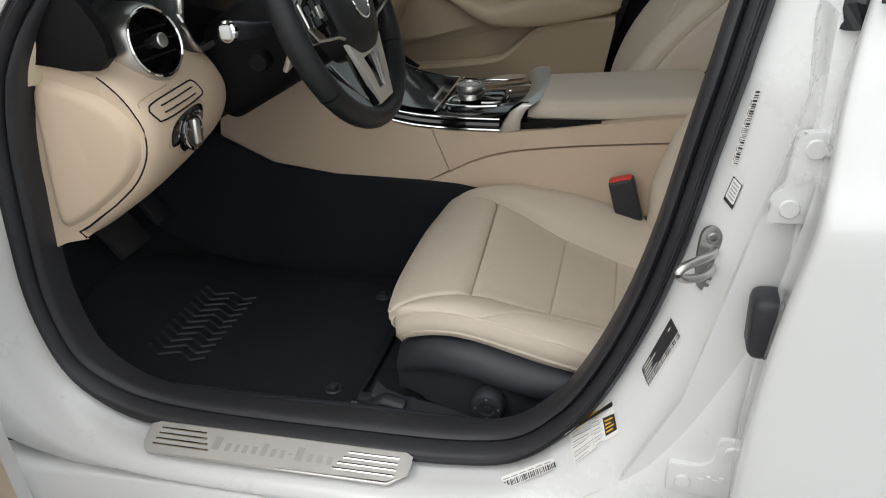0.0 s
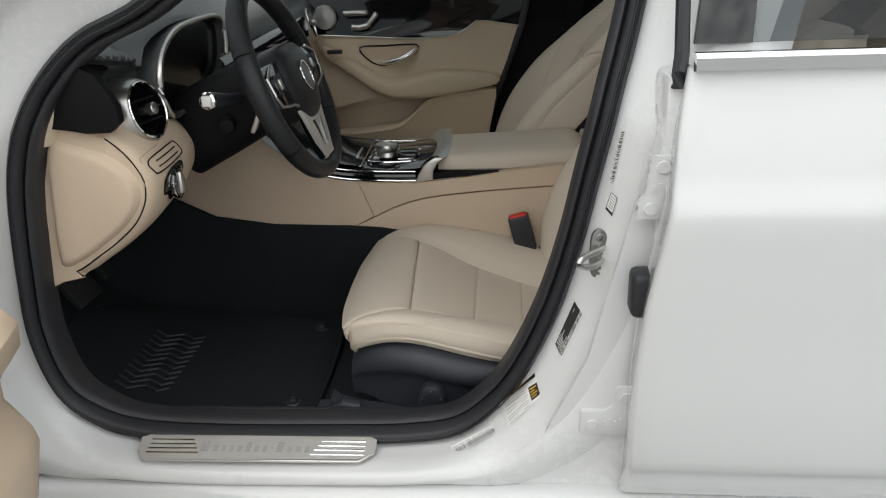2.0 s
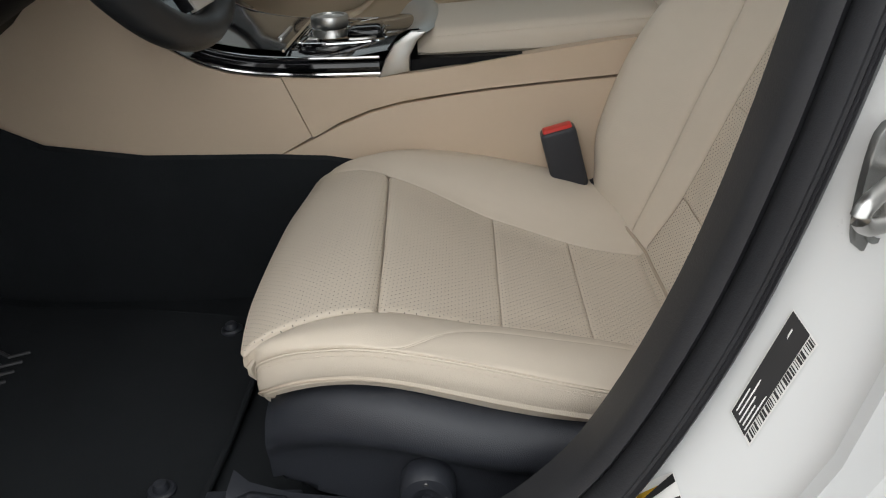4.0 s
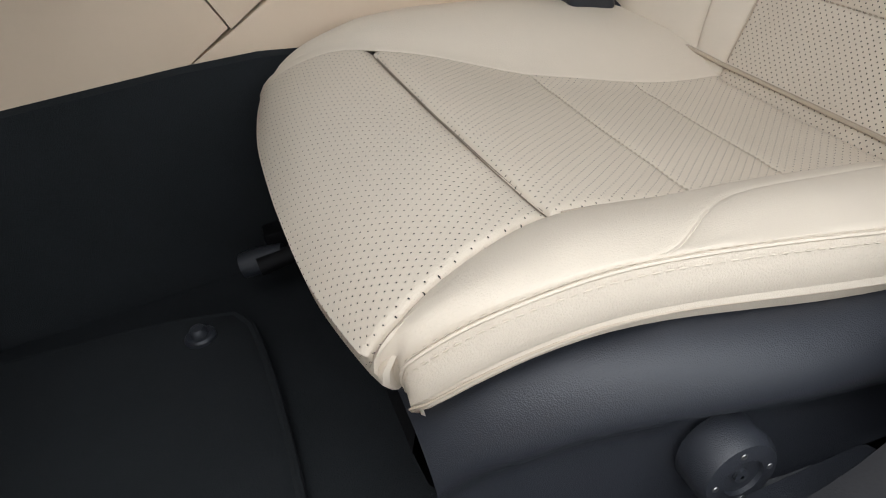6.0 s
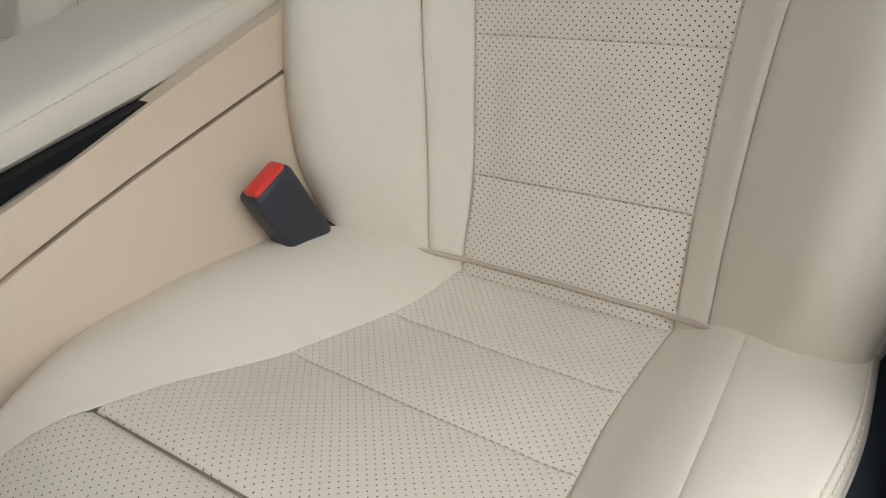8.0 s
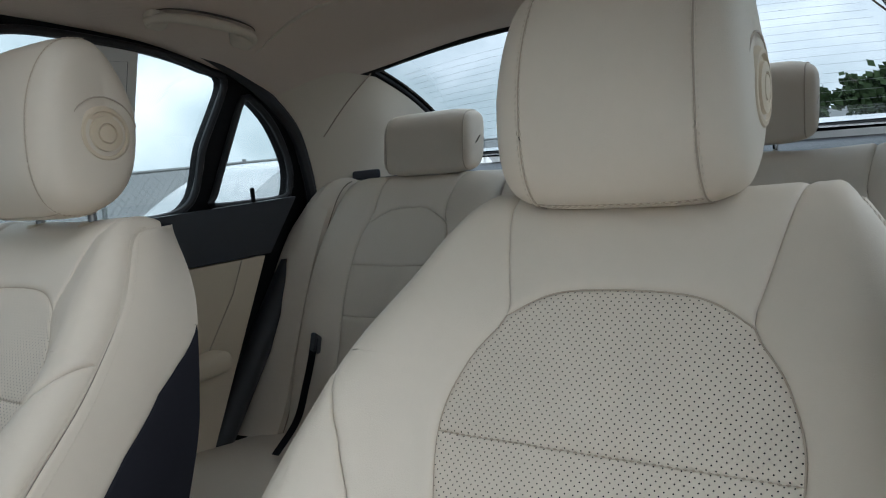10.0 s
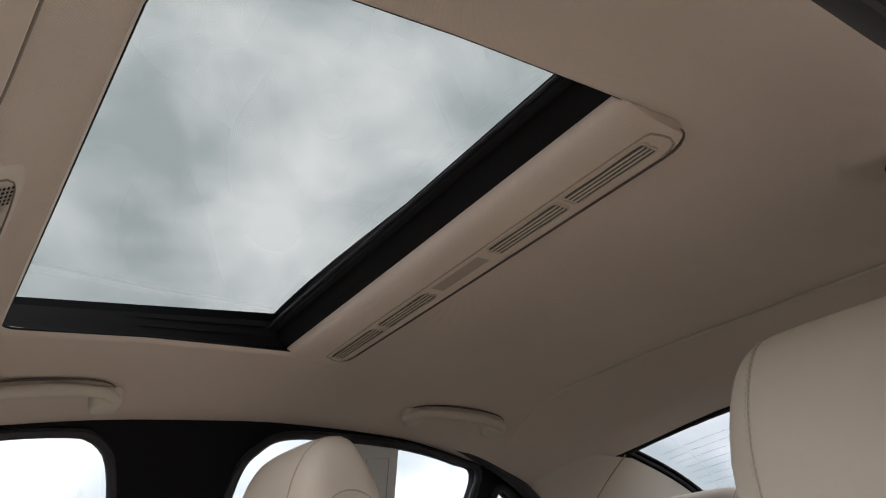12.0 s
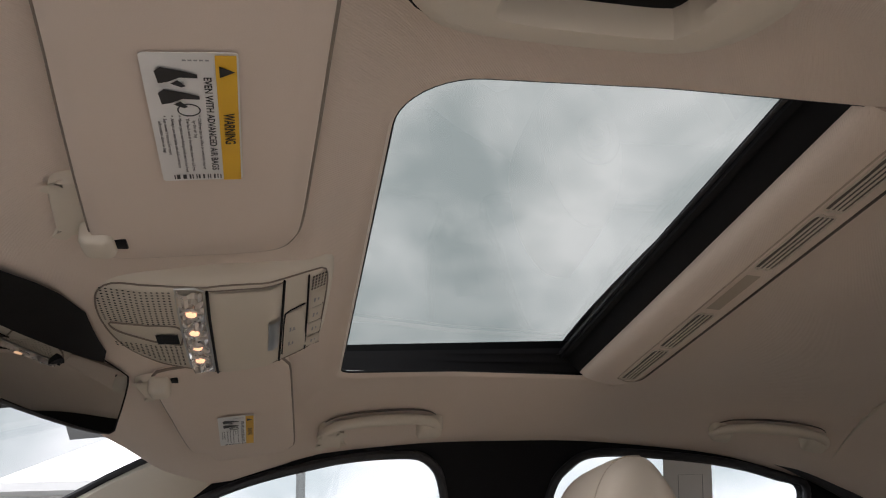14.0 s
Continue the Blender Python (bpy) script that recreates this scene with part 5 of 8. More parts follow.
part("instrument_hood", grid(fresh(), rows), M_DASH, dash)
# rows of (across the car, height) of the instrument frame, in an upright plane
FACE = smooth_line([(-0.499, 0.925), (-0.497, 0.950), (-0.463, 0.993), (-0.389, 1.023), (-0.293, 1.031), (-0.165, 1.026), (-0.145, 0.992), (-0.185, 0.937), (-0.244, 0.914), (-0.325, 0.906), (-0.412, 0.895), (-0.478, 0.893)], 80, True)
fm = (-0.33, 0.96)
CL = lambda a, b, d=0.0: (-0.268 + d - 0.10 * (b - 0.96), a, b)
part("instrument_screen", plate(FACE, lambda a, b, d: CL(a, b, d - 0.012), 0.01), M_SCREEN, dash, "dark instrument screen")
part("screen_frame", tube([CL(a, b, 0.004) for a, b in FACE], 0.0055, 8, True, flat=0.8), M_ALU, dash, "satin silver frame")
part("screen_hood", grid(fresh(), [[CL(lerp(fm[0], a, g), lerp(fm[1], b, g), d) for a, b in FACE] for g, d in ((0.97, -0.012), (1.0, 0.002), (1.04, 0.0), (1.06, -0.02), (1.06, -0.08))], close_v=True), M_DASH, dash)
VC, VA = Vector((-0.250, -0.588, 0.9285)), Vector((0.90, -0.13, 0.22)).normalized()


def clear_of_vent(p):
    """Bends the panel round the vent's cone."""
    along_ = (p - VC).dot(VA)
    out = p - VC - VA * along_
    need = 0.0485 + max(0.0, -along_) * 0.18
    return p if out.length > need or along_ < -0.1 else VC + VA * along_ + out.normalized() * need


def in_vent(p):
    along_ = (p - VC).dot(VA)
    return (p - VC - VA * along_).length < 0.0435 and along_ > -0.1


# lower panels: GAP is the joint between the end cover and the panel that turns towards the driver
GAP = smooth_line([(-0.320, 0.922), (-0.291, 0.914), (-0.258, 0.886), (-0.240, 0.858), (-0.233, 0.835), (-0.239, 0.803), (-0.262, 0.768), (-0.300, 0.736), (-0.335, 0.713), (-0.362, 0.696), (-0.40, 0.680)], 36)
gn = []
for i in range(36):
    (x0, z0), (x1, z1) = GAP[max(i - 1, 0)], GAP[min(i + 1, 35)]
    d = Vector((z0 - z1, x1 - x0)).normalized()
    gn.append((d.x, d.y) if d.x * (GAP[i][0] + 0.36) + d.y * (GAP[i][1] - 0.82) > 0 else (-d.x, -d.y))
rows = []
for y, o in smooth_line([(-0.668, -0.012), (-0.6735, -0.001), (-0.673, 0.002), (-0.667, 0.007), (-0.652, 0.011), (-0.62, 0.0115), (-0.58, 0.009), (-0.53, 0.004), (-0.48, -0.003), (-0.455, -0.008), (-0.447, -0.018), (-0.444, -0.06)], 44):
    rows.append([clear_of_vent(Vector((x + n[0] * o, y, z + n[1] * o))) for (x, z), n in zip(GAP, gn)])
bm = grid(fresh(), rows)
bmesh.ops.delete(bm, geom=[f for f in bm.faces if in_vent(f.calc_center_median())], context="FACES")
part("lower_panel", bm, M_TAN, dash, "tan lower dash panel")
SLOPE = BVHTree.FromPolygons([Vector(p) for row in rows for p in row], [(i * 36 + j, i * 36 + j + 1, i * 36 + 37 + j, i * 36 + 36 + j) for i in range(len(rows) - 1) for j in range(35)])


def on_slope(y, z, d=0.0):
    """A point of the panel that faces the driver, d in front of it."""
    hit, n, _, _ = SLOPE.ray_cast(Vector((0.2, y, z)), Vector((-1, 0, 0)))
    if hit is None:
        return Vector((-0.222, y, z))
    return hit + (n if n.x > 0 else -n) * d


rows = []
end_y = lambda a: -0.673 - 0.14 * max(0, -0.33 - a)
CAP = [(-0.425, 0.955), (-0.37, 0.938)] + [(x - n[0] * 0.0035, z - n[1] * 0.0035) for (x, z), n in zip(GAP[4:33], gn[4:33])] + [(-0.364, 0.684), (-0.395, 0.676), (-0.45, 0.655), (-0.45, 0.80)]
part("end_panel", plate(CAP, lambda a, b, d: (a, end_y(a) - d - 0.0, b), 0.02, 0.002), M_TAN, dash, "tan end panel of the dash")
COVER = smooth_line([(-0.366, 0.906), (-0.305, 0.893), (-0.264, 0.868), (-0.2445, 0.842), (-0.247, 0.806), (-0.272, 0.772), (-0.305, 0.745), (-0.345, 0.718), (-0.385, 0.700), (-0.392, 0.72), (-0.382, 0.82)], 48, True)
rows = []
for g, d in ((1.0, -0.002), (0.985, 0.0004), (0.955, 0.003), (0.91, 0.0085), (0.86, 0.0115), (0.78, 0.0125), (0.5, 0.013), (0.002, 0.013)):
    rows.append([(lerp(-0.318, a, g), end_y(lerp(-0.318, a, g)) - d, lerp(0.80, b, g)) for a, b in COVER])
part("fuse_cover", grid(fresh(), rows, close_v=True), M_TAN, dash, "raised tan fuse box cover", 60)
part("cover_gap", tube([(x - n[0] * 0.0015, -0.6725 - 0.14 * max(0, -0.33 - x), z - n[1] * 0.0015) for (x, z), n in zip(GAP[4:33], gn[4:33])] + [(-0.3635, -0.6775, 0.684)], 0.0017, 6), M_BLACK2, dash)
# vent


def vent(c, ax, up=(0, 0, 1)):
    v = new("air_vent")
    v.parent = dash
    v.location = -dash.location
    v["label"] = "round silver air vent with black slats"
    part("cone", disc(c, ax, [(0.066, -0.095), (0.0655, -0.07), (0.062, -0.045), (0.056, -0.02), (0.050, -0.004), (0.0465, 0.001), (0.044, 0.0)], 48), M_ALU, v, "satin silver cone")
    part("ring", disc(c, ax, [(0.0455, -0.001), (0.0455, 0.003), (0.0438, 0.0045), (0.0418, 0.003), (0.0405, -0.006), (0.039, -0.03)], 48), M_CHROME, v, "polished ring")
    part("throat", disc(c, ax, [(0.0395, -0.010), (0.037, -0.040), (0.0, -0.042)], 32), M_BLACK2, v)
    a = ax.cross(Vector(up)).normalized()
    b = a.cross(ax)
    for h in (-0.017, 0.0, 0.017):
        w = math.sqrt(0.039**2 - h * h)
        m = Matrix((a, b, ax)).transposed().to_4x4()
        part("slat", box(-w, w, h - 0.0012, h + 0.0012, -0.020, -0.002, 0.0008, m=Matrix.Translation(c) @ m), M_BLACK2, v)
    part("knob", disc(c + ax * -0.002, ax, [(0.006, -0.01), (0.0065, 0.004), (0.0095, 0.006), (0.0095, 0.016), (0.008, 0.0175), (0.0, 0.018)], 20), M_ALU, v)
    return v


vent(VC, VA)
vent(Vector((-0.262, 0.59, 0.925)), Vector((0.93, 0.1, 0.25)).normalized())
for yy in (-0.11, 0.0, 0.11):
    vent(Vector((-0.30, yy, 0.93)), Vector((0.95, 0, 0.25)).normalized())
# side speaker grille on the top
gp = on_plane((-0.290, -0.640, 1.0175), (0.80, 0.58, -0.16), (-0.58, 0.80, 0.10))
part("side_grille", plate(rounded(0.10, 0.036, 0.006), gp, 0.006, 0.001), M_BLACK2, dash, "black slotted grille")
for k in range(9):
    part("grille_bar", tube([gp(-0.042 + 0.0105 * k, -0.014, 0.001), gp(-0.036 + 0.0105 * k, 0.014, 0.001)], 0.0022, 6), M_DASH, dash)
# small grille and light switch
GRILLE = [(-0.652, 0.866), (-0.560, 0.868), (-0.543, 0.864), (-0.537, 0.852), (-0.545, 0.845), (-0.640, 0.8435), (-0.655, 0.848)]
part("panel_recess", grid(fresh(), [[on_slope(lerp(-0.597, y, g), lerp(0.856, z, g), 0.0012) for y, z in smooth_line(GRILLE, 40, True)] for g in (1.0, 0.9, 0.5, 0.02)], close_v=True), M_TAN, dash)
part("recess_line", tube([on_slope(y, z, 0.0014) for y, z in smooth_line(GRILLE, 48, True)], 0.0012, 5, True), M_BLACK2, dash)
part("recess_line", tube([on_slope(y, z, 0.0004) for y, z in smooth_line([(-0.668, 0.866), (-0.664, 0.873), (-0.640, 0.876), (-0.600, 0.877)], 16)], 0.0009, 5), M_PIPING, dash)
for z0 in (0.8515, 0.8600):
    part("slot", tube([on_slope(y, z0, 0.0016) for y in np.linspace(-0.638, -0.556, 8)], 0.0017, 6, flat=0.5), M_BLACK2, dash)
PLATE = smooth_line([(-0.636, 0.805), (-0.638, 0.820), (-0.628, 0.831), (-0.606, 0.838), (-0.575, 0.8395), (-0.553, 0.8365), (-0.556, 0.818), (-0.570, 0.808), (-0.584, 0.790), (-0.600, 0.786), (-0.613, 0.794), (-0.620, 0.804)], 48, True)
rows = [[on_slope(lerp(-0.597, y, g), lerp(0.815, z, g), d) for y, z in PLATE] for g, d in ((1.0, -0.002), (1.0, 0.0022), (0.96, 0.0034), (0.6, 0.0034), (0.02, 0.0034))]
part("switch_plate", grid(fresh(), rows, close_v=True), M_GLOSS, dash, "glossy black light switch plate")
part("plate_groove", tube([on_slope(lerp(-0.597, y, 1.12), lerp(0.815, z, 1.14), 0.0003) for y, z in PLATE[:8] + PLATE[-26:]], 0.0008, 5), M_PIPING, dash)
KC = on_slope(-0.594, 0.812, 0.003)
ka = (on_slope(-0.58, 0.812) - on_slope(-0.61, 0.812)).normalized()
kn_ = ka.cross(Vector((0.0, 0.05, 1.0))).normalized()
kn_ = kn_ if kn_.x > 0 else -kn_
kb = kn_.cross(ka)
part("light_knob", disc(KC, kn_, [(0.0245, 0.0), (0.0245, 0.004), (0.022, 0.007), (0.0, 0.0075)], 36), M_GLOSS, dash)
part("knob_grip", box(-0.0062, 0.0062, -0.0180, 0.0180, 0.004, 0.0125, 0.004, 3, m=Matrix.Translation(KC) @ Matrix((ka, kb, kn_)).transposed().to_4x4() @ Matrix.Rotation(radians(-8), 4, "Z")), M_ALU, dash, "satin silver switch grip")
part("knob_ring", tube([KC + ka * 0.0245 * math.cos(a) + kb * 0.0245 * math.sin(a) + kn_ * 0.005 for a in np.linspace(0, math.tau, 33)[:-1]], 0.0014, 6, True), M_CHROME, dash)
for y, z in ((-0.627, 0.817), (-0.565, 0.830), (-0.565, 0.822)):
    part("switch_symbol", disc(on_slope(y, z, 0.0036), (1, 0, 0), [(0.0022, 0.0), (0.0016, 0.0004), (0.0, 0.0004)], 8), M_GREY, dash)
# black knee panel below the column, and the middle stack
part("knee_panel", grid(fresh(), [[(x, y, z) for x, z in smooth_line([(-0.30, 0.905), (-0.268, 0.885), (-0.262, 0.83), (-0.30, 0.765), (-0.40, 0.71), (-0.60, 0.66)], 14)] for y in np.linspace(-0.508, -0.19, 7)]), M_BLACK2, dash)
part("glove_panel", grid(fresh(), [[(x, y, z) for x, z in smooth_line([(-0.29, 0.905), (-0.262, 0.88), (-0.262, 0.80), (-0.31, 0.70), (-0.40, 0.66), (-0.6, 0.64)], 14)] for y in np.linspace(0.16, 0.69, 8)]), M_TAN, dash, "tan glove box side")
part("centre_panel", grid(fresh(), [[(x, y, z) for x, z in smooth_line([(-0.31, 0.905), (-0.27, 0.89), (-0.25, 0.83), (-0.20, 0.76), (-0.12, 0.70)], 14)] for y in np.linspace(-0.17, 0.17, 7)]), M_GLOSS, dash, "glossy black middle stack")
part("gloss_band", grid(fresh(), [[(x, y, z) for x, z in ((-0.262, 0.955), (-0.250, 0.94), (-0.250, 0.90), (-0.265, 0.89))] for y in np.linspace(-0.22, 0.50, 12)]), M_GLOSS, dash)
part("side_trim", tube([(-0.385, -0.705, 1.02), (-0.39, -0.703, 0.97), (-0.40, -0.703, 0.935)], 0.006, 8), M_TAN, dash)

# front pillar lining beside the seal
pil = thing("pillar_lining", "tan lining along the front pillar beside the doorway", "pillar lining")
rows = []
outer_line = smooth_line([(-0.372, 0.900), (-0.357, 0.937), (-0.341, 0.972), (-0.310, 1.018), (-0.272, 1.054), (-0.234, 1.081), (-0.15, 1.128), (-0.02, 1.20), (0.10, 1.27)], 24)
inner_line = smooth_line([(-0.362, 0.900), (-0.341, 0.941), (-0.302, 1.007), (-0.277, 1.037), (-0.241, 1.066), (-0.209, 1.092), (-0.13, 1.135), (0.0, 1.20), (0.12, 1.26)], 24)
for (xa, za), (xb, zb) in zip(outer_line, inner_line):
    ya = -wall_y(za) + 0.016
    rows.append([(xa - 0.03, ya - 0.004, za + 0.02), (xa, ya, za), (lerp(xa, xb, 0.5), ya + 0.003, lerp(za, zb, 0.5)), (xb, ya + 0.012, zb), (xb + 0.004, ya + 0.03, zb - 0.004), (xb - 0.02, ya + 0.06, zb + 0.01)])
part("skin", grid(fresh(), rows), M_TAN2, pil)

# ---- steering wheel and column ----
WC = Vector((-0.080, -0.373, 0.929))
WN = Vector((0.942, 0.0, 0.335)).normalized()
WA = Vector((0, 1, 0))
WB = WN.cross(WA).normalized()
if WB.z < 0:
    WB = -WB
wp = lambda a, b, d=0.0: WC + WA * a + WB * b + WN * d
wheel = thing("steering_wheel", "black leather steering wheel with satin silver spokes", "steering wheel", at=tuple(WC))
RIM = [wp(0.1705 * math.cos(a), 0.1685 * math.sin(a), 0.0) for a in np.linspace(0, math.tau, 73)[:-1]]
part("rim", tube(RIM, 0.0160, 16, True, flat=1.15, up=tuple(WN)), M_WHEEL, wheel, "black leather rim")
for a in (0.42, 2.72, 3.72, 5.70):
    c = wp(0.1705 * math.cos(a), 0.1685 * math.sin(a))
    t = (WB * math.cos(a) - WA * math.sin(a)).normalized()
    part("rim_seam", disc(c, t, [(0.0162, -0.0008), (0.0182, -0.0008), (0.0182, 0.0008), (0.0162, 0.0008)], 20), M_BLACK2, wheel)
bm = fresh()
for a0, a1 in ((-0.42, 0.42), (math.pi - 0.42, math.pi + 0.42)):
    stitches([wp(0.1545 * math.cos(a), 0.1525 * math.sin(a), 0.0035) for a in np.linspace(a0, a1, 40)], radius=0.0007, dash=0.003, gap=0.002, bm=bm)
tagged(part("stitching", bm, M_BLACK, wheel), kind="stuff")
rows = []
for g, d in ((1.0, -0.02), (1.0, 0.010), (0.95, 0.022), (0.8, 0.030), (0.5, 0.034), (0.05, 0.036)):
    rows.append([wp(a * g, b * g - 0.004, d) for a, b in smooth_line([(-0.082, 0.02), (-0.075, 0.05), (-0.04, 0.066), (0.04, 0.066), (0.075, 0.05), (0.082, 0.02), (0.068, -0.035), (0.035, -0.068), (-0.035, -0.068), (-0.068, -0.035)], 40, True)])
part("airbag_cover", grid(fresh(), rows, close_v=True), M_WHEEL, wheel, "padded black hub")
part("emblem_ring", tube([wp(0.026 * math.cos(a), 0.026 * math.sin(a) - 0.002, 0.0365) for a in np.linspace(0, math.tau, 33)[:-1]], 0.0020, 8, True), M_CHROME, wheel, "plain chrome ring emblem")
part("emblem_disc", disc(wp(0, -0.002, 0.0335), WN, [(0.025, 0), (0.024, 0.0022), (0.0, 0.0028)], 28), M_DARKALU, wheel)
for sgn in (1, -1):
    part("spoke", plate([(sgn * a, b) for a, b in ((0.072, 0.045), (0.12, 0.042), (0.160, 0.030), (0.162, -0.024), (0.13, -0.03), (0.072, -0.03))], lambda a, b, d: wp(a, b, d + 0.018), 0.022, 0.004), M_GLOSS, wheel, "glossy black spoke with buttons")
    part("spoke_edge", tube([wp(sgn * a, b, 0.020) for a, b in ((0.070, -0.040), (0.085, -0.034), (0.115, -0.030), (0.148, -0.024), (0.160, -0.004), (0.158, 0.026), (0.120, 0.042))], 0.0024, 8), M_ALU, wheel, "silver edge")
    for ka, kb in ((0.10, 0.02), (0.12, 0.02), (0.14, 0.016), (0.10, 0.0), (0.125, -0.002)):
        part("button", box(-0.007, 0.007, -0.006, 0.006, 0, 0.003, 0.0015, m=Matrix.Translation(wp(sgn * ka, kb, 0.018)) @ Matrix((WA, WB, WN)).transposed().to_4x4()), M_BLACK, wheel)
    part("thumb_roller", box(-0.006, 0.006, -0.009, 0.009, 0, 0.006, 0.002, m=Matrix.Translation(wp(sgn * 0.112, 0.008, 0.018)) @ Matrix((WA, WB, WN)).transposed().to_4x4()), M_ALU, wheel, "silver thumb roller")
part("lower_fill", plate([(-0.05, -0.055), (0.05, -0.055), (0.046, -0.10), (0.030, -0.148), (-0.030, -0.148), (-0.046, -0.10)], lambda a, b, d: wp(a, b, d + 0.012), 0.012, 0.002), M_GLOSS, wheel)
part("lower_spoke", plate([(-0.066, -0.048), (-0.050, -0.058), (0.0, -0.066), (0.050, -0.058), (0.066, -0.048), (0.062, -0.062), (0.040, -0.118), (0.028, -0.150), (-0.028, -0.150), (-0.040, -0.118), (-0.062, -0.062)], lambda a, b, d: wp(a, b, d + 0.020 - 0.05 * max(0.0, -0.06 - b)), 0.008, 0.0025, holes=([(-0.030, -0.078), (0.030, -0.078), (0.024, -0.100), (0.013, -0.130), (-0.013, -0.130), (-0.024, -0.100)],)), M_STEEL, wheel, "satin silver forked lower spoke")
column = thing("steering_column", "black plastic steering column cover with a stalk", "steering column", at=tuple(WC))
rows = []
for d, w, h, o in ((-0.012, 0.055, 0.055, 0.0), (-0.03, 0.068, 0.066, 0.0), (-0.08, 0.072, 0.070, -0.004), (-0.13, 0.072, 0.072, -0.010), (-0.22, 0.072, 0.075, -0.02)):
    rows.append([wp(w * math.copysign(abs(math.cos(a)) ** 0.7, math.cos(a)), o + h * math.copysign(abs(math.sin(a)) ** 0.7, math.sin(a)), d) for a in np.linspace(0, math.tau, 33)[:-1]])
part("shroud", grid(fresh(), rows, close_v=True), M_BLACK2, column)
st = [Vector(p) for p in ((-0.150, -0.44, 0.915), (-0.156, -0.49, 0.922), (-0.163, -0.53, 0.929), (-0.167, -0.548, 0.932))]
stalk = part("stalk", tube(st, [0.009, 0.010, 0.0135, 0.0135], 14), M_BLACK, column, "black stalk")
part("stalk_ring", disc(st[-1], (-0.15, -0.97, 0.15), [(0.0142, -0.004), (0.0142, 0.002), (0.0105, 0.004)], 20), M_CHROME, stalk)
part("stalk_button", box(-0.008, 0.008, -0.004, 0.006, -0.009, 0.009, 0.003, m=Matrix.Translation(st[-1] + Vector((0, -0.004, 0)))), M_WHITE, stalk, "white end button")
part("tilt_knob", disc((-0.172, -0.468, 0.872), (0.2, -0.95, 0.0), [(0.015, -0.03), (0.015, 0.0), (0.012, 0.006), (0.0, 0.007)], 20), M_BLACK2, column)
part("shift_stalk", tube([(-0.15, -0.30, 0.925), (-0.14, -0.24, 0.935), (-0.135, -0.20, 0.94)], [0.008, 0.009, 0.012], 12), M_BLACK, column)
part("shift_paddle", box(-0.004, 0.004, -0.018, 0.018, -0.03, 0.03, 0.003, m=pose(-0.105, -0.49, 0.895, 0, 25, 10)), M_ALU, column)

# ---- middle console ----
console = thing("center_console", "tan centre console with a glossy black deck", "console", at=(0.05, 0, 0.35))
SIDE_A = smooth_line([(-0.46, 0.64), (-0.40, 0.603), (-0.346, 0.58), (-0.28, 0.566), (-0.216, 0.559), (-0.13, 0.555), (-0.040, 0.553)], 16) + [(0.0135, 0.580), (-0.0195, 0.658)] + smooth_line([(-0.0195, 0.658), (-0.08, 0.666), (-0.13, 0.683), (-0.18, 0.718), (-0.225, 0.765), (-0.28, 0.83), (-0.42, 0.86)], 14)[1:]
SIDE_B = [(-0.0165, 0.658), (0.0165, 0.581)] + smooth_line([(0.0165, 0.581), (0.06, 0.600), (0.12, 0.618), (0.22, 0.631), (0.35, 0.640), (0.54, 0.650)], 14)[1:] + smooth_line([(0.54, 0.694), (0.43, 0.6885), (0.30, 0.674), (0.16, 0.657), (0.06, 0.655), (-0.0165, 0.658)], 14)[:-1]
SIDE_C = [(-0.036, 0.5545)] + smooth_line([(0.0165, 0.5775), (0.06, 0.5965), (0.12, 0.6145), (0.22, 0.6275), (0.35, 0.6365), (0.54, 0.6465)], 14) + [(0.54, 0.42), (0.2, 0.42), (0.12, 0.49), (0.085, 0.540)]
for sgn in (-1, 1):
    bulge = lambda a, b: 0.128 + 0.030 * max(0.0, 0.66 - b) / 0.1 * 0.5 + 0.04 * max(0, -0.2 - a)
    f = lambda a, b, d, s=sgn: (a, s * (bulge(a, b) + d), b)
    part("side_panel", plate(SIDE_A, f, 0.02, 0.0015), M_TAN, console, "tan front side panel")
    part("side_panel", plate(SIDE_B, f, 0.02, 0.0015), M_TAN, console)
    part("side_panel", plate(SIDE_C, f, 0.02, 0.0015), M_TAN, console)
    part("side_carpet", grid(fresh(), [[(x, sgn * (0.150 + 0.0 * k + 0.04 * max(0, -0.2 - x) - 0.006 * (k == 0)), lerp(zt, 0.34, k)) for k in (0, 0.02, 0.4, 0.7, 1.0)] for x, zt in ((-0.80, 0.72), (-0.46, 0.648), (-0.346, 0.588), (-0.216, 0.566), (-0.04, 0.560), (0.03, 0.555), (0.078, 0.547), (0.115, 0.505), (0.25, 0.45), (0.6, 0.42))]), M_CARPET, console)
    for dz, mm, r in ((0.0, M_CHROME, 0.0028), (0.010, M_GLOSS, 0.0065), (0.021, M_CHROME, 0.0022)):
        part("deck_edge", tube([(x, sgn * (0.130 - 0.05 * max(0, -0.1 - x)), z + dz) for x, z in smooth_line([(-0.21, 0.756), (-0.17, 0.715), (-0.12, 0.684), (-0.06, 0.668), (0.02, 0.661), (0.112, 0.659)], 26)], r, 8), mm, console, "bright deck edge" if mm is M_CHROME else "")
DECK = spline([(-0.24, 0.80), (-0.18, 0.742), (-0.12, 0.704), (-0.06, 0.690), (0.03, 0.684), (0.10, 0.690), (0.16, 0.700)])
part("deck", grid(fresh(), [[(DECK(t)[0], y, DECK(t)[1] - 0.006 * (abs(y) / 0.126) ** 4) for y in np.linspace(-0.126, 0.126, 9)] for t in np.linspace(0, 6, 25)]), M_GLOSS, console, "glossy black console deck")
KX, KY = 0.036, -0.028
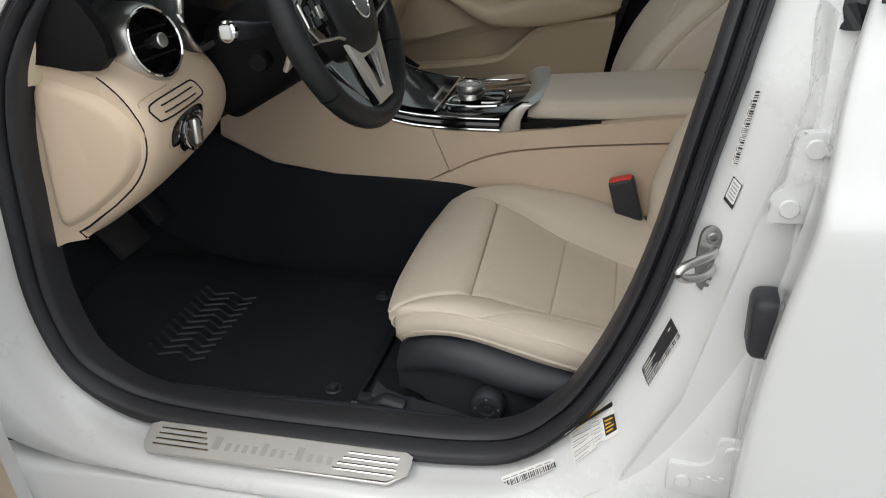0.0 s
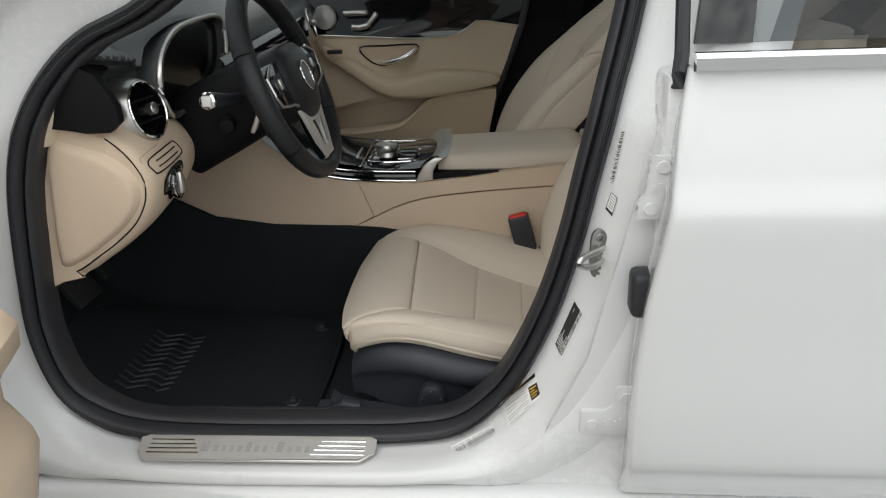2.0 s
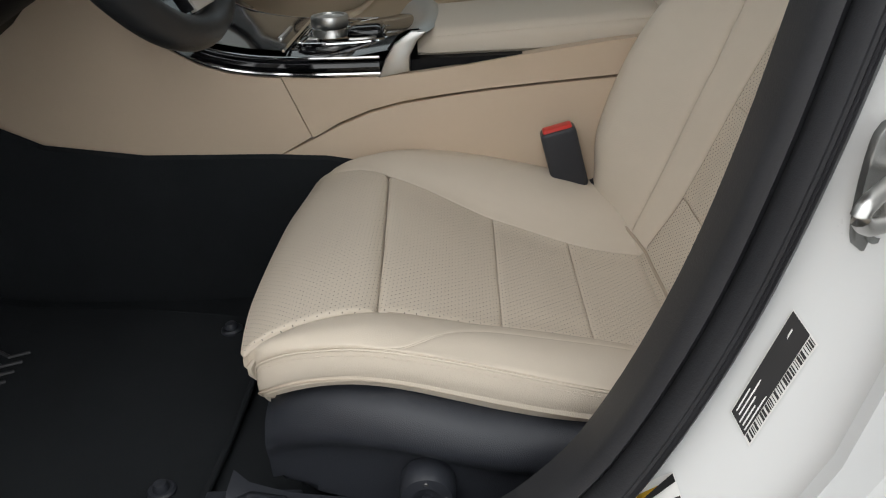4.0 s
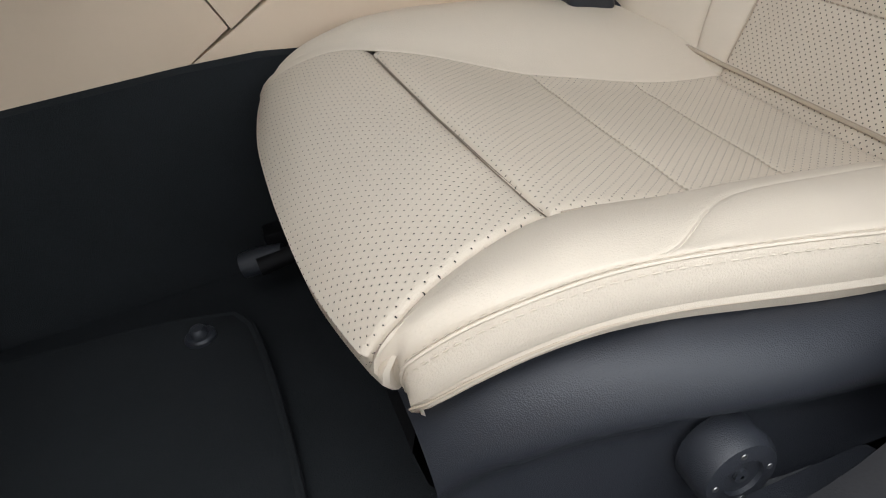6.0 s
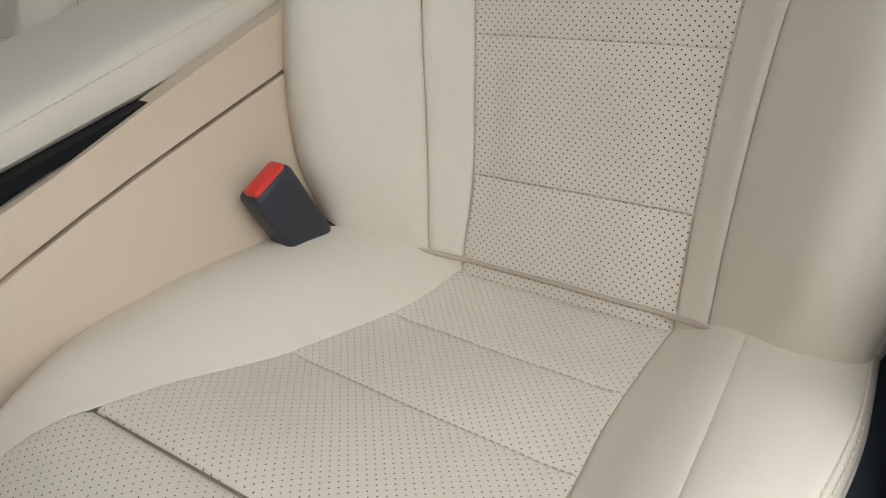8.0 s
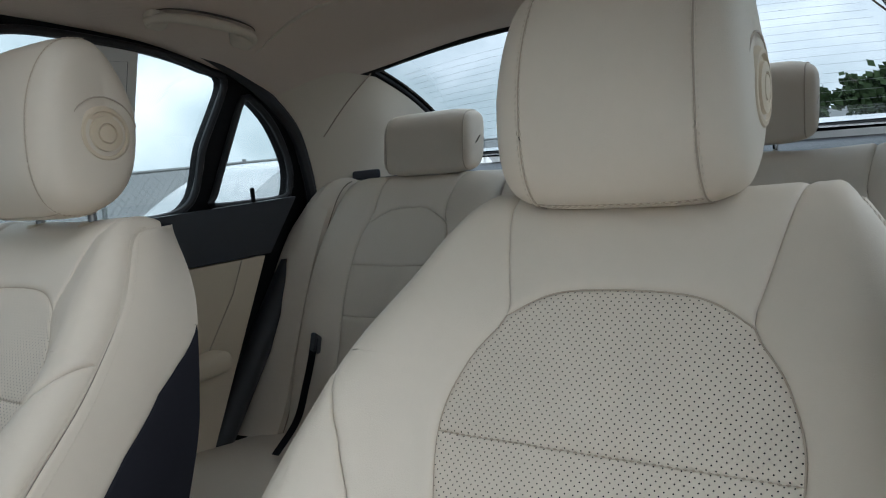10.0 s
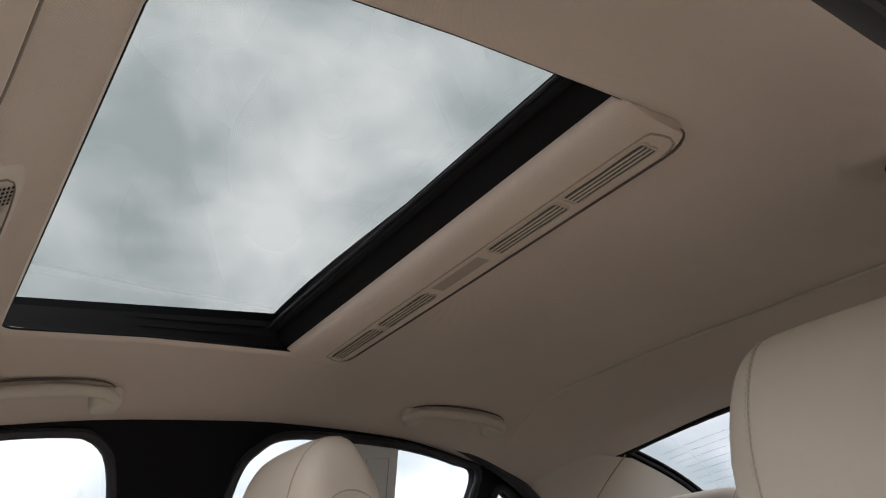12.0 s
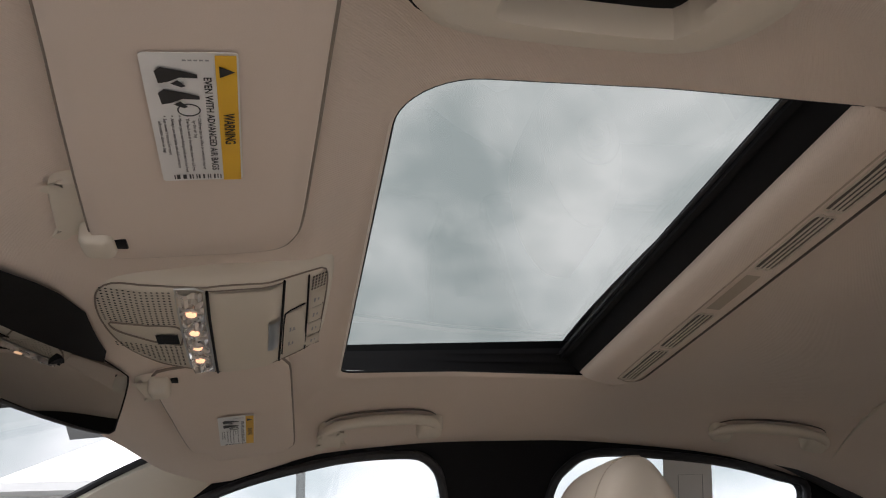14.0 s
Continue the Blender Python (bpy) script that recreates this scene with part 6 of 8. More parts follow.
part("tray_frame", tube([(KX + a, KY + b, 0.6895) for a, b in smooth_line([(-0.035, -0.05), (0.02, -0.058), (0.075, -0.045), (0.09, 0.0), (0.07, 0.045), (0.01, 0.055), (-0.03, 0.05), (-0.035, 0.0)], 48, True)], 0.003, 8, True), M_CHROME, console, "bright frame round the controller")
part("tray_frame", tube([(KX + 0.03 + a, KY + b, 0.6895) for a, b in smooth_line([(0.0, -0.035), (0.03, -0.03), (0.045, 0.0), (0.03, 0.03), (0.0, 0.035)], 24)], 0.003, 8), M_ALU, console)
part("controller", disc((KX, KY, 0.690), (0, 0, 1), [(0.026, 0.0), (0.025, 0.006), (0.0225, 0.010), (0.0255, 0.013), (0.0265, 0.024), (0.0245, 0.0275), (0.021, 0.0275), (0.020, 0.025), (0.0, 0.0245)], 40), M_ALU, console, "knurled satin silver rotary knob")
part("palm_pad", box(KX + 0.025, KX + 0.075, KY - 0.028, KY + 0.028, 0.686, 0.703, 0.008, 3), M_GLOSS, console)
for k in range(5):
    part("console_button", box(KX - 0.03 + 0.0, KX - 0.015, KY - 0.045 + 0.019 * k, KY - 0.031 + 0.019 * k, 0.684, 0.6915, 0.0015), M_ALU if k % 2 else M_BLACK, console)
part("bin_lid", grid(fresh(), [[(x, y, z) for x, z in ((-0.14, 0.719), (-0.11, 0.7045), (-0.06, 0.6945), (-0.016, 0.6895))] for y in (-0.11, -0.05, 0.05, 0.11)]), M_GLOSS, console)
part("bin_line", tube([(-0.013, y, 0.6905) for y in np.linspace(-0.118, 0.118, 5)], 0.0022, 6), M_CHROME, console)
part("bin_grip", box(-0.035, -0.029, -0.05, 0.03, 0.688, 0.6945, 0.002), M_ALU, console)
# bracket in front of the arm rest
for sgn in (-1, 1):
    part("bracket", plate([(0.109, 0.653), (0.150, 0.660), (0.152, 0.68), (0.162, 0.698), (0.176, 0.710), (0.155, 0.710), (0.132, 0.695), (0.119, 0.676)], lambda a, b, d, s=sgn: (a, s * (0.1325 + d - 0.05 * max(0, b - 0.70)), b), 0.010, 0.003), M_ALU, console, "satin silver bracket")
part("bracket_top", grid(fresh(), [[(x + 0.028 * (1 - (y / 0.115) ** 2) * 0.6, y, z) for x, z in ((0.124, 0.688), (0.138, 0.703), (0.152, 0.711), (0.166, 0.712), (0.176, 0.706))] for y in np.linspace(-0.122, 0.122, 13)]), M_ALU, console, "curved silver cross piece")
arm = new("arm_rest")
arm.parent = console
arm.location = -console.location
arm["label"] = "padded tan arm rest lid"


def pad_rows(x0, x1, half, z0, top, round_=0.02, n=16):
    rows = []
    for i in range(n + 1):
        k = i / n
        x = lerp(x0, x1, k)
        e = min(1.0, min(k, 1 - k) * (x1 - x0) / 0.012)
        e = math.sqrt(max(0.0, 1 - (1 - e) ** 2))
        t = top(x) - 0.012 * (1 - e)
        h = half - 0.004 * (1 - e)
        row = [(x, -h + 0.004, z0), (x, -h, z0 + 0.004)]
        for a in np.linspace(math.pi, math.pi / 2, 6):
            row.append((x, -h + round_ + round_ * math.cos(a), t - round_ + round_ * math.sin(a)))
        row += [(x, y, t + 0.004 * (1 - (y / h) ** 2)) for y in np.linspace(-h + round_ + 0.01, h - round_ - 0.01, 7)]
        for a in np.linspace(math.pi / 2, 0, 6):
            row.append((x, h - round_ + round_ * math.cos(a), t - round_ + round_ * math.sin(a)))
        row += [(x, h, z0 + 0.004), (x, h - 0.004, z0)]
        rows.append(row)
    return rows


part("lid", grid(fresh(), pad_rows(0.160, 0.4865, 0.105, 0.6725, lambda x: 0.705 + 0.013 * max(0.0, x - 0.166) / 0.32), cap=True), M_LEATHER, arm, "padded tan lid")
part("hinge_block", grid(fresh(), pad_rows(0.4895, 0.538, 0.104, 0.672, lambda x: 0.717 - 0.012 * (x - 0.489) / 0.05), cap=True), M_LEATHER, arm)
for sgn in (-1, 1):
    tagged(part("stitching", stitches([(x, sgn * 0.1035, 0.696 + 0.013 * (x - 0.166) / 0.32) for x in np.linspace(0.18, 0.475, 20)]), M_THREAD, arm), kind="stuff")
    part("lid_gap", box(0.163, 0.54, sgn * 0.112 - 0.010, sgn * 0.112 + 0.004, 0.664, 0.6735, 0), M_BLACK2, arm)
part("core", box(-0.1, 0.56, -0.115, 0.115, 0.35, 0.672, 0.004), M_BLACK2, console)
part("rear_end", box(0.545, 0.575, -0.115, 0.115, 0.35, 0.655, 0.012), M_TAN2, console)

# ---- belts ----
def buckle(x, y, z, lean):
    ob = thing("belt_buckle", "black seat belt buckle with a red button", "belt buckle", "belt buckles", at=(x, y, z - 0.05))
    m = pose(x, y, z, 0, lean, 0)
    part("case", box(-0.023, 0.023, -0.014, 0.014, -0.085, 0.0, 0.006, 3, m=m), M_BLACK, ob)
    part("button", box(-0.019, 0.019, -0.011, 0.006, -0.012, 0.004, 0.003, m=m), M_RED, ob, "red release button")
    part("stalk", box(-0.014, 0.014, -0.006, 0.006, -0.17, -0.07, 0.003, m=m), M_BLACK2, ob)


buckle(0.336, -0.168, 0.588, -14)
buckle(0.30, 0.165, 0.585, 18)
anchor = thing("seat_hinge_cover", "black plastic hinge cover between cushion and back", "hinge cover")
part("cover", box(-0.05, 0.06, -0.016, 0.016, -0.03, 0.03, 0.012, 3, m=pose(0.43, -0.165, 0.50, 0, -25, 0)), M_BLACK, anchor)
belt = thing("seat_belt", "black seat belt hanging beside the driver seat", "seat belt", "seat belts")


def webbing(points, width, turn):
    rows = []
    for (x, y, z) in smooth_line(points, 24):
        rows.append([(x - turn[0] * width / 2, y - turn[1] * width / 2, z - turn[2] * width / 2), (x + turn[0] * width / 2, y + turn[1] * width / 2, z + turn[2] * width / 2)])
    bm = grid(fresh(), rows)
    bmesh.ops.solidify(bm, geom=bm.faces[:], thickness=0.0016)
    return bm


part("webbing", webbing([(0.60, -0.602, 1.22), (0.572, -0.606, 1.02), (0.525, -0.610, 0.89), (0.466, -0.613, 0.77), (0.412, -0.636, 0.66), (0.385, -0.664, 0.56), (0.385, -0.676, 0.46), (0.39, -0.678, 0.40)], 0.046, (0.12, 0.99, 0)), M_CLOTH, belt)
part("tongue", tube([(0.470, -0.576, 0.778), (0.467, -0.582, 0.785), (0.463, -0.597, 0.793), (0.460, -0.618, 0.802), (0.458, -0.646, 0.810)], [0.007, 0.0125, 0.0135, 0.0135, 0.012], 14, flat=0.8), M_BLACK, belt)
part("tongue_blade", plate([(-0.008, -0.034), (0.008, -0.034), (0.010, -0.029), (0.010, 0.008), (-0.010, 0.008), (-0.010, -0.029)], on_plane((0.459, -0.596, 0.774), (0.25, 0.97, 0.05), (-0.42, -0.10, 0.90)), 0.0025), M_DARKALU, belt, "dark metal tongue")
belt_p = thing("seat_belt", "black seat belt hanging beside the passenger seat", "seat belt", "seat belts")
part("webbing", webbing([(0.56, 0.60, 1.20), (0.53, 0.615, 1.0), (0.50, 0.625, 0.80), (0.47, 0.63, 0.60), (0.45, 0.63, 0.45)], 0.046, (0.95, -0.3, 0)), M_CLOTH, belt_p)
part("tongue", box(-0.022, 0.022, -0.006, 0.006, -0.035, 0.03, 0.005, m=pose(0.49, 0.60, 0.80, 0, 20, -15)), M_BLACK, belt_p)
part("tongue_blade", box(-0.002, 0.002, -0.012, 0.012, -0.045, 0.0, 0.001, m=pose(0.484, 0.598, 0.765, 0, 20, -20)), M_CHROME, belt_p)

# ---- passenger door ----
pdoor = thing("passenger_door", "beige and black inner panel of the shut passenger door", "car door", at=(0, 0.66, 0.4))
dy = lambda s: (lambda a, b, d=0.0: (a, 0.655 + s - d, b))
LINE = smooth_line([(-0.60, 0.885), (-0.30, 0.884), (-0.10, 0.873), (0.02, 0.866), (0.10, 0.865), (0.165, 0.872), (0.205, 0.893), (0.236, 0.912), (0.30, 0.903), (0.361, 0.893)], 30)
part("upper_panel", plate(LINE + [(0.39, 1.0), (-0.60, 1.0)], lambda a, b, d: (a, 0.652 + 0.03 * max(0, b - 0.9) / 0.1 + d, b), -0.02), M_GLOSS, pdoor, "glossy black upper door panel")
part("bright_line", tube([(a, 0.648, b) for a, b in LINE], 0.0022, 6), M_ALU, pdoor)
MID = [(a, b - 0.002) for a, b in reversed(LINE)]
part("middle_panel", plate(MID + [(-0.60, 0.62), (-0.22, 0.66), (-0.05, 0.70), (0.08, 0.70), (0.292, 0.720)], lambda a, b, d: (a, 0.652 - 0.015 * max(0, 0.87 - b) / 0.15 + d, b), -0.02), M_TAN2, pdoor, "beige middle door panel")
rows = []
for x, zt, zb, w in ((-0.250, 0.846, 0.838, 0.010), (-0.236, 0.853, 0.815, 0.032), (-0.19, 0.828, 0.786, 0.045), (-0.14, 0.800, 0.752, 0.058), (-0.09, 0.768, 0.718, 0.066), (-0.04, 0.745, 0.696, 0.070), (0.02, 0.752, 0.689, 0.070), (0.10, 0.770, 0.691, 0.068), (0.20, 0.768, 0.706, 0.060), (0.28, 0.757, 0.722, 0.050), (0.300, 0.745, 0.733, 0.03)):
    c, h = (zt + zb) / 2, (zt - zb) / 2
    rows.append([(x, 0.648 - w * (0.15 + 0.85 * max(0.0, math.cos(a)) ** 0.5), c + h * math.copysign(abs(math.sin(a)) ** 0.6, math.sin(a))) for a in np.linspace(-math.pi / 2, math.pi / 2, 17)])
fine = []
cols = list(zip(*rows))
rs = [smooth_line(c, 40) for c in cols]
part("arm_rest", grid(fresh(), list(zip(*rs))), M_TAN2, pdoor, "padded beige arm rest")
part("window_switch", box(-0.222, -0.175, 0.584, 0.600, 0.833, 0.846, 0.004, m=None), M_BLACK, pdoor, "black window switch")
HREC = smooth_line([(-0.131, 0.842), (-0.05, 0.846), (0.03, 0.848), (0.052, 0.842), (0.04, 0.822), (0.0, 0.80), (-0.06, 0.788), (-0.10, 0.80)], 40, True)
part("handle_recess", plate(HREC, lambda a, b, d: (a, 0.6455 + d, b), -0.002), M_TAN, pdoor)
part("recess_rim", tube([(a, 0.6445, b) for a, b in HREC], 0.0028, 8, True), M_GLOSS, pdoor)
part("door_handle", tube([(-0.078, 0.640, 0.795), (-0.045, 0.632, 0.797), (-0.005, 0.628, 0.806), (0.025, 0.630, 0.820), (0.046, 0.640, 0.838)], [0.004, 0.0075, 0.009, 0.010, 0.007], 12), M_CHROME, pdoor, "chromed door handle")
part("speaker", disc((-0.232, 0.648, 0.935), (0, -1, 0.05), [(0.036, -0.01), (0.036, 0.004), (0.033, 0.007), (0.030, 0.0065), (0.0, 0.010)], 40), M_ALU, pdoor, "round silver tweeter grille")
part("seat_switch", box(-0.175, -0.098, 0.634, 0.652, 0.937, 0.953, 0.006, 3), M_ALU, pdoor, "silver seat switch")
part("seat_switch", tube([(-0.148, 0.641, 0.905), (-0.125, 0.638, 0.903), (-0.10, 0.638, 0.908)], 0.009, 10), M_ALU, pdoor)
part("seat_switch", tube([(-0.10, 0.638, 0.908), (-0.085, 0.638, 0.925), (-0.070, 0.640, 0.943)], 0.008, 10), M_ALU, pdoor)
part("pocket_back", plate([(-0.60, 0.50), (-0.60, 0.79), (0.29, 0.79), (0.255, 0.60), (0.215, 0.48)], lambda a, b, d: (a, 0.664 + d, b), -0.01), M_TAN2, pdoor)
part("pocket_crease", tube([(a, 0.6405, b) for a, b in ((-0.5, 0.625), (-0.215, 0.645), (0.004, 0.683), (0.078, 0.692))], 0.0012, 6), M_PIPING, pdoor)
rows = []
for x, zt, zb in ((-0.55, 0.575, 0.30), (-0.22, 0.590, 0.30), (-0.12, 0.597, 0.30), (-0.02, 0.612, 0.30), (0.03, 0.648, 0.30), (0.075, 0.684, 0.30), (0.13, 0.700, 0.30), (0.20, 0.708, 0.30), (0.288, 0.716, 0.30)):
    rows.append([(x, 0.650, zt - 0.002), (x, 0.628, zt), (x, 0.614, zt - 0.004), (x, 0.609, zt - 0.014), (x, 0.615, zt - 0.026), (x - 0.02, 0.622, lerp(zt, zb, 0.3)), (min(x, 0.245), 0.630, lerp(zt, zb, 0.6)), (min(x, 0.17), 0.640, zb)])
cols = [smooth_line(c, 36) for c in zip(*rows)]
part("lower_panel", grid(fresh(), list(zip(*cols))), M_TAN2, pdoor, "beige lower panel with a pocket rim")
part("rear_edge", tube([(0.385, 0.655, 0.985), (0.366, 0.652, 0.893), (0.300, 0.650, 0.716), (0.250, 0.650, 0.568), (0.20, 0.65, 0.42)], 0.010, 8), M_RUBBER, pdoor)

# ---- open driver door ----
ddoor = thing("driver_door", "tan inner panel of the driver door, standing wide open", "car door", at=(-0.5, -0.82, 0.4))
DM = pose(-0.460, -0.842, 0.0, 0, 0, -77)
dd = lambda u, z, out: DM @ Vector((u, out, z))
rows = []
for u in np.linspace(0.03, 1.05, 22):
    hump = 0.5 - 0.5 * math.cos(min(1.0, max(0.0, (u - 0.03) / 0.16)) * math.pi)
    rows.append([dd(u, z, 0.02 + o * hump) for z, o in ((0.33, 0.02), (0.38, 0.060), (0.46, 0.085), (0.52, 0.105), (0.60, 0.125), (0.62, 0.122), (0.64, 0.105), (0.66, 0.098), (0.69, 0.10), (0.715, 0.115), (0.735, 0.135), (0.765, 0.140), (0.785, 0.125), (0.80, 0.075), (0.86, 0.055), (0.93, 0.045), (0.97, 0.02))])
part("inner_panel", grid(fresh(), rows), M_TAN, ddoor, "tan inner panel with arm rest and pocket")
part("outer_skin", plate([(0.0, 0.34), (1.08, 0.34), (1.10, 0.95), (1.08, 1.0), (0.0, 1.0)], lambda a, b, d: dd(a, b, -0.06 + d), 0.02, 0.004), M_PAINT, ddoor, "white outer door skin")
part("frame_edge", plate([(0.0, 0.34), (1.08, 0.34), (1.08, 1.0), (0.0, 1.0)], lambda a, b, d: dd(a, b, 0.02 + d), 0.07, 0.006), M_PAINT_IN, ddoor)
part("window_rubber", box(0, 1.06, -0.03, 0.015, 0.99, 1.01, 0.004, m=DM), M_RUBBER, ddoor)
part("pocket_lining", plate(rounded(0.5, 0.035, 0.01, cx=0.42, cy=0.63), lambda a, b, d: dd(a, b, 0.10 + d), 0.004), M_BLACK2, ddoor)
# ---- roof ----


def skew(x, y):
    return x + min(0.047, 0.013 + 0.08 * (x - 0.2)) * (y + 0.335) / 0.67


def wide(x, y):
    """The roof opening widens towards the rear on the passenger's side."""
    return y if y < 0 else y * lerp(0.314, 0.360, (x - 0.28) / 0.46) / 0.335


HOLE = []
for (cx, cy, r, a0) in ((0.316, -0.275, 0.055, 180), (0.279, 0.319, 0.016, 90), (0.662, 0.297, 0.038, 0), (0.665, -0.295, 0.034, 270)):
    n = 10
    start = {180: 270, 90: 180, 0: 90, 270: 360}[a0]
    for i in range(n + 1):
        a = radians(start - 90 * i / n)
        HOLE.append((cx + r * math.cos(a), cy + r * math.sin(a)))
HOLE = [(skew(x, y), wide(skew(x, y), y)) for x, y in HOLE]
dense = []
for i, p in enumerate(HOLE):
    q = HOLE[(i + 1) % len(HOLE)]
    m = max(1, round(math.dist(p, q) / 0.018))
    dense += [(lerp(p[0], q[0], k / m), lerp(p[1], q[1], k / m)) for k in range(m)]
HOLE = dense
RIGHT_EDGE = [(-0.050, 0.0, 1.300), (-0.040, 0.28, 1.300), (-0.012, 0.47, 1.304), (0.030, 0.570, 1.290), (0.086, 0.628, 1.278), (0.18, 0.632, 1.304), (0.271, 0.630, 1.323), (0.45, 0.626, 1.337), (0.62, 0.626, 1.339), (0.78, 0.626, 1.334), (1.02, 0.632, 1.307), (1.16, 0.640, 1.274), (1.26, 0.646, 1.243), (1.36, 0.640, 1.208), (1.46, 0.580, 1.232), (1.530, 0.495, 1.254), (1.550, 0.25, 1.292), (1.558, 0.0, 1.302)]
LEFT_EDGE = [(x, -y, z) for x, y, z in reversed(RIGHT_EDGE)][1:-1]
# over the front door the lining stops at the black door seal, further in and lower
LEFT_EDGE = [(x, lerp(y, -0.512, k), lerp(z, 1.303, k)) for x, y, z in LEFT_EDGE for k in [float(np.interp(x, [0.10, 0.30, 1.05, 1.26], [0, 1, 1, 0]))]]
LEFT_EDGE = [(x, y, z + (0.022 * math.exp(-((y + 0.47) / 0.13) ** 2) if x > 1.42 else 0.0)) for x, y, z in LEFT_EDGE]
EDGE3 = smooth_line(RIGHT_EDGE + LEFT_EDGE, 400, closed=True)
HC = (0.52, 0.0)


def edge_toward(x, y):
    """The rim of the head lining that lies the same way from its middle as (x, y)."""
    a = math.atan2((y - HC[1]) * 1.3, x - HC[0])
    return min(EDGE3, key=lambda e: abs((math.atan2((e[1] - HC[1]) * 1.3, e[0] - HC[0]) - a + math.pi) % math.tau - math.pi))


def roof_mid(x):
    return float(np.interp(x, [-0.05, 0.06, 0.16, 0.215, 0.255, 0.45, 0.75, 1.0, 1.19, 1.225, 1.40, 1.56], [1.300, 1.316, 1.3320, 1.344, 1.364, 1.374, 1.376, 1.371, 1.364, 1.351, 1.312, 1.303]))


def roof_z(x, y):
    return roof_mid(x) - 0.85 * max(0.0, abs(y) - 0.34) ** 2


def fold_x(y):
    return 1.196 - 0.13 * max(0.0, -y) ** 2


def fold(x, y):
    """The lining steps down along a bent fold line in front of the rear window."""
    xf = fold_x(y)
    k = min(1.0, max(0.0, (x - xf) / 0.022))
    return -0.010 * k * k * (3 - 2 * k) + 0.12 * max(0.0, min(0.18, x - xf))


rows = [[(HC[0] + (x - HC[0]) * 1.05, y * 1.05, roof_z(x, y) + 0.010) for x, y in HOLE], [(x, y, roof_z(x, y) + 0.005) for x, y in HOLE]]
mids = [(x + 0.006 * math.copysign(1, x - HC[0]) * 0.6, y + 0.006 * math.copysign(1, y)) for x, y in HOLE]
rows.append([(x, y, roof_z(x, y)) for x, y in mids])
N = 64
for i in range(1, N + 1):
    k = i / N
    row = []
    for x, y in mids:
        ex, ey, ez = edge_toward(x, y)
        px, py = lerp(x, ex, k), lerp(y, ey, k)
        free = roof_z(px, py)
        w = max(0.0, (k - 0.35) / 0.65) ** (1.6 if px > 0.30 else lerp(3.2, 1.6, max(0.0, px) / 0.30))
        row.append((px, py, lerp(free, ez, w) - fold(px, py) * (1 - k ** 6)))
    rows.append(row)
headliner = single("ceiling", grid(fresh(), rows, close_v=True), M_ROOF, "beige knitted cloth head lining with a roof opening", "ceiling", kind="structure", sharp=50)
LINING = BVHTree.FromPolygons([v.co.copy() for v in headliner.data.vertices], [tuple(p.vertices) for p in headliner.data.polygons])


def lining_z(x, y):
    hit = LINING.ray_cast(Vector((x, y, 1.1)), Vector((0, 0, 1)))[0]
    return hit.z if hit else 1.33


# raised edge of the lining along the fold in front of the rear window
edge = []
for y in np.linspace(-0.52, 0.52, 53):
    x = fold_x(y) + 0.002
    edge.append((x, y, lining_z(x, y) - 0.0016))
single("trim", tube(edge, [0.0034 * min(1.0, 4 * (1 - abs(y) / 0.54)) for y in np.linspace(-0.52, 0.52, 53)], 8), M_TRIM, "thin beige edge across the head lining", "trim", kind="structure")

# black door seal under the roof edge on the driver's side
rail = thing("roof_seal", "black rubber seal and trim under the roof edge", "roof seal", at=(0.8, -0.53, 1.3))
rail_line = [(x, y, z) for x, y, z in LEFT_EDGE if 0.28 < x < 1.3][::-1]
rail_line = smooth_line(rail_line, 40)
part("strip", grid(fresh(), [[(x, y + 0.006, z + 0.004), (x, y - 0.002, z - 0.006), (x, y - 0.014, z - 0.010), (x, y - 0.026, z - 0.006), (x, y - 0.032, z - 0.012), (x, y - 0.046, z - 0.020), (x, y - 0.062, z - 0.022), (x, y - 0.085, z - 0.030), (x, y - 0.10, z - 0.02), (x, y - 0.12, z + 0.03)] for x, y, z in rail_line]), M_RUBBER, rail)
part("bead", tube([(x, y - 0.020, z - 0.006) for x, y, z in rail_line], 0.007, 8), M_RUBBER, rail)

single("trim", tube([(x, y, roof_z(x, y) + 0.0062) for x, y in HOLE], 0.0016, 6, True), M_BLACK2, "black gap round the roof opening", "trim", kind="structure")

# sliding roof
roof = thing("sunroof", "tinted glass sunroof, shut, in a black frame", "sunroof", at=(0.45, 0, 1.4))
g = part("glass", grid(fresh(), [[(skew(x, y), y, 1.424 - 0.014 * (y / 0.4) ** 2) for y in np.linspace(-0.42, 0.42, 9)] for x in np.linspace(0.20, 0.64, 9)]), M_SUNGLASS, roof, "dark tinted glass")
g.visible_shadow = False
WIDE_Y = np.linspace(-0.36, 0.385, 14)
part("rear_bar", grid(fresh(), [[(skew(x, y), y, z) for x, z in ((0.5745, 1.414), (0.575, 1.402), (0.579, 1.400), (0.5835, 1.4045), (0.586, 1.4035), (0.5895, 1.398), (0.597, 1.392), (0.606, 1.386), (0.618, 1.384), (0.63, 1.40))] for y in WIDE_Y]), M_BLACK2, roof, "black rear frame bar", 25)
part("brush_strip", tube([(skew(0.574, y), y, 1.408) for y in np.linspace(-0.35, 0.33, 12)], 0.003, 8, flat=0.5), M_RUBBER, roof)
bm = fresh()
for k in range(190):
    y = -0.345 + k * 0.0036
    v = [bm.verts.new((skew(x, y), y + d, 1.4065)) for x, d in ((0.574, -0.0009), (0.574, 0.0009), (0.5675, 0.0))]
    bm.faces.new(v)
tagged(part("brush", bm, M_RUBBER, roof), kind="stuff")


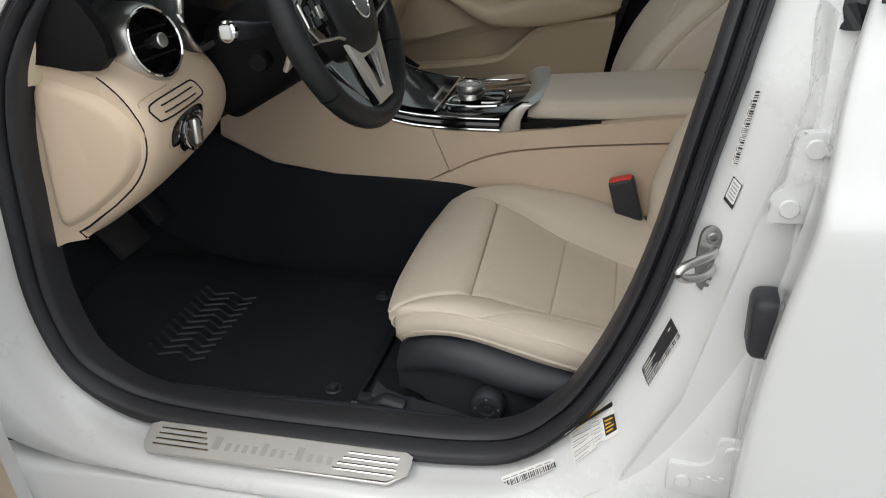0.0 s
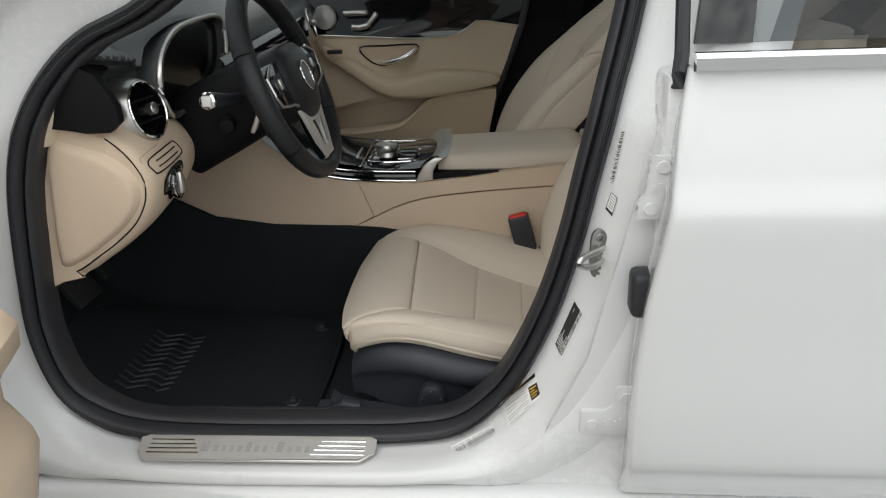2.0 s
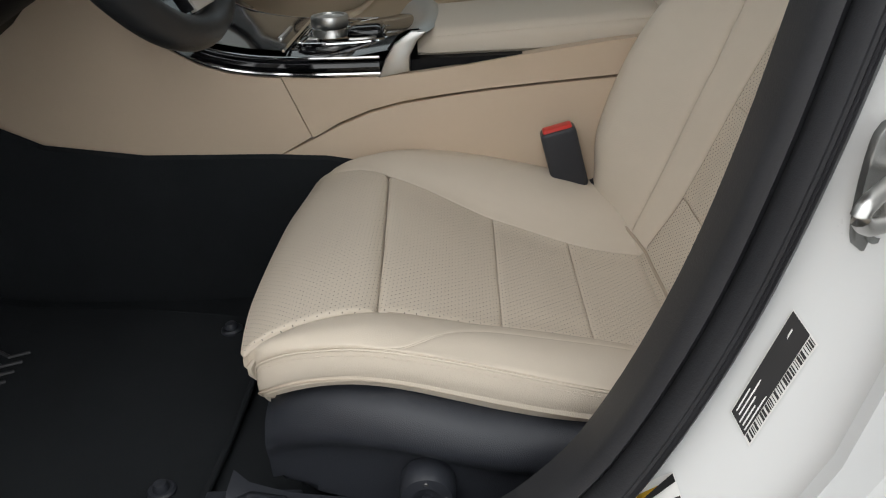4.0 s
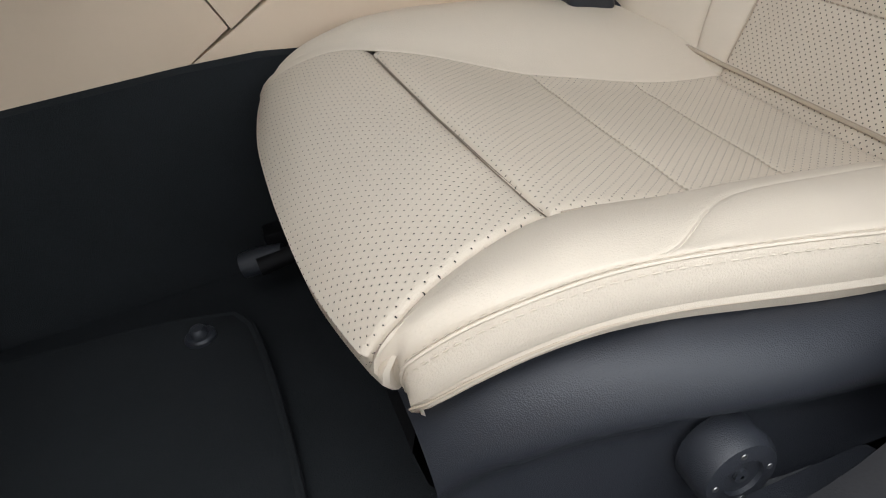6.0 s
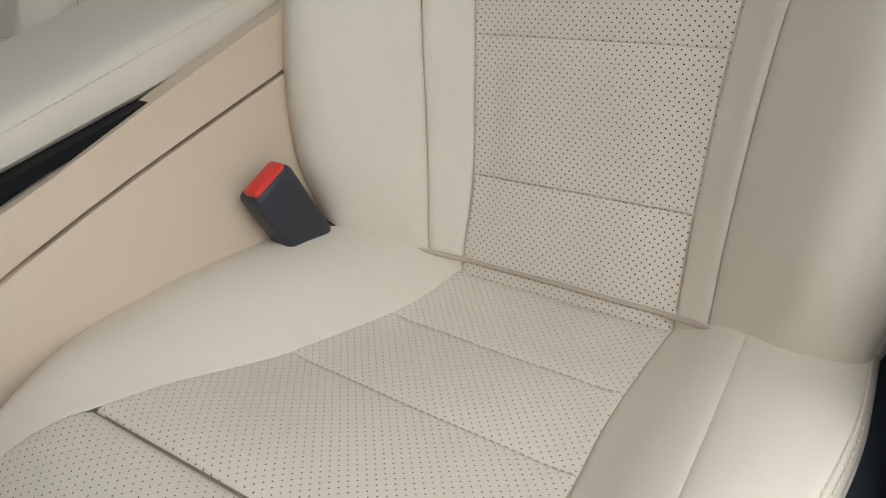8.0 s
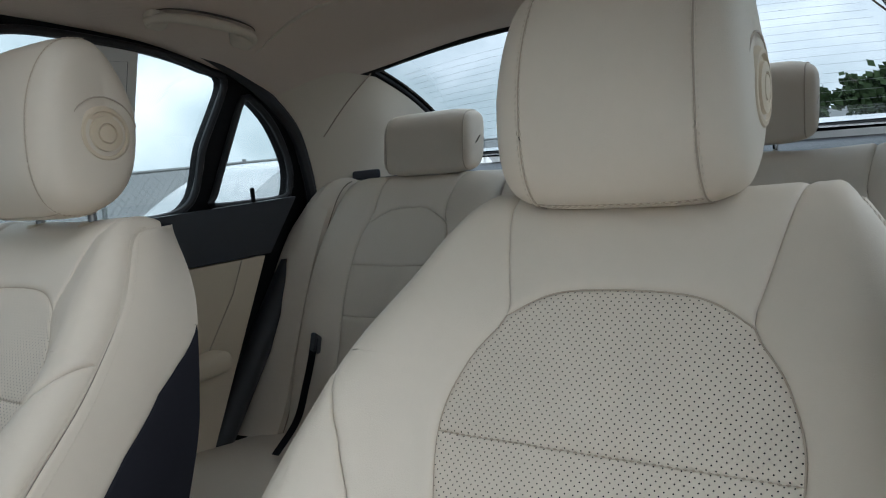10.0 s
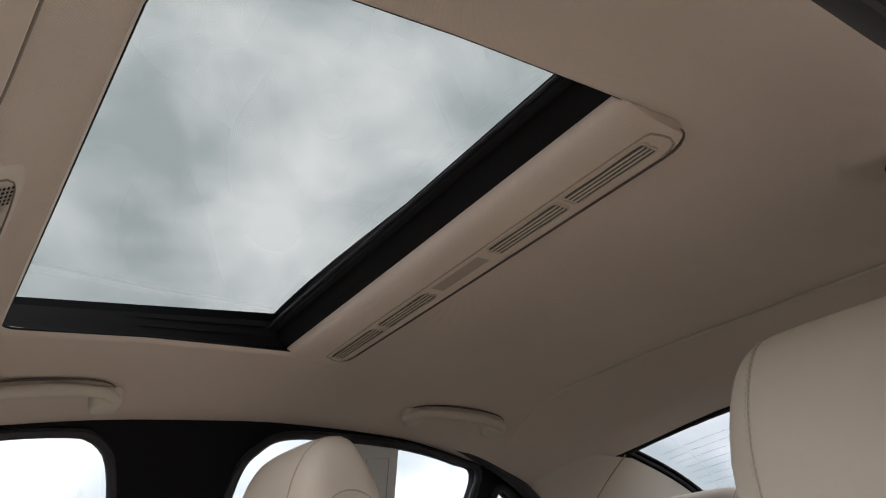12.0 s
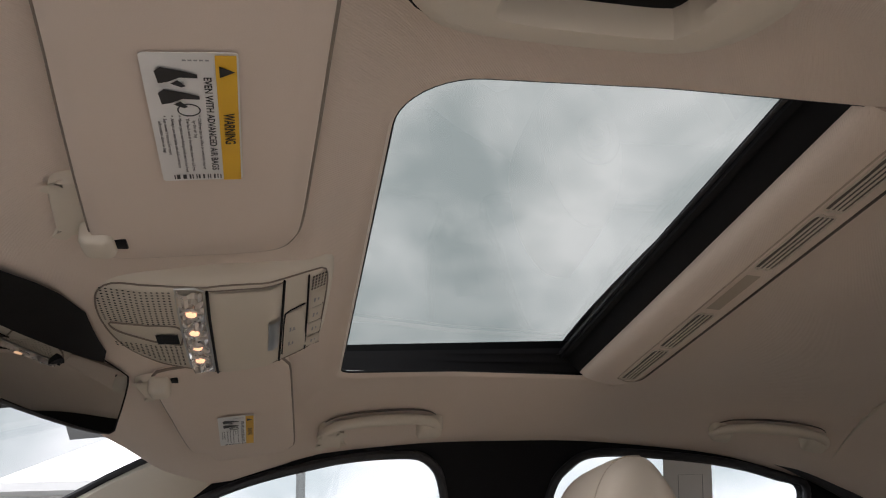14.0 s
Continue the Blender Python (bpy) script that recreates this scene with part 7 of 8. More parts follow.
def rail_at(k, u, lift=0.0):
    """Across the side rail: u runs from the glass down and out to the lining; k runs rearwards."""
    x = lerp(0.255, 0.665, k)
    yi, yo = lerp(0.350, 0.322, k), lerp(0.316, 0.360, k) + 0.006
    return (x, lerp(yi, yo, u) if u < 1 else yo, lerp(1.415, 1.3785, u) + lift)


part("side_rail", grid(fresh(), [[rail_at(k, u, d) for u, d in ((-0.15, 0.004), (0.0, 0.0), (0.12, -0.003), (0.2, 0.003), (0.3, -0.002), (0.42, -0.003), (0.5, 0.003), (0.6, -0.002), (0.74, -0.003), (0.8, 0.003), (0.9, 0.0), (1.0, 0.0))] for k in np.linspace(0, 1, 8)]), M_BLACK2, roof, "black ribbed side rail", 20)
part("rail_line", tube([rail_at(k, 0.97, -0.003) for k in np.linspace(0.06, 0.94, 8)], 0.0017, 6), M_ALU, roof)
part("rain_channel", tube([(skew(x, -0.362), -0.362, 1.412) for x in np.linspace(0.24, 0.74, 6)], 0.010, 8), M_BLACK2, roof)
part("front_channel", tube([(skew(0.236, y), y, 1.412) for y in np.linspace(-0.36, 0.36, 8)], 0.010, 8), M_BLACK2, roof)

cassette = thing("sunroof_trim", "beige cover strip with air slots behind the roof glass", "trim", at=(0.66, 0, 1.37))
PR = [(0.608, 1.402), (0.607, 1.392), (0.609, 1.3815), (0.615, 1.3755), (0.626, 1.3705), (0.642, 1.3668), (0.660, 1.3645), (0.678, 1.3632), (0.688, 1.3634), (0.6945, 1.3655), (0.697, 1.370), (0.697, 1.392)]
PRS = smooth_line(PR, 30)
rows = []
for y in [-0.3325, -0.3315, -0.329, -0.322, -0.312, -0.30, -0.28] + list(np.linspace(-0.25, 0.25, 17)) + [0.28, 0.30, 0.312, 0.322, 0.329, 0.333, 0.3345]:
    e = max(0.0, abs(y) - 0.30) / 0.0346
    q = 1 - math.sqrt(max(0.0, 1 - min(1.0, e) ** 2))
    r_ = 0.30 if y < 0 else 0.55
    rows.append([(skew(lerp(x, 0.612, r_ * q * (x > 0.615) * (x - 0.612) / 0.085), y), wide(0.70, y), z + 0.004 * q * (x < 0.69)) for x, z in PRS])
part("cover", grid(fresh(), rows, cap=True), M_ROOF, cassette, "beige cloth cover")
zf = lambda x: float(np.interp(x, [0.642, 0.660, 0.678, 0.688], [1.3668, 1.3645, 1.3632, 1.3634]))
sl = lambda x, y, d=0.0: (skew(x, y), y, zf(x) - d)
for y0, y1 in ((-0.305, -0.205), (-0.191, -0.082), (0.052, 0.168), (0.186, 0.312)):
    part("slot_plate", grid(fresh(), [[sl(x, y, 0.0006) for x in (0.657, 0.662, 0.668, 0.676)] for y in np.linspace(y0, y1, 5)]), M_SLOT, cassette, "dark air slot")
    for x in (0.6615, 0.6665, 0.6715):
        part("slot_bar", tube([sl(x, y, 0.0012) for y in np.linspace(y0, y1, 5)], 0.0011, 6, flat=0.8), M_TRIM, cassette)
    part("slot_rim", tube([sl(x, y, 0.0010) for x, y in smooth_line([(0.656, y0), (0.656, (y0 + y1) / 2), (0.656, y1), (0.667, y1 + 0.002), (0.677, y1), (0.677, (y0 + y1) / 2), (0.677, y0), (0.667, y0 - 0.002)], 40, True)], 0.0010, 5, True), M_TRIM, cassette)
part("slot_cover", grid(fresh(), [[sl(x, y, 0.0006) for x in (0.658, 0.666, 0.675)] for y in (-0.062, -0.015, 0.034)]), M_PIPING, cassette)
gap = []
for y in [-0.3345, -0.3335, -0.331, -0.326, -0.318, -0.308, -0.295] + list(np.linspace(-0.27, 0.27, 13)) + [0.295, 0.308, 0.318, 0.326, 0.331, 0.3335, 0.3345]:
    e = max(0.0, abs(y) - 0.30) / 0.0346
    q = 1 - math.sqrt(max(0.0, 1 - min(1.0, e) ** 2))
    gap.append((skew(lerp(0.6975, 0.612, (0.30 if y < 0 else 0.55) * q) + 0.0012, y), wide(0.70, y), 1.3672))
# dark tube painting the contact shadow in the gap behind the cover
part("gap_shade", tube(gap, [0.0019 * min(1.0, 0.2 + 0.16 * min(i, len(gap) - 1 - i)) for i in range(len(gap))], 6), M_SLOT, cassette)
part("slot_panel", tube([sl(x, y, 0.0002) for x, y in smooth_line([(0.690, -0.300), (0.685, -0.318), (0.672, -0.324), (0.656, -0.318), (0.651, -0.29), (0.651, 0.0), (0.651, 0.29), (0.657, 0.318), (0.672, 0.328), (0.685, 0.322), (0.690, 0.30)], 70)], 0.0011, 5), M_PIPING, cassette)


# grab handles
def grab_handle(line, feet, label):
    """A folded handle: a rounded bar under the lining whose two broad feet turn outboard, in a dark joint."""
    cx, cy = sum(p[0] for p in line) / len(line), sum(p[1] for p in line) / len(line)
    ob = thing("grab_handle", label, "grab handle", "grab handles", at=(cx, cy, lining_z(cx, cy) - 0.01))
    run = smooth_line(line, 60)
    part("bar", tube([(a, b, lining_z(a, b) - 0.0150) for a, b in run], [0.0098 - 0.0012 * math.cos(math.tau * i / 59) for i in range(60)], 14, flat=0.85), M_TRIM, ob, "", 60)
    for a, b, w, h in feet:
        under = lambda u, v, d, a=a, b=b: (a + u, b + v, lining_z(a + u, b + v) - 0.0235 - d)
        part("foot", plate(rounded(w, h, min(w, h) * 0.32, 5), under, 0.022, 0.006), M_TRIM, ob, "", 60)
    part("surround", tube([(a, b - 0.0085, lining_z(a, b) - 0.0018) for a, b in run[4:-4]], [0.0008 + 0.0012 * math.sin(math.pi * i / 51) for i in range(52)], 6), M_SLOT, ob, "dark joint and shade line")
    return ob


grab_handle([(0.270, 0.500), (0.273, 0.487), (0.287, 0.475), (0.310, 0.467), (0.340, 0.4635), (0.380, 0.463), (0.413, 0.466), (0.437, 0.474), (0.450, 0.486), (0.453, 0.500)], [(0.284, 0.500, 0.040, 0.040), (0.443, 0.500, 0.042, 0.038)], "folded beige plastic grab handle over the front passenger window")
grab_handle([(0.953, 0.505), (0.960, 0.492), (0.978, 0.479), (1.012, 0.469), (1.066, 0.459), (1.110, 0.456), (1.138, 0.460), (1.151, 0.470), (1.152, 0.480)], [(0.969, 0.500, 0.036, 0.026), (1.134, 0.478, 0.044, 0.030)], "folded beige plastic grab handle over the rear passenger window")


def roof_fitting(center, along, inward, length, width, lit):
    """A handle housing seen from below, with a recess; the rear one holds a lit reading lamp."""
    pl = on_plane(center, along, inward)
    if pl(0, 0, 1).z > pl(0, 0, 0).z:
        base = pl
        pl = lambda a, b, d=0.0: base(a, b, -d)
    ob = thing("grab_handle", "beige handle housing with a lit reading lamp" if lit else "beige handle housing with a dark recess over the door", "grab handle", "grab handles", at=tuple(pl(0, 0)))
    OUT = smooth_line([(-0.5, 0.0), (-0.46, 0.30), (-0.33, 0.46), (0.0, 0.50), (0.34, 0.46), (0.47, 0.26), (0.50, 0.0), (0.48, -0.28), (0.36, -0.46), (0.0, -0.5), (-0.33, -0.46), (-0.46, -0.30)], 48, True)
    INN = smooth_line([(-0.25, 0.05), (-0.235, 0.20), (-0.20, 0.24), (0.0, 0.25), (0.22, 0.24), (0.265, 0.20), (0.275, 0.05), (0.27, -0.26), (0.22, -0.33), (0.0, -0.34), (-0.19, -0.33), (-0.24, -0.26)], 40, True)
    o = [(a * length, b * width) for a, b in OUT]
    i_ = [(a * length, b * width) for a, b in INN]
    mid = lambda k: [(lerp(a, i_[int(n * 40 / 48)][0], k), lerp(b, i_[int(n * 40 / 48)][1], k)) for n, (a, b) in enumerate(o)]
    rows = [[pl(a, b, -0.030) for a, b in o], [pl(a, b, 0.004) for a, b in o], [pl(a, b, 0.010) for a, b in mid(0.12)], [pl(a, b, 0.013) for a, b in mid(0.45)], [pl(a, b, 0.011) for a, b in mid(0.9)], [pl(a, b, 0.006) for a, b in mid(1.0)], [pl(a, b, -0.014) for a, b in mid(1.0)]]
    part("housing", grid(fresh(), rows, close_v=True), M_TRIM, ob)
    part("recess_floor", plate(i_, lambda a, b, d: pl(a, b, -0.006 + d), 0.002), M_BLACK2, ob)
    part("surround", tube([pl(a * 1.015, b * 1.03, 0.001) for a, b in o], 0.0018, 6, True), M_BLACK2, ob, "dark joint and shade line")
    if lit:
        part("lamp_frame", box(-0.026, 0.026, -0.014, 0.014, -0.004, 0.004, 0.002, m=Matrix.Translation(pl(0.02, -0.002, -0.004)) @ Matrix((pl(1, 0, 0) - pl(0, 0, 0), pl(0, 1, 0) - pl(0, 0, 0), pl(0, 0, 1) - pl(0, 0, 0))).transposed().to_4x4()), M_LENS, ob)
        for a in (0.006, 0.032):
            part("bulb", disc(pl(a, -0.002, 0.0005), pl(0, 0, 1) - pl(0, 0, 0), [(0.0065, 0.0), (0.005, 0.003), (0.0, 0.004)], 16), M_BULB, ob, "warm glowing bulb")
    part("screw", disc(pl(0.40 * length, -0.05 * width, 0.011), pl(0, 0, 1) - pl(0, 0, 0), [(0.0035, 0), (0.003, 0.0012), (0, 0.0014)], 12), M_DARKALU, ob)
    return ob


roof_fitting((0.998, -0.427, 1.329), (1, 0.03, -0.08), (0, 1, 0.42), 0.24, 0.088, True)
roof_fitting((0.342, -0.455, 1.332), (1, 0.04, 0.04), (0, 1, 0.30), 0.200, 0.100, False)


# sun visors
def visor(sgn, small):
    ob = thing("sun_visor", "beige vinyl sun visor folded up, with a warning label", "sun visor", "sun visors", at=(0.13, sgn * 0.35, 1.31))
    zv = lambda x, y: float(np.interp(x, [0.05, 0.13, 0.22], [1.2945, 1.3060, 1.3150])) + (0.002 - 0.085 * (y - 0.26) if sgn > 0 else -0.25 * max(0.0, y - 0.40) ** 1.5)
    if sgn < 0:
        OUT = smooth_line([(0.066, 0.213), (0.070, 0.197), (0.079, 0.190), (0.111, 0.186), (0.150, 0.184), (0.186, 0.188), (0.198, 0.204), (0.203, 0.230), (0.206, 0.317), (0.208, 0.397), (0.209, 0.470), (0.207, 0.525), (0.19, 0.545), (0.13, 0.549), (0.115, 0.535), (0.100, 0.497), (0.086, 0.475), (0.0825, 0.448), (0.0755, 0.367), (0.069, 0.275)], 100, True)
    else:
        OUT = smooth_line([(0.060, 0.150), (0.064, 0.128), (0.074, 0.120), (0.111, 0.117), (0.150, 0.115), (0.192, 0.117), (0.203, 0.130), (0.208, 0.150), (0.213, 0.229), (0.219, 0.330), (0.224, 0.425), (0.222, 0.450), (0.208, 0.472), (0.165, 0.478), (0.121, 0.481), (0.112, 0.465), (0.104, 0.434), (0.092, 0.424), (0.083, 0.410), (0.076, 0.350), (0.068, 0.257), (0.063, 0.200)], 100, True)
    cx, cy = (0.138, 0.36) if sgn < 0 else (0.140, 0.30)
    rows = []
    for g, d in ((0.960, 0.012), (0.988, 0.010), (1.0, 0.006), (1.0, 0.002), (0.992, -0.0015), (0.975, -0.0028), (0.8, -0.0034), (0.5, -0.0038), (0.002, -0.004)):
        rows.append([(lerp(cx, a, g), sgn * lerp(cy, b, g), zv(lerp(cx, a, g), lerp(cy, b, g)) + d) for a, b in OUT])
    part("pad", grid(fresh(), rows, close_v=True), M_VISOR, ob, "", 60)
    # brown line round the rim, painting the shadow gap under the lining
    part("edge_shade", tube([(lerp(cx, a, 1.0), sgn * lerp(cy, b, 1.0), zv(a, b) + 0.0010) for a, b in OUT], 0.0017, 6, True), M_JOINT_SHADE, ob, "dark joint and shade line")
    # hinge pin and clip
    pv = 0.225 if sgn < 0 else 0.150
    part("pivot_plate", plate(rounded(0.030, 0.070, 0.010, 4), lambda a, b, d: (0.060 + a + 0.10 * b, sgn * (pv + 0.020 + b), lining_z(0.060 + a, sgn * (pv + 0.02)) - 0.0100 - d), 0.012, 0.004), M_TRIM, ob, "beige mounting plate")
    part("pivot_clip", box(0.058, 0.080, sgn * (pv - 0.008) - 0.015, sgn * (pv - 0.008) + 0.015, 1.2895, 1.310, 0.006, 3), M_TRIM, ob, "beige visor clip")
    part("clip_gap", box(0.080, 0.0875, sgn * (pv - 0.008) - 0.007, sgn * (pv - 0.008) + 0.007, zv(0.084, pv) - 0.0042, zv(0.084, pv) + 0.004, 0.001), M_BLACK2, ob)
    # label, printed across the car
    xa, xb, ya, yb = 0.1195, 0.1645, 0.3005, 0.4155
    lab = new("warning_label")
    lab.parent = ob
    lab.location = -ob.location
    lab["label"] = "white and yellow air bag warning label"
    # a runs along the car's width, b towards the front
    if sgn < 0:
        pl = lambda a, b, d=0.0: Vector((xb - b, -(yb - a), zv(xb - b, yb - a) - 0.0068 - d))
    else:
        pl = lambda a, b, d=0.0: Vector((xb - b + 0.004, ya + a - 0.026, zv(xb - b, ya + a - 0.026) - 0.0068 - d))
    W, H = yb - ya, xb - xa
    part("sheet", plate(rounded(W, H, 0.002, 3, W / 2, H / 2), pl, 0.0004), M_PAPER, lab)
    bars(pl, [(0.0008, 0.0008, W - 0.0016, 0.0100)], lab, M_YELLOW, "yellow_header", 0.0010)
    tri = fresh()
    tri.faces.new([tri.verts.new(pl(a, b, 0.0019)) for a, b in ((0.008, 0.0090), (0.017, 0.0090), (0.0125, 0.0016))])
    part("warning_triangle", tri, M_INK, lab)
    words(pl, "WARNING", 0.0465, 0.0082, 0.0076, lab, 0.0285)
    words(pl, "EVEN WITH ADVANCED AIR BAGS", 0.0165, 0.0166, 0.0052, lab, 0.085)
    for text, a, b, long in (("Children can be killed or seriously injured", 0.0555, 0.0190, 0.050), ("by the air bag", 0.0575, 0.0217, 0.016), ("The back seat is the safest place for children", 0.0555, 0.0250, 0.052), ("Never put a rear-facing child seat in the front", 0.0555, 0.0288, 0.053), ("Always use seat belts and child restraints", 0.0555, 0.0325, 0.048), ("See owner's manual for more", 0.0555, 0.0362, 0.034), ("information about air bags", 0.0575, 0.0389, 0.030)):
        words(pl, text, a - 0.005, b + 0.0025, 0.0023, lab, long)
        if a < 0.056:
            bars(pl, [(a - 0.0072, b + 0.0012, 0.0008, 0.0008)], lab, M_INK, "bullet", 0.0016)
    bars(pl, [(0.0035, 0.0135 + 0.0026 * i, 0.0012, 0.0018) for i in range(5)], lab, M_GREY, "printed_line", 0.0015)
    bars(pl, [(W - 0.0085, 0.0120 + v, 0.0048, t) for v, _, t, _ in barcode(0.026, 0.003, 31)], lab, M_INK, "barcode", 0.0015)
    # plain pictograms of two car seats, one with an inflated bag before it
    for k in range(2):
        o = 0.009 + 0.017 * k
        shape = fresh()
        for loop in (((0.000, 0.036), (0.003, 0.0265), (0.006, 0.0195), (0.009, 0.0195), (0.0085, 0.028), (0.012, 0.0335), (0.013, 0.038), (0.003, 0.039)), ((0.0105, 0.029), (0.0155, 0.0255), (0.0165, 0.0275), (0.0135, 0.0325))):
            shape.faces.new([shape.verts.new(pl(o + a * 0.95, b, 0.0017)) for a, b in loop])
        part("pictogram", shape, M_INK, lab)
    part("pictogram", tube([pl(0.0445 + 0.0050 * math.cos(a), 0.0255 + 0.0055 * math.sin(a), 0.0009) for a in np.linspace(0, math.tau, 21)[:-1]], 0.00035, 4, True), M_INK, lab)
    return ob


def words(pl, text, a, b, size, parent, long=0.0):
    """Printed lettering; long is the length that the line takes up."""
    cu = bpy.data.curves.new("text", "FONT")
    cu.body, cu.size, cu.offset = text, size, size * 0.022
    tmp = bpy.data.objects.new("tmp", cu)
    scene.collection.objects.link(tmp)
    bpy.context.view_layer.update()
    me = bpy.data.meshes.new_from_object(tmp.evaluated_get(bpy.context.evaluated_depsgraph_get()))
    bpy.data.objects.remove(tmp)
    bm = fresh()
    bm.from_mesh(me)
    wide_by = long / max(max(v.co.x for v in bm.verts), 1e-6) if long else 1.0
    for v in bm.verts:
        v.co = pl(a + v.co.x * wide_by, b - v.co.y, 0.0018)
    bpy.data.meshes.remove(me)
    part("lettering", bm, M_INK, parent)


visor(-1, False)
visor(1, True)

# overhead console
ohc = thing("overhead_console", "beige overhead console with lit reading lamps", "overhead console", at=(0.13, 0, 1.31))


def oz(x, y):
    """The console's underside, bowed across and rising to the rear."""
    return float(np.interp(x, [0.03, 0.08, 0.13, 0.18, 0.235], [1.308, 1.302, 1.303, 1.314, 1.341])) + 1.2 * max(0.0, abs(y - 0.01) - 0.05) ** 2


OUTL = smooth_line([(0.0390, -0.040), (0.0405, -0.085), (0.049, -0.109), (0.067, -0.119), (0.107, -0.117), (0.147, -0.114), (0.193, -0.104), (0.222, -0.098), (0.232, -0.092), (0.2355, -0.062), (0.2365, 0.014), (0.236, 0.080), (0.231, 0.108), (0.214, 0.122), (0.180, 0.118), (0.140, 0.104), (0.100, 0.078), (0.064, 0.046), (0.046, 0.010)], 100, True)
OC = (0.140, 0.0)
rows = []
for g, d in ((1.07, 0.030), (1.05, 0.016), (1.03, 0.008), (1.012, 0.003), (0.98, 0.0), (0.8, -0.0005), (0.5, -0.001), (0.002, -0.001)):
    rows.append([(lerp(OC[0], a, g), lerp(OC[1], b, g), oz(lerp(OC[0], a, g), lerp(OC[1], b, g)) + d) for a, b in OUTL])
part("body", grid(fresh(), rows, close_v=True), M_TRIM, ohc, "", 60)
part("surround", tube([(lerp(OC[0], a, 0.985), lerp(OC[1], b, 0.985), oz(lerp(OC[0], a, 0.985), lerp(OC[1], b, 0.985)) - 0.0002) for a, b in OUTL], 0.0008, 6, True), M_JOINT_SHADE, ohc)
op = lambda x, y, d=0.0: (x, y, oz(x, y) - 0.001 - d)
rr = random.Random(12)
lens_rows = [[op(x, y, 0.0018 + (0.0050 * rr.random() if 0.110 < x < 0.1275 else 0.0)) for x in np.linspace(0.1085, 0.1285, 8)] for y in np.linspace(-0.112, 0.078, 40)]
part("lens", grid(fresh(), lens_rows), M_LENS, ohc, "clear faceted lamp lens", 3)
part("lens_rim", tube([op(x, y, 0.001) for x, y in smooth_line([(0.1075, -0.100), (0.108, -0.113), (0.1185, -0.1155), (0.129, -0.113), (0.1295, -0.09), (0.1295, 0.075), (0.124, 0.083), (0.112, 0.078), (0.1075, 0.060)], 50, True)], 0.0010, 5, True), M_ALU, ohc, "thin chrome rim")
for y in (-0.080, -0.040, 0.0, 0.038):
    c = op(0.1185, y, 0.0052)
    part("bulb", disc(c, (0, 0, -1), [(0.0046, -0.001), (0.0040, 0.0010), (0.0016, 0.0018), (0.0, 0.0018)], 8), M_BULB, ohc, "warm glowing lamp")
    for ring in (0.0066, 0.0088):
        part("bulb_ring", tube([Vector(c) + Vector((ring * math.cos(a), ring * 1.25 * math.sin(a), 0.0012)) for a in np.linspace(0, math.tau, 9)[:-1]], 0.0012, 5, True), M_LENS, ohc)
part("glasses_lid", grid(fresh(), [[op(lerp(0.1340, 0.1925, k), lerp(y, y * 1.0 + 0.012, k), 0.0024 * min(1, 10 * k, 10 * (1 - k))) for k in np.linspace(0, 1, 12)] for y in np.linspace(-0.108, 0.096, 18)]), M_TRIM, ohc, "beige glasses compartment lid")
part("lid_gap", tube([op(0.1322, y, 0.0005) for y in np.linspace(-0.110, 0.098, 14)], 0.0013, 6), M_BLACK2, ohc)
part("lid_gap", tube([op(0.1948, y, 0.0005) for y in np.linspace(-0.100, 0.116, 14)], 0.0012, 6), M_BLACK2, ohc)
part("lid_gap", tube([op(x, -0.1095 + 0.012 * (x - 0.132) / 0.062, 0.0003) for x in np.linspace(0.132, 0.195, 8)], 0.0006, 5), M_JOINT_SHADE, ohc)
part("lid_button", grid(fresh(), [[op(x, y, d) for x, d in ((0.1820, 0.001), (0.1830, 0.0045), (0.1870, 0.0058), (0.1925, 0.0045), (0.1935, 0.001))] for y in (-0.030, -0.028, 0.0, 0.036, 0.043, 0.045)]), M_ALU, ohc, "satin silver release button")
bm = fresh()
for i in range(14):
    for j in range(40):
        x, y = 0.0450 + 0.0044 * i, -0.108 + 0.0044 * j
        inside = x > 0.0445 + 0.16 * max(0.0, -0.088 - y) and y < 0.020 + 0.95 * (x - 0.05)
        if not inside or -0.047 < y < 0.004:
            continue
        c = Vector(op(x, y, 0.0004))
        vs = [bm.verts.new(c + Vector((0.0011 * math.cos(k * math.tau / 7), 0.0013 * math.sin(k * math.tau / 7), 0))) for k in range(7)]
        bm.faces.new(vs)
tagged(part("microphone_hole", bm, M_BLACK2, ohc), kind="stuff")
part("sensor_recess", tube([op(x, y, 0.0003) for x, y in smooth_line([(0.046, -0.040), (0.055, -0.044), (0.103, -0.043), (0.104, 0.0), (0.098, 0.002), (0.055, -0.020)], 40, True)], 0.0009, 5, True), M_JOINT_SHADE, ohc)
part("sensor_window", grid(fresh(), [[op(x, y, d) for x, d in ((0.083, 0.0004), (0.0835, 0.0014), (0.102, 0.0014), (0.1025, 0.0004))] for y in (-0.026, -0.025, -0.002, -0.001)]), M_BLACK2, ohc)
# roof switches: one plate before the gap, a column of keys behind it
part("switch_gap", tube([op(0.2160 + 0.006 * (y + 0.09) / 0.2, y, 0.0005) for y in np.linspace(-0.093, 0.112, 12)], 0.0010, 5), M_BLACK2, ohc)
part("roof_button", grid(fresh(), [[op(x + 0.012 * max(0.0, y) / 0.1, y, 0.0016) for x in (0.1985, 0.200, 0.2125, 0.2140)] for y in (-0.030, -0.028, 0.030, 0.088, 0.090)]), M_TRIM, ohc)
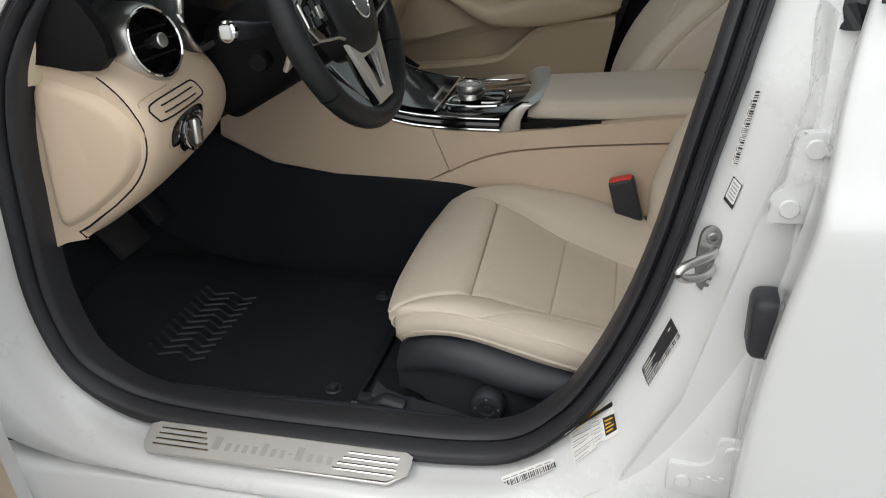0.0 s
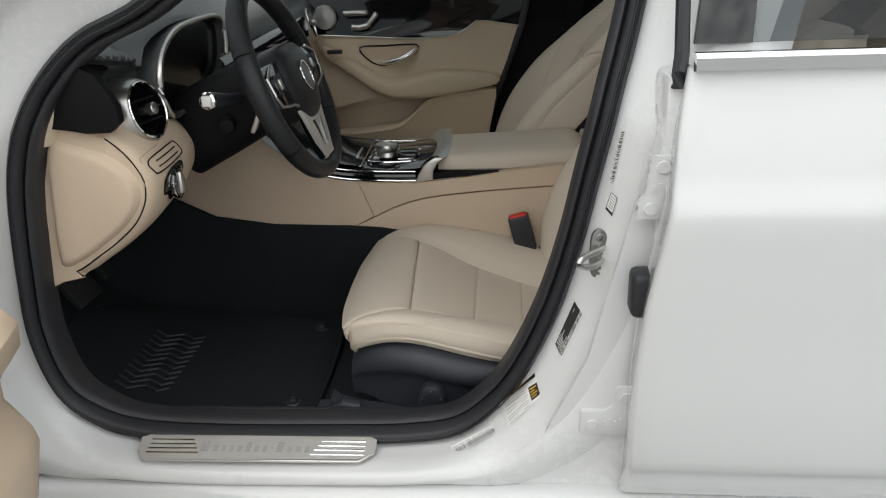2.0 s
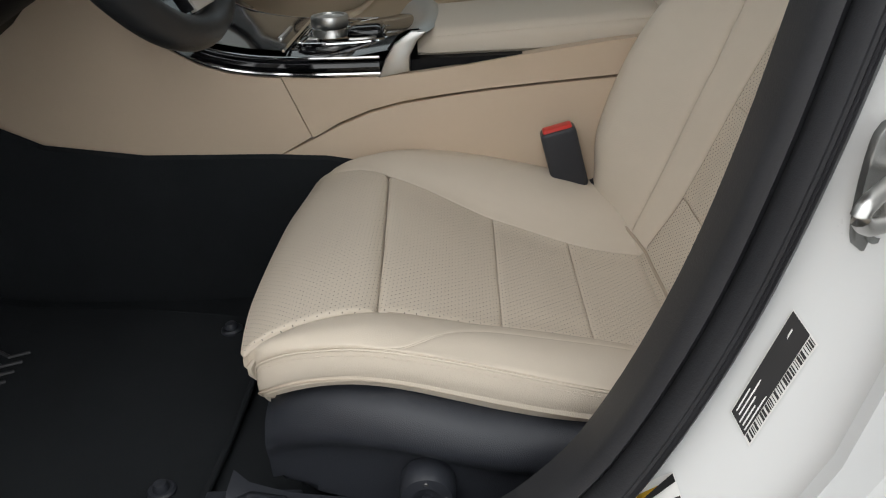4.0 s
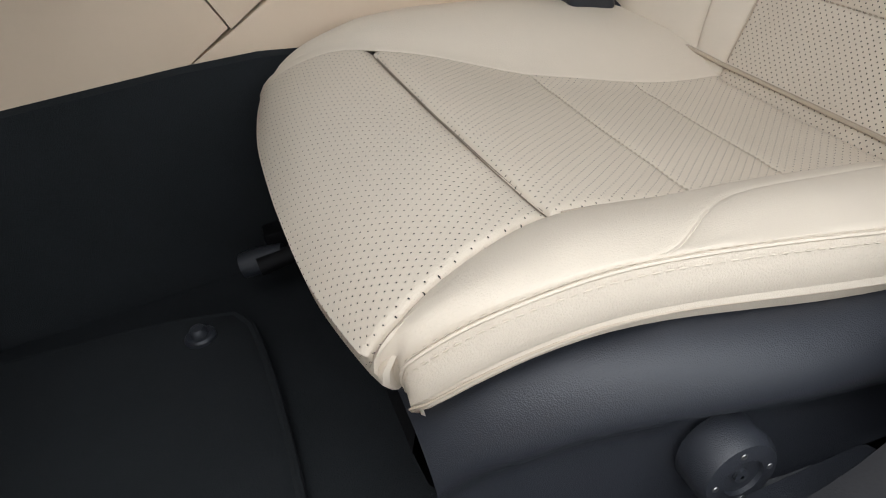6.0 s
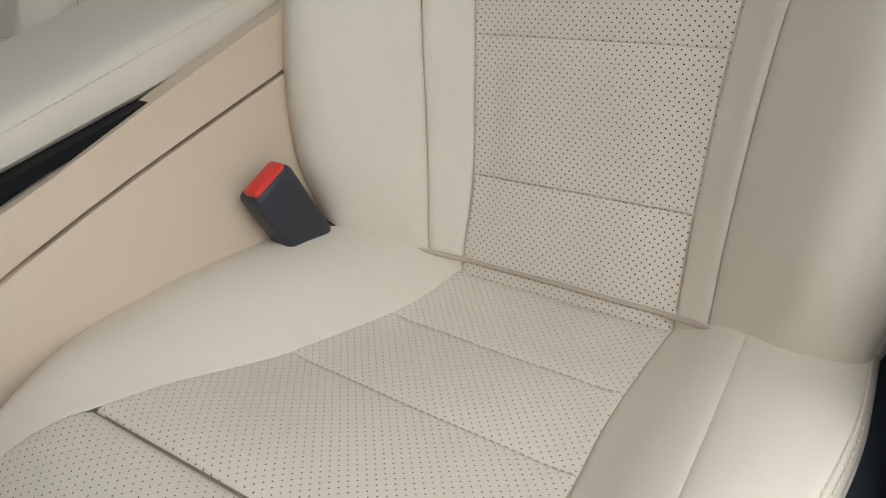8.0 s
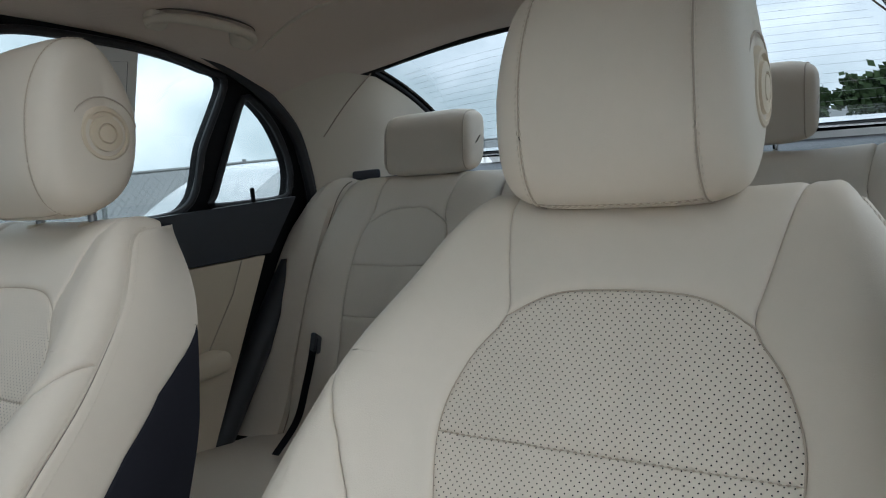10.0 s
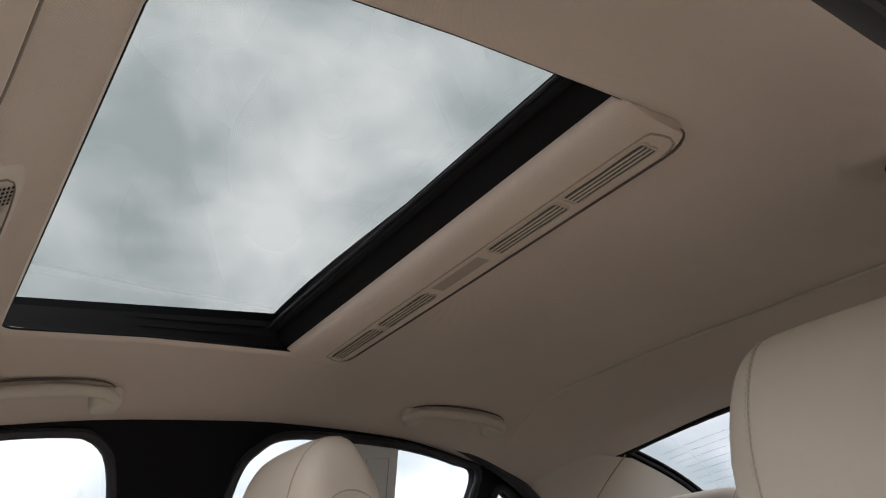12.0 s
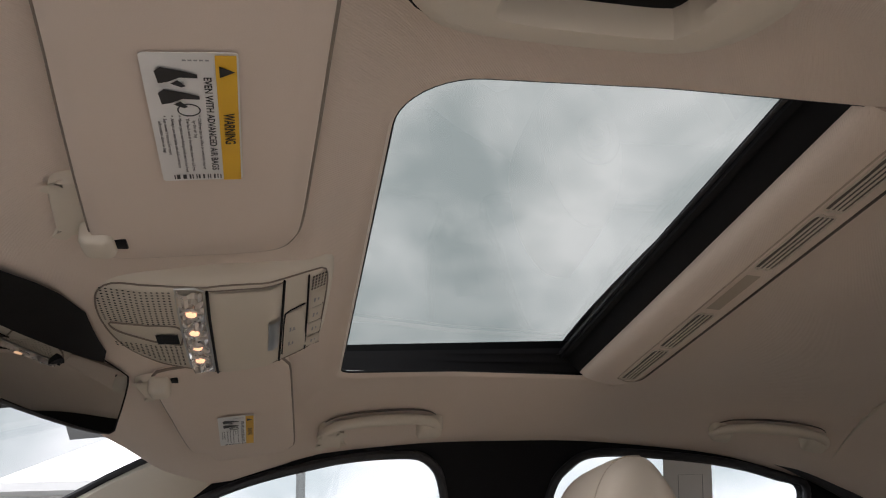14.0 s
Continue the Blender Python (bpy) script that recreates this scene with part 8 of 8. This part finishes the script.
part("button_gap", tube([op(x, y, 0.0004) for x, y in ((0.1975, 0.09), (0.1970, 0.0), (0.1975, -0.030), (0.2025, -0.034), (0.2155, -0.036))], 0.0008, 5), M_BLACK2, ohc)
for y in (0.010, 0.052):
    bars(lambda a, b, d=0.0, y=y: op(0.203 + b, y + a, 0.0020), [(0, 0, 0.012, 0.0016), (0.003, 0.0035, 0.007, 0.0016), (0.010, 0.0020, 0.0016, 0.0040)], ohc, M_GREY, "printed_symbol")
for i in range(5):
    for j in range(5):
        part("speaker_slot", grid(fresh(), [[op(0.2195 + 0.0027 * i + a, -0.088 + 0.0056 * j + b, 0.0006) for a in (0, 0.0016)] for b in (0, 0.0036)]), M_BLACK2, ohc)
for k in range(4):
    y0 = -0.055 + 0.040 * k
    x0 = 0.2185 + 0.006 * (y0 + 0.09) / 0.2
    part("roof_button", grid(fresh(), [[op(x0 + x, y, 0.0016) for x in (0, 0.0015, 0.0115, 0.0130)] for y in (y0, y0 + 0.002, y0 + 0.034, y0 + 0.036)]), M_TRIM, ohc)
    bars(lambda a, b, d=0.0, y0=y0, x0=x0: op(x0 + 0.004 + b, y0 + 0.012 + a, 0.0020), [(0, 0, 0.010, 0.0016), (0.002, 0.0035, 0.006, 0.0014)], ohc, M_GREY, "printed_symbol")
    part("button_gap", tube([op(x0 + x, y0 + 0.038, 0.0004) for x in (0, 0.006, 0.014)], 0.0007, 5), M_SLOT, ohc)

# mirror
mirror = thing("rear_view_mirror", "black framed inside mirror on a black windscreen mount", "mirror", at=(0.05, 0, 1.28))
mp_ = on_plane((-0.002, 0.0, 1.268), (-0.33, -1.0, -0.03), (0.16, 0.04, 1.0))
MO = smooth_line([(-0.126, 0.026), (-0.112, 0.034), (0.0, 0.038), (0.112, 0.034), (0.126, 0.026), (0.122, -0.018), (0.108, -0.030), (0.0, -0.034), (-0.108, -0.030), (-0.122, -0.018)], 60, True)
sgn_m = 1 if (mp_(0, 0, 1) - mp_(0, 0, 0)).x > 0 else -1
rows = []
for g, d in ((0.6, -0.030), (0.9, -0.022), (1.0, -0.008), (1.0, 0.0), (0.985, 0.002), (0.965, 0.0005)):
    rows.append([mp_(a * g, b * g, sgn_m * d) for a, b in MO])
part("case", grid(fresh(), rows, close_v=True), M_BLACK2, mirror, "black mirror case")
part("mirror_glass", plate([(a * 0.97, b * 0.96) for a, b in MO], lambda a, b, d: mp_(a, b, sgn_m * 0.001 + d * 0), 0), M_MIRROR, mirror, "mirror glass")
part("mount", tube([(-0.005, 0.0, 1.275), (-0.02, 0.0, 1.29), (-0.05, 0.0, 1.296)], [0.014, 0.018, 0.024], 12), M_BLACK2, mirror)
cover_half = lambda k: float(np.interp(k, [0, 0.45, 0.68, 0.82, 0.92, 0.975, 1.0], [0.10, 0.15, 0.180, 0.165, 0.120, 0.085, 0.050]))
part("camera_cover", grid(fresh(), [[(lerp(-0.22, 0.032, k), -0.015 + w * cover_half(k), lerp(1.250, 1.3050, k) - 0.010 * (1 - w * w) * math.sin(k * 2.9)) for w in np.linspace(-1, 1, 13)] for k in np.linspace(0, 1, 26)]), M_BLACK2, mirror, "black camera cover")

# linings of the pillars
for sgn in (1, -1):
    ap = thing("pillar_lining", "beige pillar lining beside the window" if sgn > 0 else "beige roof pillar lining beside the rear window", "pillar lining")
    if sgn > 0:
        rows, edge_line = [], []
        for t in np.linspace(0, 1, 14):
            x, z = spline([(-0.62, 0.955), (-0.42, 1.06), (-0.22, 1.17), (-0.06, 1.255), (0.045, 1.30), (0.10, 1.315)])(t * 5)
            y = wall_y(z) - 0.02
            f = 1 - 0.75 * t ** 4
            rows.append([(x + 0.060 * f, y + 0.012, z - 0.055 * f), (x + 0.048 * f, y - 0.008, z - 0.034 * f), (x + 0.03 * f, y - 0.020, z - 0.012 * f), (x + 0.004, y - 0.026, z + 0.014), (x - 0.006, y - 0.014, z + 0.024)])
            edge_line.append((x - 0.006, y - 0.018, z + 0.024))
        part("front_lining", grid(fresh(), rows), M_TRIM, ap)
        part("glass_edge", tube(edge_line, 0.006, 8), M_RUBBER, ap, "black windscreen edge")
        part("airbag_tab", tube([(-0.155 + 0.030 * math.cos(a), 0.622 + 0.004 * math.sin(a), 1.208 + 0.011 * math.sin(a) + 0.014 * math.cos(a)) for a in np.linspace(0, math.tau, 25)[:-1]], 0.0010, 5, True), M_PIPING, ap)
    fe = spline([(1.24, 1.270), (1.33, 1.222), (1.42, 1.150), (1.47, 1.065), (1.50, 0.985), (1.51, 0.93)])
    rows = []
    for t in np.linspace(0, 1, 14):
        x, z = fe(t * 5)
        a = Vector((x, sgn * (wall_y(z) - 0.028), z))
        bx, by, bz = back_pane(t, sgn * 1.0)
        b = Vector((bx, by, bz - 0.012))
        rows.append([a + Vector((-0.006, sgn * 0.02, -0.004)), a] + [a.lerp(b, k) + Vector((-0.03 * math.sin(k * 3.1), -sgn * 0.035 * math.sin(k * 3.1), 0.0)) for k in (0.06, 0.15, 0.3, 0.5, 0.7, 0.88, 1.0)])
    part("rear_lining", grid(fresh(), rows), M_TRIM, ap, "beige rear pillar lining")
    part("lining_seam", tube(smooth_line([(1.515, sgn * 0.488, 1.246), (1.485, sgn * 0.545, 1.185), (1.455, sgn * 0.597, 1.115)], 12), 0.0016, 5), M_PIPING, ap)
    part("airbag_mark", tube([(1.60 + 0.010 * math.cos(a), sgn * (0.575 - 0.0 * a), 1.15 + 0.016 * math.sin(a)) for a in np.linspace(0, math.tau, 17)[:-1]], 0.001, 5, True), M_TRIM, ap)
    part("window_rim", tube([(x - 0.010, sgn * (wall_y(z) - 0.016), z - 0.010) for x, z in smooth_line([(1.08, 1.312), (1.17, 1.290), (1.24, 1.264), (1.33, 1.218), (1.42, 1.146), (1.47, 1.062), (1.50, 0.985), (1.51, 0.93)], 44)], [min(0.014, 0.003 + 0.0012 * i) for i in range(44)], 8), M_RUBBER, ap, "black window rubber")
# ---- rear seats ----
REAR = Back([(1.235, 0.470), (1.275, 0.530), (1.325, 0.640), (1.385, 0.770), (1.440, 0.870), (1.478, 0.930), (1.510, 0.972), (1.545, 0.998), (1.590, 1.005), (1.64, 0.995), (1.70, 0.985)],
    [(0.105, 0.225, 0.012), (0.108, 0.228, 0.022), (0.115, 0.228, 0.030), (0.125, 0.228, 0.030), (0.120, 0.226, 0.024), (0.098, 0.224, 0.016), (0.10, 0.220, 0.010), (0.105, 0.218, 0.005), (0.105, 0.216, 0.002), (0.105, 0.216, 0.0), (0.105, 0.216, 0.0)], KNOTS)
rear = thing("back_bench", "beige leather rear bench with two outer seats", "car seat", at=(1.3, 0, 0.4))
for cy in (0.395, -0.395):
    mv = lambda v, c=cy: Vector((v.x, v.y + c, v.z))
    k = REAR.at_key
    top, a_end = k(5.3), k(4.6)
    arch = lambda q: top - (top - a_end) * (abs(q) / 0.4) ** 2.4
    for s0, s1 in ((k(0.1), k(1.6)), (k(1.6), k(2.6)), (k(2.6), k(3.5))):
        part("back_panel", panel(REAR, s0, s1, -0.4, 0.4, mv, depth=0.005, seams=(0.7, 0.7, 1, 1), step=0.02), M_PERF, rear)
    part("back_panel", panel(REAR, k(3.5), arch, -0.4, 0.4, mv, depth=0.006, seams=(0.7, 1, 1, 1), step=0.02), M_PERF, rear)
    part("back_header", panel(REAR, arch, k(9.5), -0.4, 0.4, mv, depth=0.006, seams=(1, 0, 0.8, 0.8), step=0.02), M_LEATHER, rear)
    for g in (1, -1):
        part("back_bolster", panel(REAR, k(0.0), k(9.5), g * 0.4, g * 0.88, mv, depth=0.006, seams=(0, 0, 0.9, 1), step=0.02), M_LEATHER, rear)
    head = new("head_restraint")
    head.parent = rear
    head.location = -rear.location
    hc = Vector((1.60, cy if cy > 0 else cy + 0.105, 1.078 if cy > 0 else 1.090))

    def blk(u, v):
        cu, su, cv, sv = math.cos(u), math.sin(u), math.cos(v), math.sin(v)
        p = lambda w, e: math.copysign(abs(w) ** e, w)
        return hc + Vector((-p(cu, 0.6) * 0.045 * abs(cv) ** 0.35 + 0.012 * p(su, 0.6), p(sv, 0.42) * 0.122, p(su, 0.5) * 0.072 * abs(cv) ** 0.3))

    part("pad", grid(fresh(), [[blk(u, v) for v in np.linspace(-1.57, 1.57, 25)] for u in np.linspace(0, math.tau, 37)[:-1]], close_u=True), M_LEATHER, head, "low beige rear head restraint")
    for g in (1, -1):
        part("seam", tube([blk(u, g * 0.80) + Vector((-0.0006, 0, 0.0003)) for u in np.linspace(-1.3, 1.7, 30)], 0.0013, 5), M_PIPING, head)
        part("post", tube([(hc.x + 0.004, hc.y + g * 0.05, 0.99), (hc.x + 0.004, hc.y + g * 0.05, 1.03)], 0.005, 8), M_CHROME, head)
    # side wing by the door
    s = math.copysign(1, cy)
    rows = []
    for t in np.linspace(0, 8.2, 22):
        x, z = REAR.mid(t)
        o = float(np.interp(t, [0, 3, 5, 6.5, 8.2], [0.80, 0.76, 0.71, 0.67, 0.63]))
        rows.append([(x + 0.02, s * 0.612, z - 0.012), (x - 0.018, s * 0.621, z + 0.004), (x - 0.040, s * lerp(0.621, o, 0.35), z + 0.010), (x - 0.040, s * lerp(0.621, o, 0.7), z + 0.008), (x - 0.02, s * o, z), (x + 0.06, s * (o + 0.01), z - 0.02)])
    part("side_wing", grid(fresh(), rows), M_LEATHER, rear, "plain beige side wing")
    part("side_gap", tube([Vector((REAR.mid(t)[0] - 0.004, s * 0.6185, REAR.mid(t)[1])) for t in np.linspace(0, 7.5, 20)], 0.0016, 6), M_JOINT_SHADE, rear)
rows = []
for t in np.linspace(0.0, 9.5, 24):
    x, z = REAR.mid(t)
    rows.append([(x + 0.006 * (abs(y) / 0.17) ** 6, y, z) for y in np.linspace(-0.172, 0.172, 9)])
part("middle_panel", grid(fresh(), rows), M_LEATHER, rear)
rows = []
for x, z in smooth_line([(0.80, 0.40), (0.795, 0.46), (0.81, 0.505), (0.85, 0.520), (0.95, 0.520), (1.05, 0.505), (1.15, 0.490), (1.24, 0.478), (1.30, 0.47)], 26):
    rows.append([(x, y, z + 0.012 * math.cos(abs(y) * 8) * (z > 0.46) - 0.02 * max(0, abs(y) - 0.64) / 0.06) for y in np.linspace(-0.70, 0.70, 35)])
part("cushion", grid(fresh(), rows), M_LEATHER, rear, "beige leather rear cushion")
part("bench_back", box(1.60, 1.72, -0.66, 0.66, 0.40, 0.99, 0.02), M_CLOTH, rear)
single("rear_shelf", box(1.60, 2.14, -0.66, 0.66, 0.985, 1.004, 0.006), M_BLACK, "dark shelf below the rear window", "shelf")
for s in (1, -1):
    slot = thing("belt_slot", "black belt slot in the rear pillar lining", "belt slot", "belt slots", at=(1.60, s * 0.60, 1.0))
    part("frame", box(-0.035, 0.035, -0.012, 0.012, -0.011, 0.011, 0.005, m=pose(1.612, s * 0.612, 1.016, 0, 0, -s * 35)), M_BLACK, slot)
    part("webbing", webbing([(1.305, s * 0.556, 0.680), (1.285, s * 0.552, 0.640), (1.255, s * 0.548, 0.590), (1.20, s * 0.53, 0.535), (1.10, s * 0.497, 0.505)], 0.040, (0.35, s * 0.90, -0.2)), M_CLOTH, slot, "black rear seat belt")
    part("tongue", box(-0.02, 0.02, -0.006, 0.006, -0.02, 0.02, 0.005, m=pose(1.300, s * 0.548, 0.672, 0, 30, 20)), M_BLACK, slot)

# rear door lining on the passenger side
rd = thing("rear_door_lining", "black and beige inner panel of the rear door", "car door", at=(1.1, 0.68, 0.4))
part("upper_panel", plate([(0.70, 0.885), (1.32, 0.868), (1.42, 0.985), (0.70, 0.985)], lambda a, b, d: (a, 0.672 + d, b), -0.02, 0), M_BLACK, rd, "black upper panel")
part("lower_panel", plate([(0.70, 0.40), (1.05, 0.40), (1.305, 0.865), (0.70, 0.882)], lambda a, b, d: (a, 0.675 + d, b), -0.02, 0), M_TAN2, rd, "beige lower panel")
part("panel_seam", tube([(1.235, 0.6735, 0.866), (1.20, 0.6735, 0.80), (1.09, 0.6735, 0.66)], 0.0014, 5), M_PIPING, rd)
part("arm_rest", box(0.72, 1.135, 0.615, 0.68, 0.655, 0.70, 0.018, 3), M_TAN2, rd, "beige arm rest")
part("lock_pin", disc((1.30, 0.685, 0.985), (0, 0, 1), [(0.005, 0), (0.005, 0.028), (0.006, 0.03), (0.0, 0.034)], 10), M_BLACK2, rd, "black lock pin")
part("door_rubber", tube([(1.555, 0.690, 0.99), (1.48, 0.690, 0.915), (1.38, 0.695, 0.80), (1.24, 0.700, 0.62), (1.10, 0.70, 0.45)], 0.030, 10), M_RUBBER, rd, "thick black door rubber")
paper = thing("window_sticker", "white price sheet stuck inside the rear window", "paper sheet", at=(0.92, 0.66, 1.25))
part("sheet", plate([(0.905, 1.12), (1.005, 1.12), (1.005, 1.298), (0.905, 1.302)], side_plane(1, 0.004), 0.0006), M_PAPER, paper)
part("printed_frame", tube([side_plane(1, 0.006)(a, b) for a, b in ((0.935, 1.14), (0.985, 1.14), (0.985, 1.27), (0.935, 1.27))], 0.0006, 4, True), M_GREY, paper)

# ---- outside ----
LOW = -0.42
M_ASPHALT = surface("grey_asphalt", (0.24, 0.24, 0.235), 0.9, grain=1.0, grain_scale=90, vary=0.35, vary_scale=1.2)
single("ground", grid(fresh(), [[(x, y, 0.0 if abs(y) < 3 and abs(x) < 4.5 else LOW) for y in (-900, -60, -12, -4, -2.9, 0, 2.9, 4, 12, 60, 900)] for x in (-900, -60, -12, -6, -4.4, 0, 4.4, 6, 12, 60, 900)]), M_ASPHALT, "grey asphalt parking ground", "ground", kind="structure")
M_LEAF = surface("green_leaves", (0.055, 0.085, 0.03), 0.7, vary=0.5, vary_scale=3.0, spec=0.2)
M_BARK = surface("grey_bark", (0.10, 0.08, 0.06), 0.9, vary=0.3)
M_WALL = surface("pale_render", (0.55, 0.55, 0.53), 0.8, vary=0.08, vary_scale=0.6)
M_ROOFING = surface("grey_roof_sheet", (0.42, 0.43, 0.43), 0.5, vary=0.1, vary_scale=0.8)


def tree(x, y, h, seed):
    r = random.Random(seed)
    ob = thing("tree", "leafy green tree beyond the parking ground", "tree", "trees", at=(x, y, 0))
    part("trunk", tube([(x, y, LOW), (x + 0.1, y, h * 0.3), (x - 0.05, y + 0.1, h * 0.6), (x, y, h * 0.8)], [0.22, 0.17, 0.11, 0.04], 8), M_BARK, ob)
    for k in range(5):
        a = r.random() * 6.28
        part("limb", tube([(x, y, h * (0.35 + 0.08 * k)), (x + math.cos(a) * h * 0.15, y + math.sin(a) * h * 0.15, h * (0.5 + 0.07 * k)), (x + math.cos(a) * h * 0.28, y + math.sin(a) * h * 0.28, h * (0.6 + 0.07 * k))], [0.08, 0.05, 0.02], 6), M_BARK, ob)
    bm = fresh()
    clumps = [(Vector((x + r.gauss(0, h * 0.17), y + r.gauss(0, h * 0.17), h * (0.62 + r.gauss(0, 0.14)))), h * r.uniform(0.06, 0.13)) for _ in range(26)]
    for c, s in clumps:
        for _ in range(70):
            d = Vector((r.gauss(0, 1), r.gauss(0, 1), r.gauss(0, 0.8))) * s * 0.75
            n = Vector((r.gauss(0, 1), r.gauss(0, 1), r.gauss(0, 1))).normalized()
            a = n.orthogonal().normalized() * r.uniform(0.10, 0.20)
            b = n.cross(a)
            p = c + d
            bm.faces.new([bm.verts.new(p + v) for v in (a, b * 0.6, -a, -b * 0.6)])
    part("crown", bm, M_LEAF, ob, "loose green crown")
    return ob


for n, (x, y, h) in enumerate(((26, 3.0, 1.9), (29, 7.5, 1.8), (27, 11.5, 2.1), (30, 0.2, 1.9), (28, 1.4, 2.2), (27, -4.0, 2.3), (30, -8.0, 2.4), (29, -13, 2.2), (24, 14.5, 1.6), (20, 17, 1.5), (32, -2.2, 2.0), (31, 9.5, 1.9), (30, 5.2, 1.8))):
    tree(x, y, h, 40 + n)

fence = thing("fence", "grey chain link fence with tubular posts", "fence", at=(6, 10, 0))
FY = 9.0
for k in range(16):
    x = -12.0 + 2.6 * k
    part("post", tube([(x, FY, LOW), (x, FY, 1.12 if k % 3 else 1.30)], 0.035, 8), M_ZINC, fence)
part("top_rail", tube([(-12.0, FY, 1.06), (27, FY, 1.06)], 0.024, 8), M_ZINC, fence)
bm = fresh()
for sgn in (1, -1):
    for k in range(0, 330):
        x = -12 + 0.12 * k
        a, b = Vector((x, FY, LOW + 0.03)), Vector((x + sgn * 1.4, FY, 1.04))
        s = Vector((0.0022, 0, 0.0022 * -sgn))
        bm.faces.new([bm.verts.new(p) for p in (a - s, a + s, b + s, b - s)])
tagged(part("mesh_wire", bm, M_ZINC, fence), kind="stuff")


def parked_car(x, y, turn, paint, label):
    """A plain saloon: body, glasshouse, windows, wheels."""
    m = pose(x, y, LOW, 0, 0, turn)
    ob = thing("parked_car", label, "car", "parked cars", at=(x, y, 0))
    prof = smooth_line([(-2.25, 0.42), (-2.28, 0.62), (-2.15, 0.80), (-1.6, 0.92), (-1.0, 0.98), (0.0, 1.0), (1.2, 1.02), (1.9, 1.05), (2.22, 1.0), (2.30, 0.75), (2.28, 0.45)], 40)
    rows = [[m @ Vector((px, s * w, lerp(0.32, pz, k))) for px, pz in prof] for s, w, k in ((1, 0.80, 0.0), (1, 0.89, 0.25), (1, 0.90, 0.6), (1, 0.86, 0.92), (1, 0.75, 1.0), (-1, 0.75, 1.0), (-1, 0.86, 0.92), (-1, 0.90, 0.6), (-1, 0.89, 0.25), (-1, 0.80, 0.0))]
    part("body", grid(fresh(), rows, cap=True), paint, ob)
    cab = smooth_line([(-1.05, 0.97), (-0.65, 1.20), (-0.25, 1.40), (0.3, 1.47), (0.9, 1.44), (1.35, 1.28), (1.75, 1.04)], 30)
    rows = [[m @ Vector((px, s * (0.80 - 0.28 * max(0, pz * k + 0.95 * (1 - k) - 0.95)), lerp(0.95, pz, k))) for px, pz in cab] for s, k in ((1, 0.0), (1, 0.4), (1, 0.8), (1, 0.95), (1, 1.0), (-1, 1.0), (-1, 0.95), (-1, 0.8), (-1, 0.4), (-1, 0.0))]
    part("cabin", grid(fresh(), rows), paint, ob)
    for s in (1, -1):
        for loop in ([(-0.78, 1.02), (0.12, 1.02), (0.14, 1.37), (-0.20, 1.35), (-0.55, 1.18)], [(0.20, 1.02), (1.05, 1.02), (1.22, 1.12), (1.0, 1.30), (0.55, 1.38), (0.22, 1.37)]):
            part("window", plate(loop, lambda a, b, d, s=s: m @ Vector((a, s * (0.812 - 0.28 * max(0, b - 0.95)), b)), 0), M_SCREEN, ob, "dark side window")
        for wx in (-1.42, 1.38):
            c = m @ Vector((wx, s * 0.80, 0.32))
            ax = (m.to_3x3() @ Vector((0, s, 0)))
            wheel_ = part("wheel", disc(c, ax, [(0.20, 0.09), (0.30, 0.10), (0.32, 0.06), (0.32, -0.1), (0.2, -0.1)], 28), M_RUBBER, ob)
            part("rim", disc(c, ax, [(0.21, 0.085), (0.19, 0.07), (0.06, 0.06), (0.05, 0.08), (0.0, 0.08)], 20), M_ALU, wheel_)
        part("tail_lamp", box(2.16, 2.27, min(s * 0.55, s * 0.84), max(s * 0.55, s * 0.84), 0.78, 0.92, 0.03, m=m), M_RED, ob, "red tail lamp")
    return ob


parked_car(6.6, 5.4, 176, M_PAINT, "white saloon parked in front of the fence")
parked_car(1.6, 6.0, 178, surface("dark_blue_paint", (0.03, 0.035, 0.05), 0.2, coat=0.6), "dark saloon parked in front of the fence")
parked_car(-3.6, 5.8, 181, M_PAINT, "white saloon parked in front of the fence")
parked_car(9.0, -1.6, 92, surface("dark_grey_paint", (0.05, 0.055, 0.065), 0.25, coat=0.6), "dark grey saloon parked behind")
hall = thing("hall", "long pale hall with a low grey roof", "building", at=(-10, 14, LOW))
part("wall", box(-24, -1.8, 13.3, 24, LOW, 3.35, 0.02), M_WALL, hall)
part("roof", plate([(12.8, 3.42), (18.5, 4.2), (24.5, 3.42), (24.5, 3.28), (12.8, 3.28)], lambda a, b, d: (-1.5 + d, a, b), 23), M_ROOFING, hall)
for k in range(5):
    part("window", box(-22 + 4.2 * k, -19.6 + 4.2 * k, 13.27, 13.32, 1.0, 2.2, 0), M_SCREEN, hall)
lamp = thing("lamp_post", "grey steel lamp post beside the fence", "lamp post", at=(0.6, 10.6, 0))
part("post", tube([(0.63, 9.4, LOW), (0.63, 9.4, 6.2)], [0.07, 0.05], 10), M_ZINC, lamp)
part("lamp_head", box(0.5, 1.1, 9.28, 9.52, 6.15, 6.28, 0.04), M_ZINC, lamp)
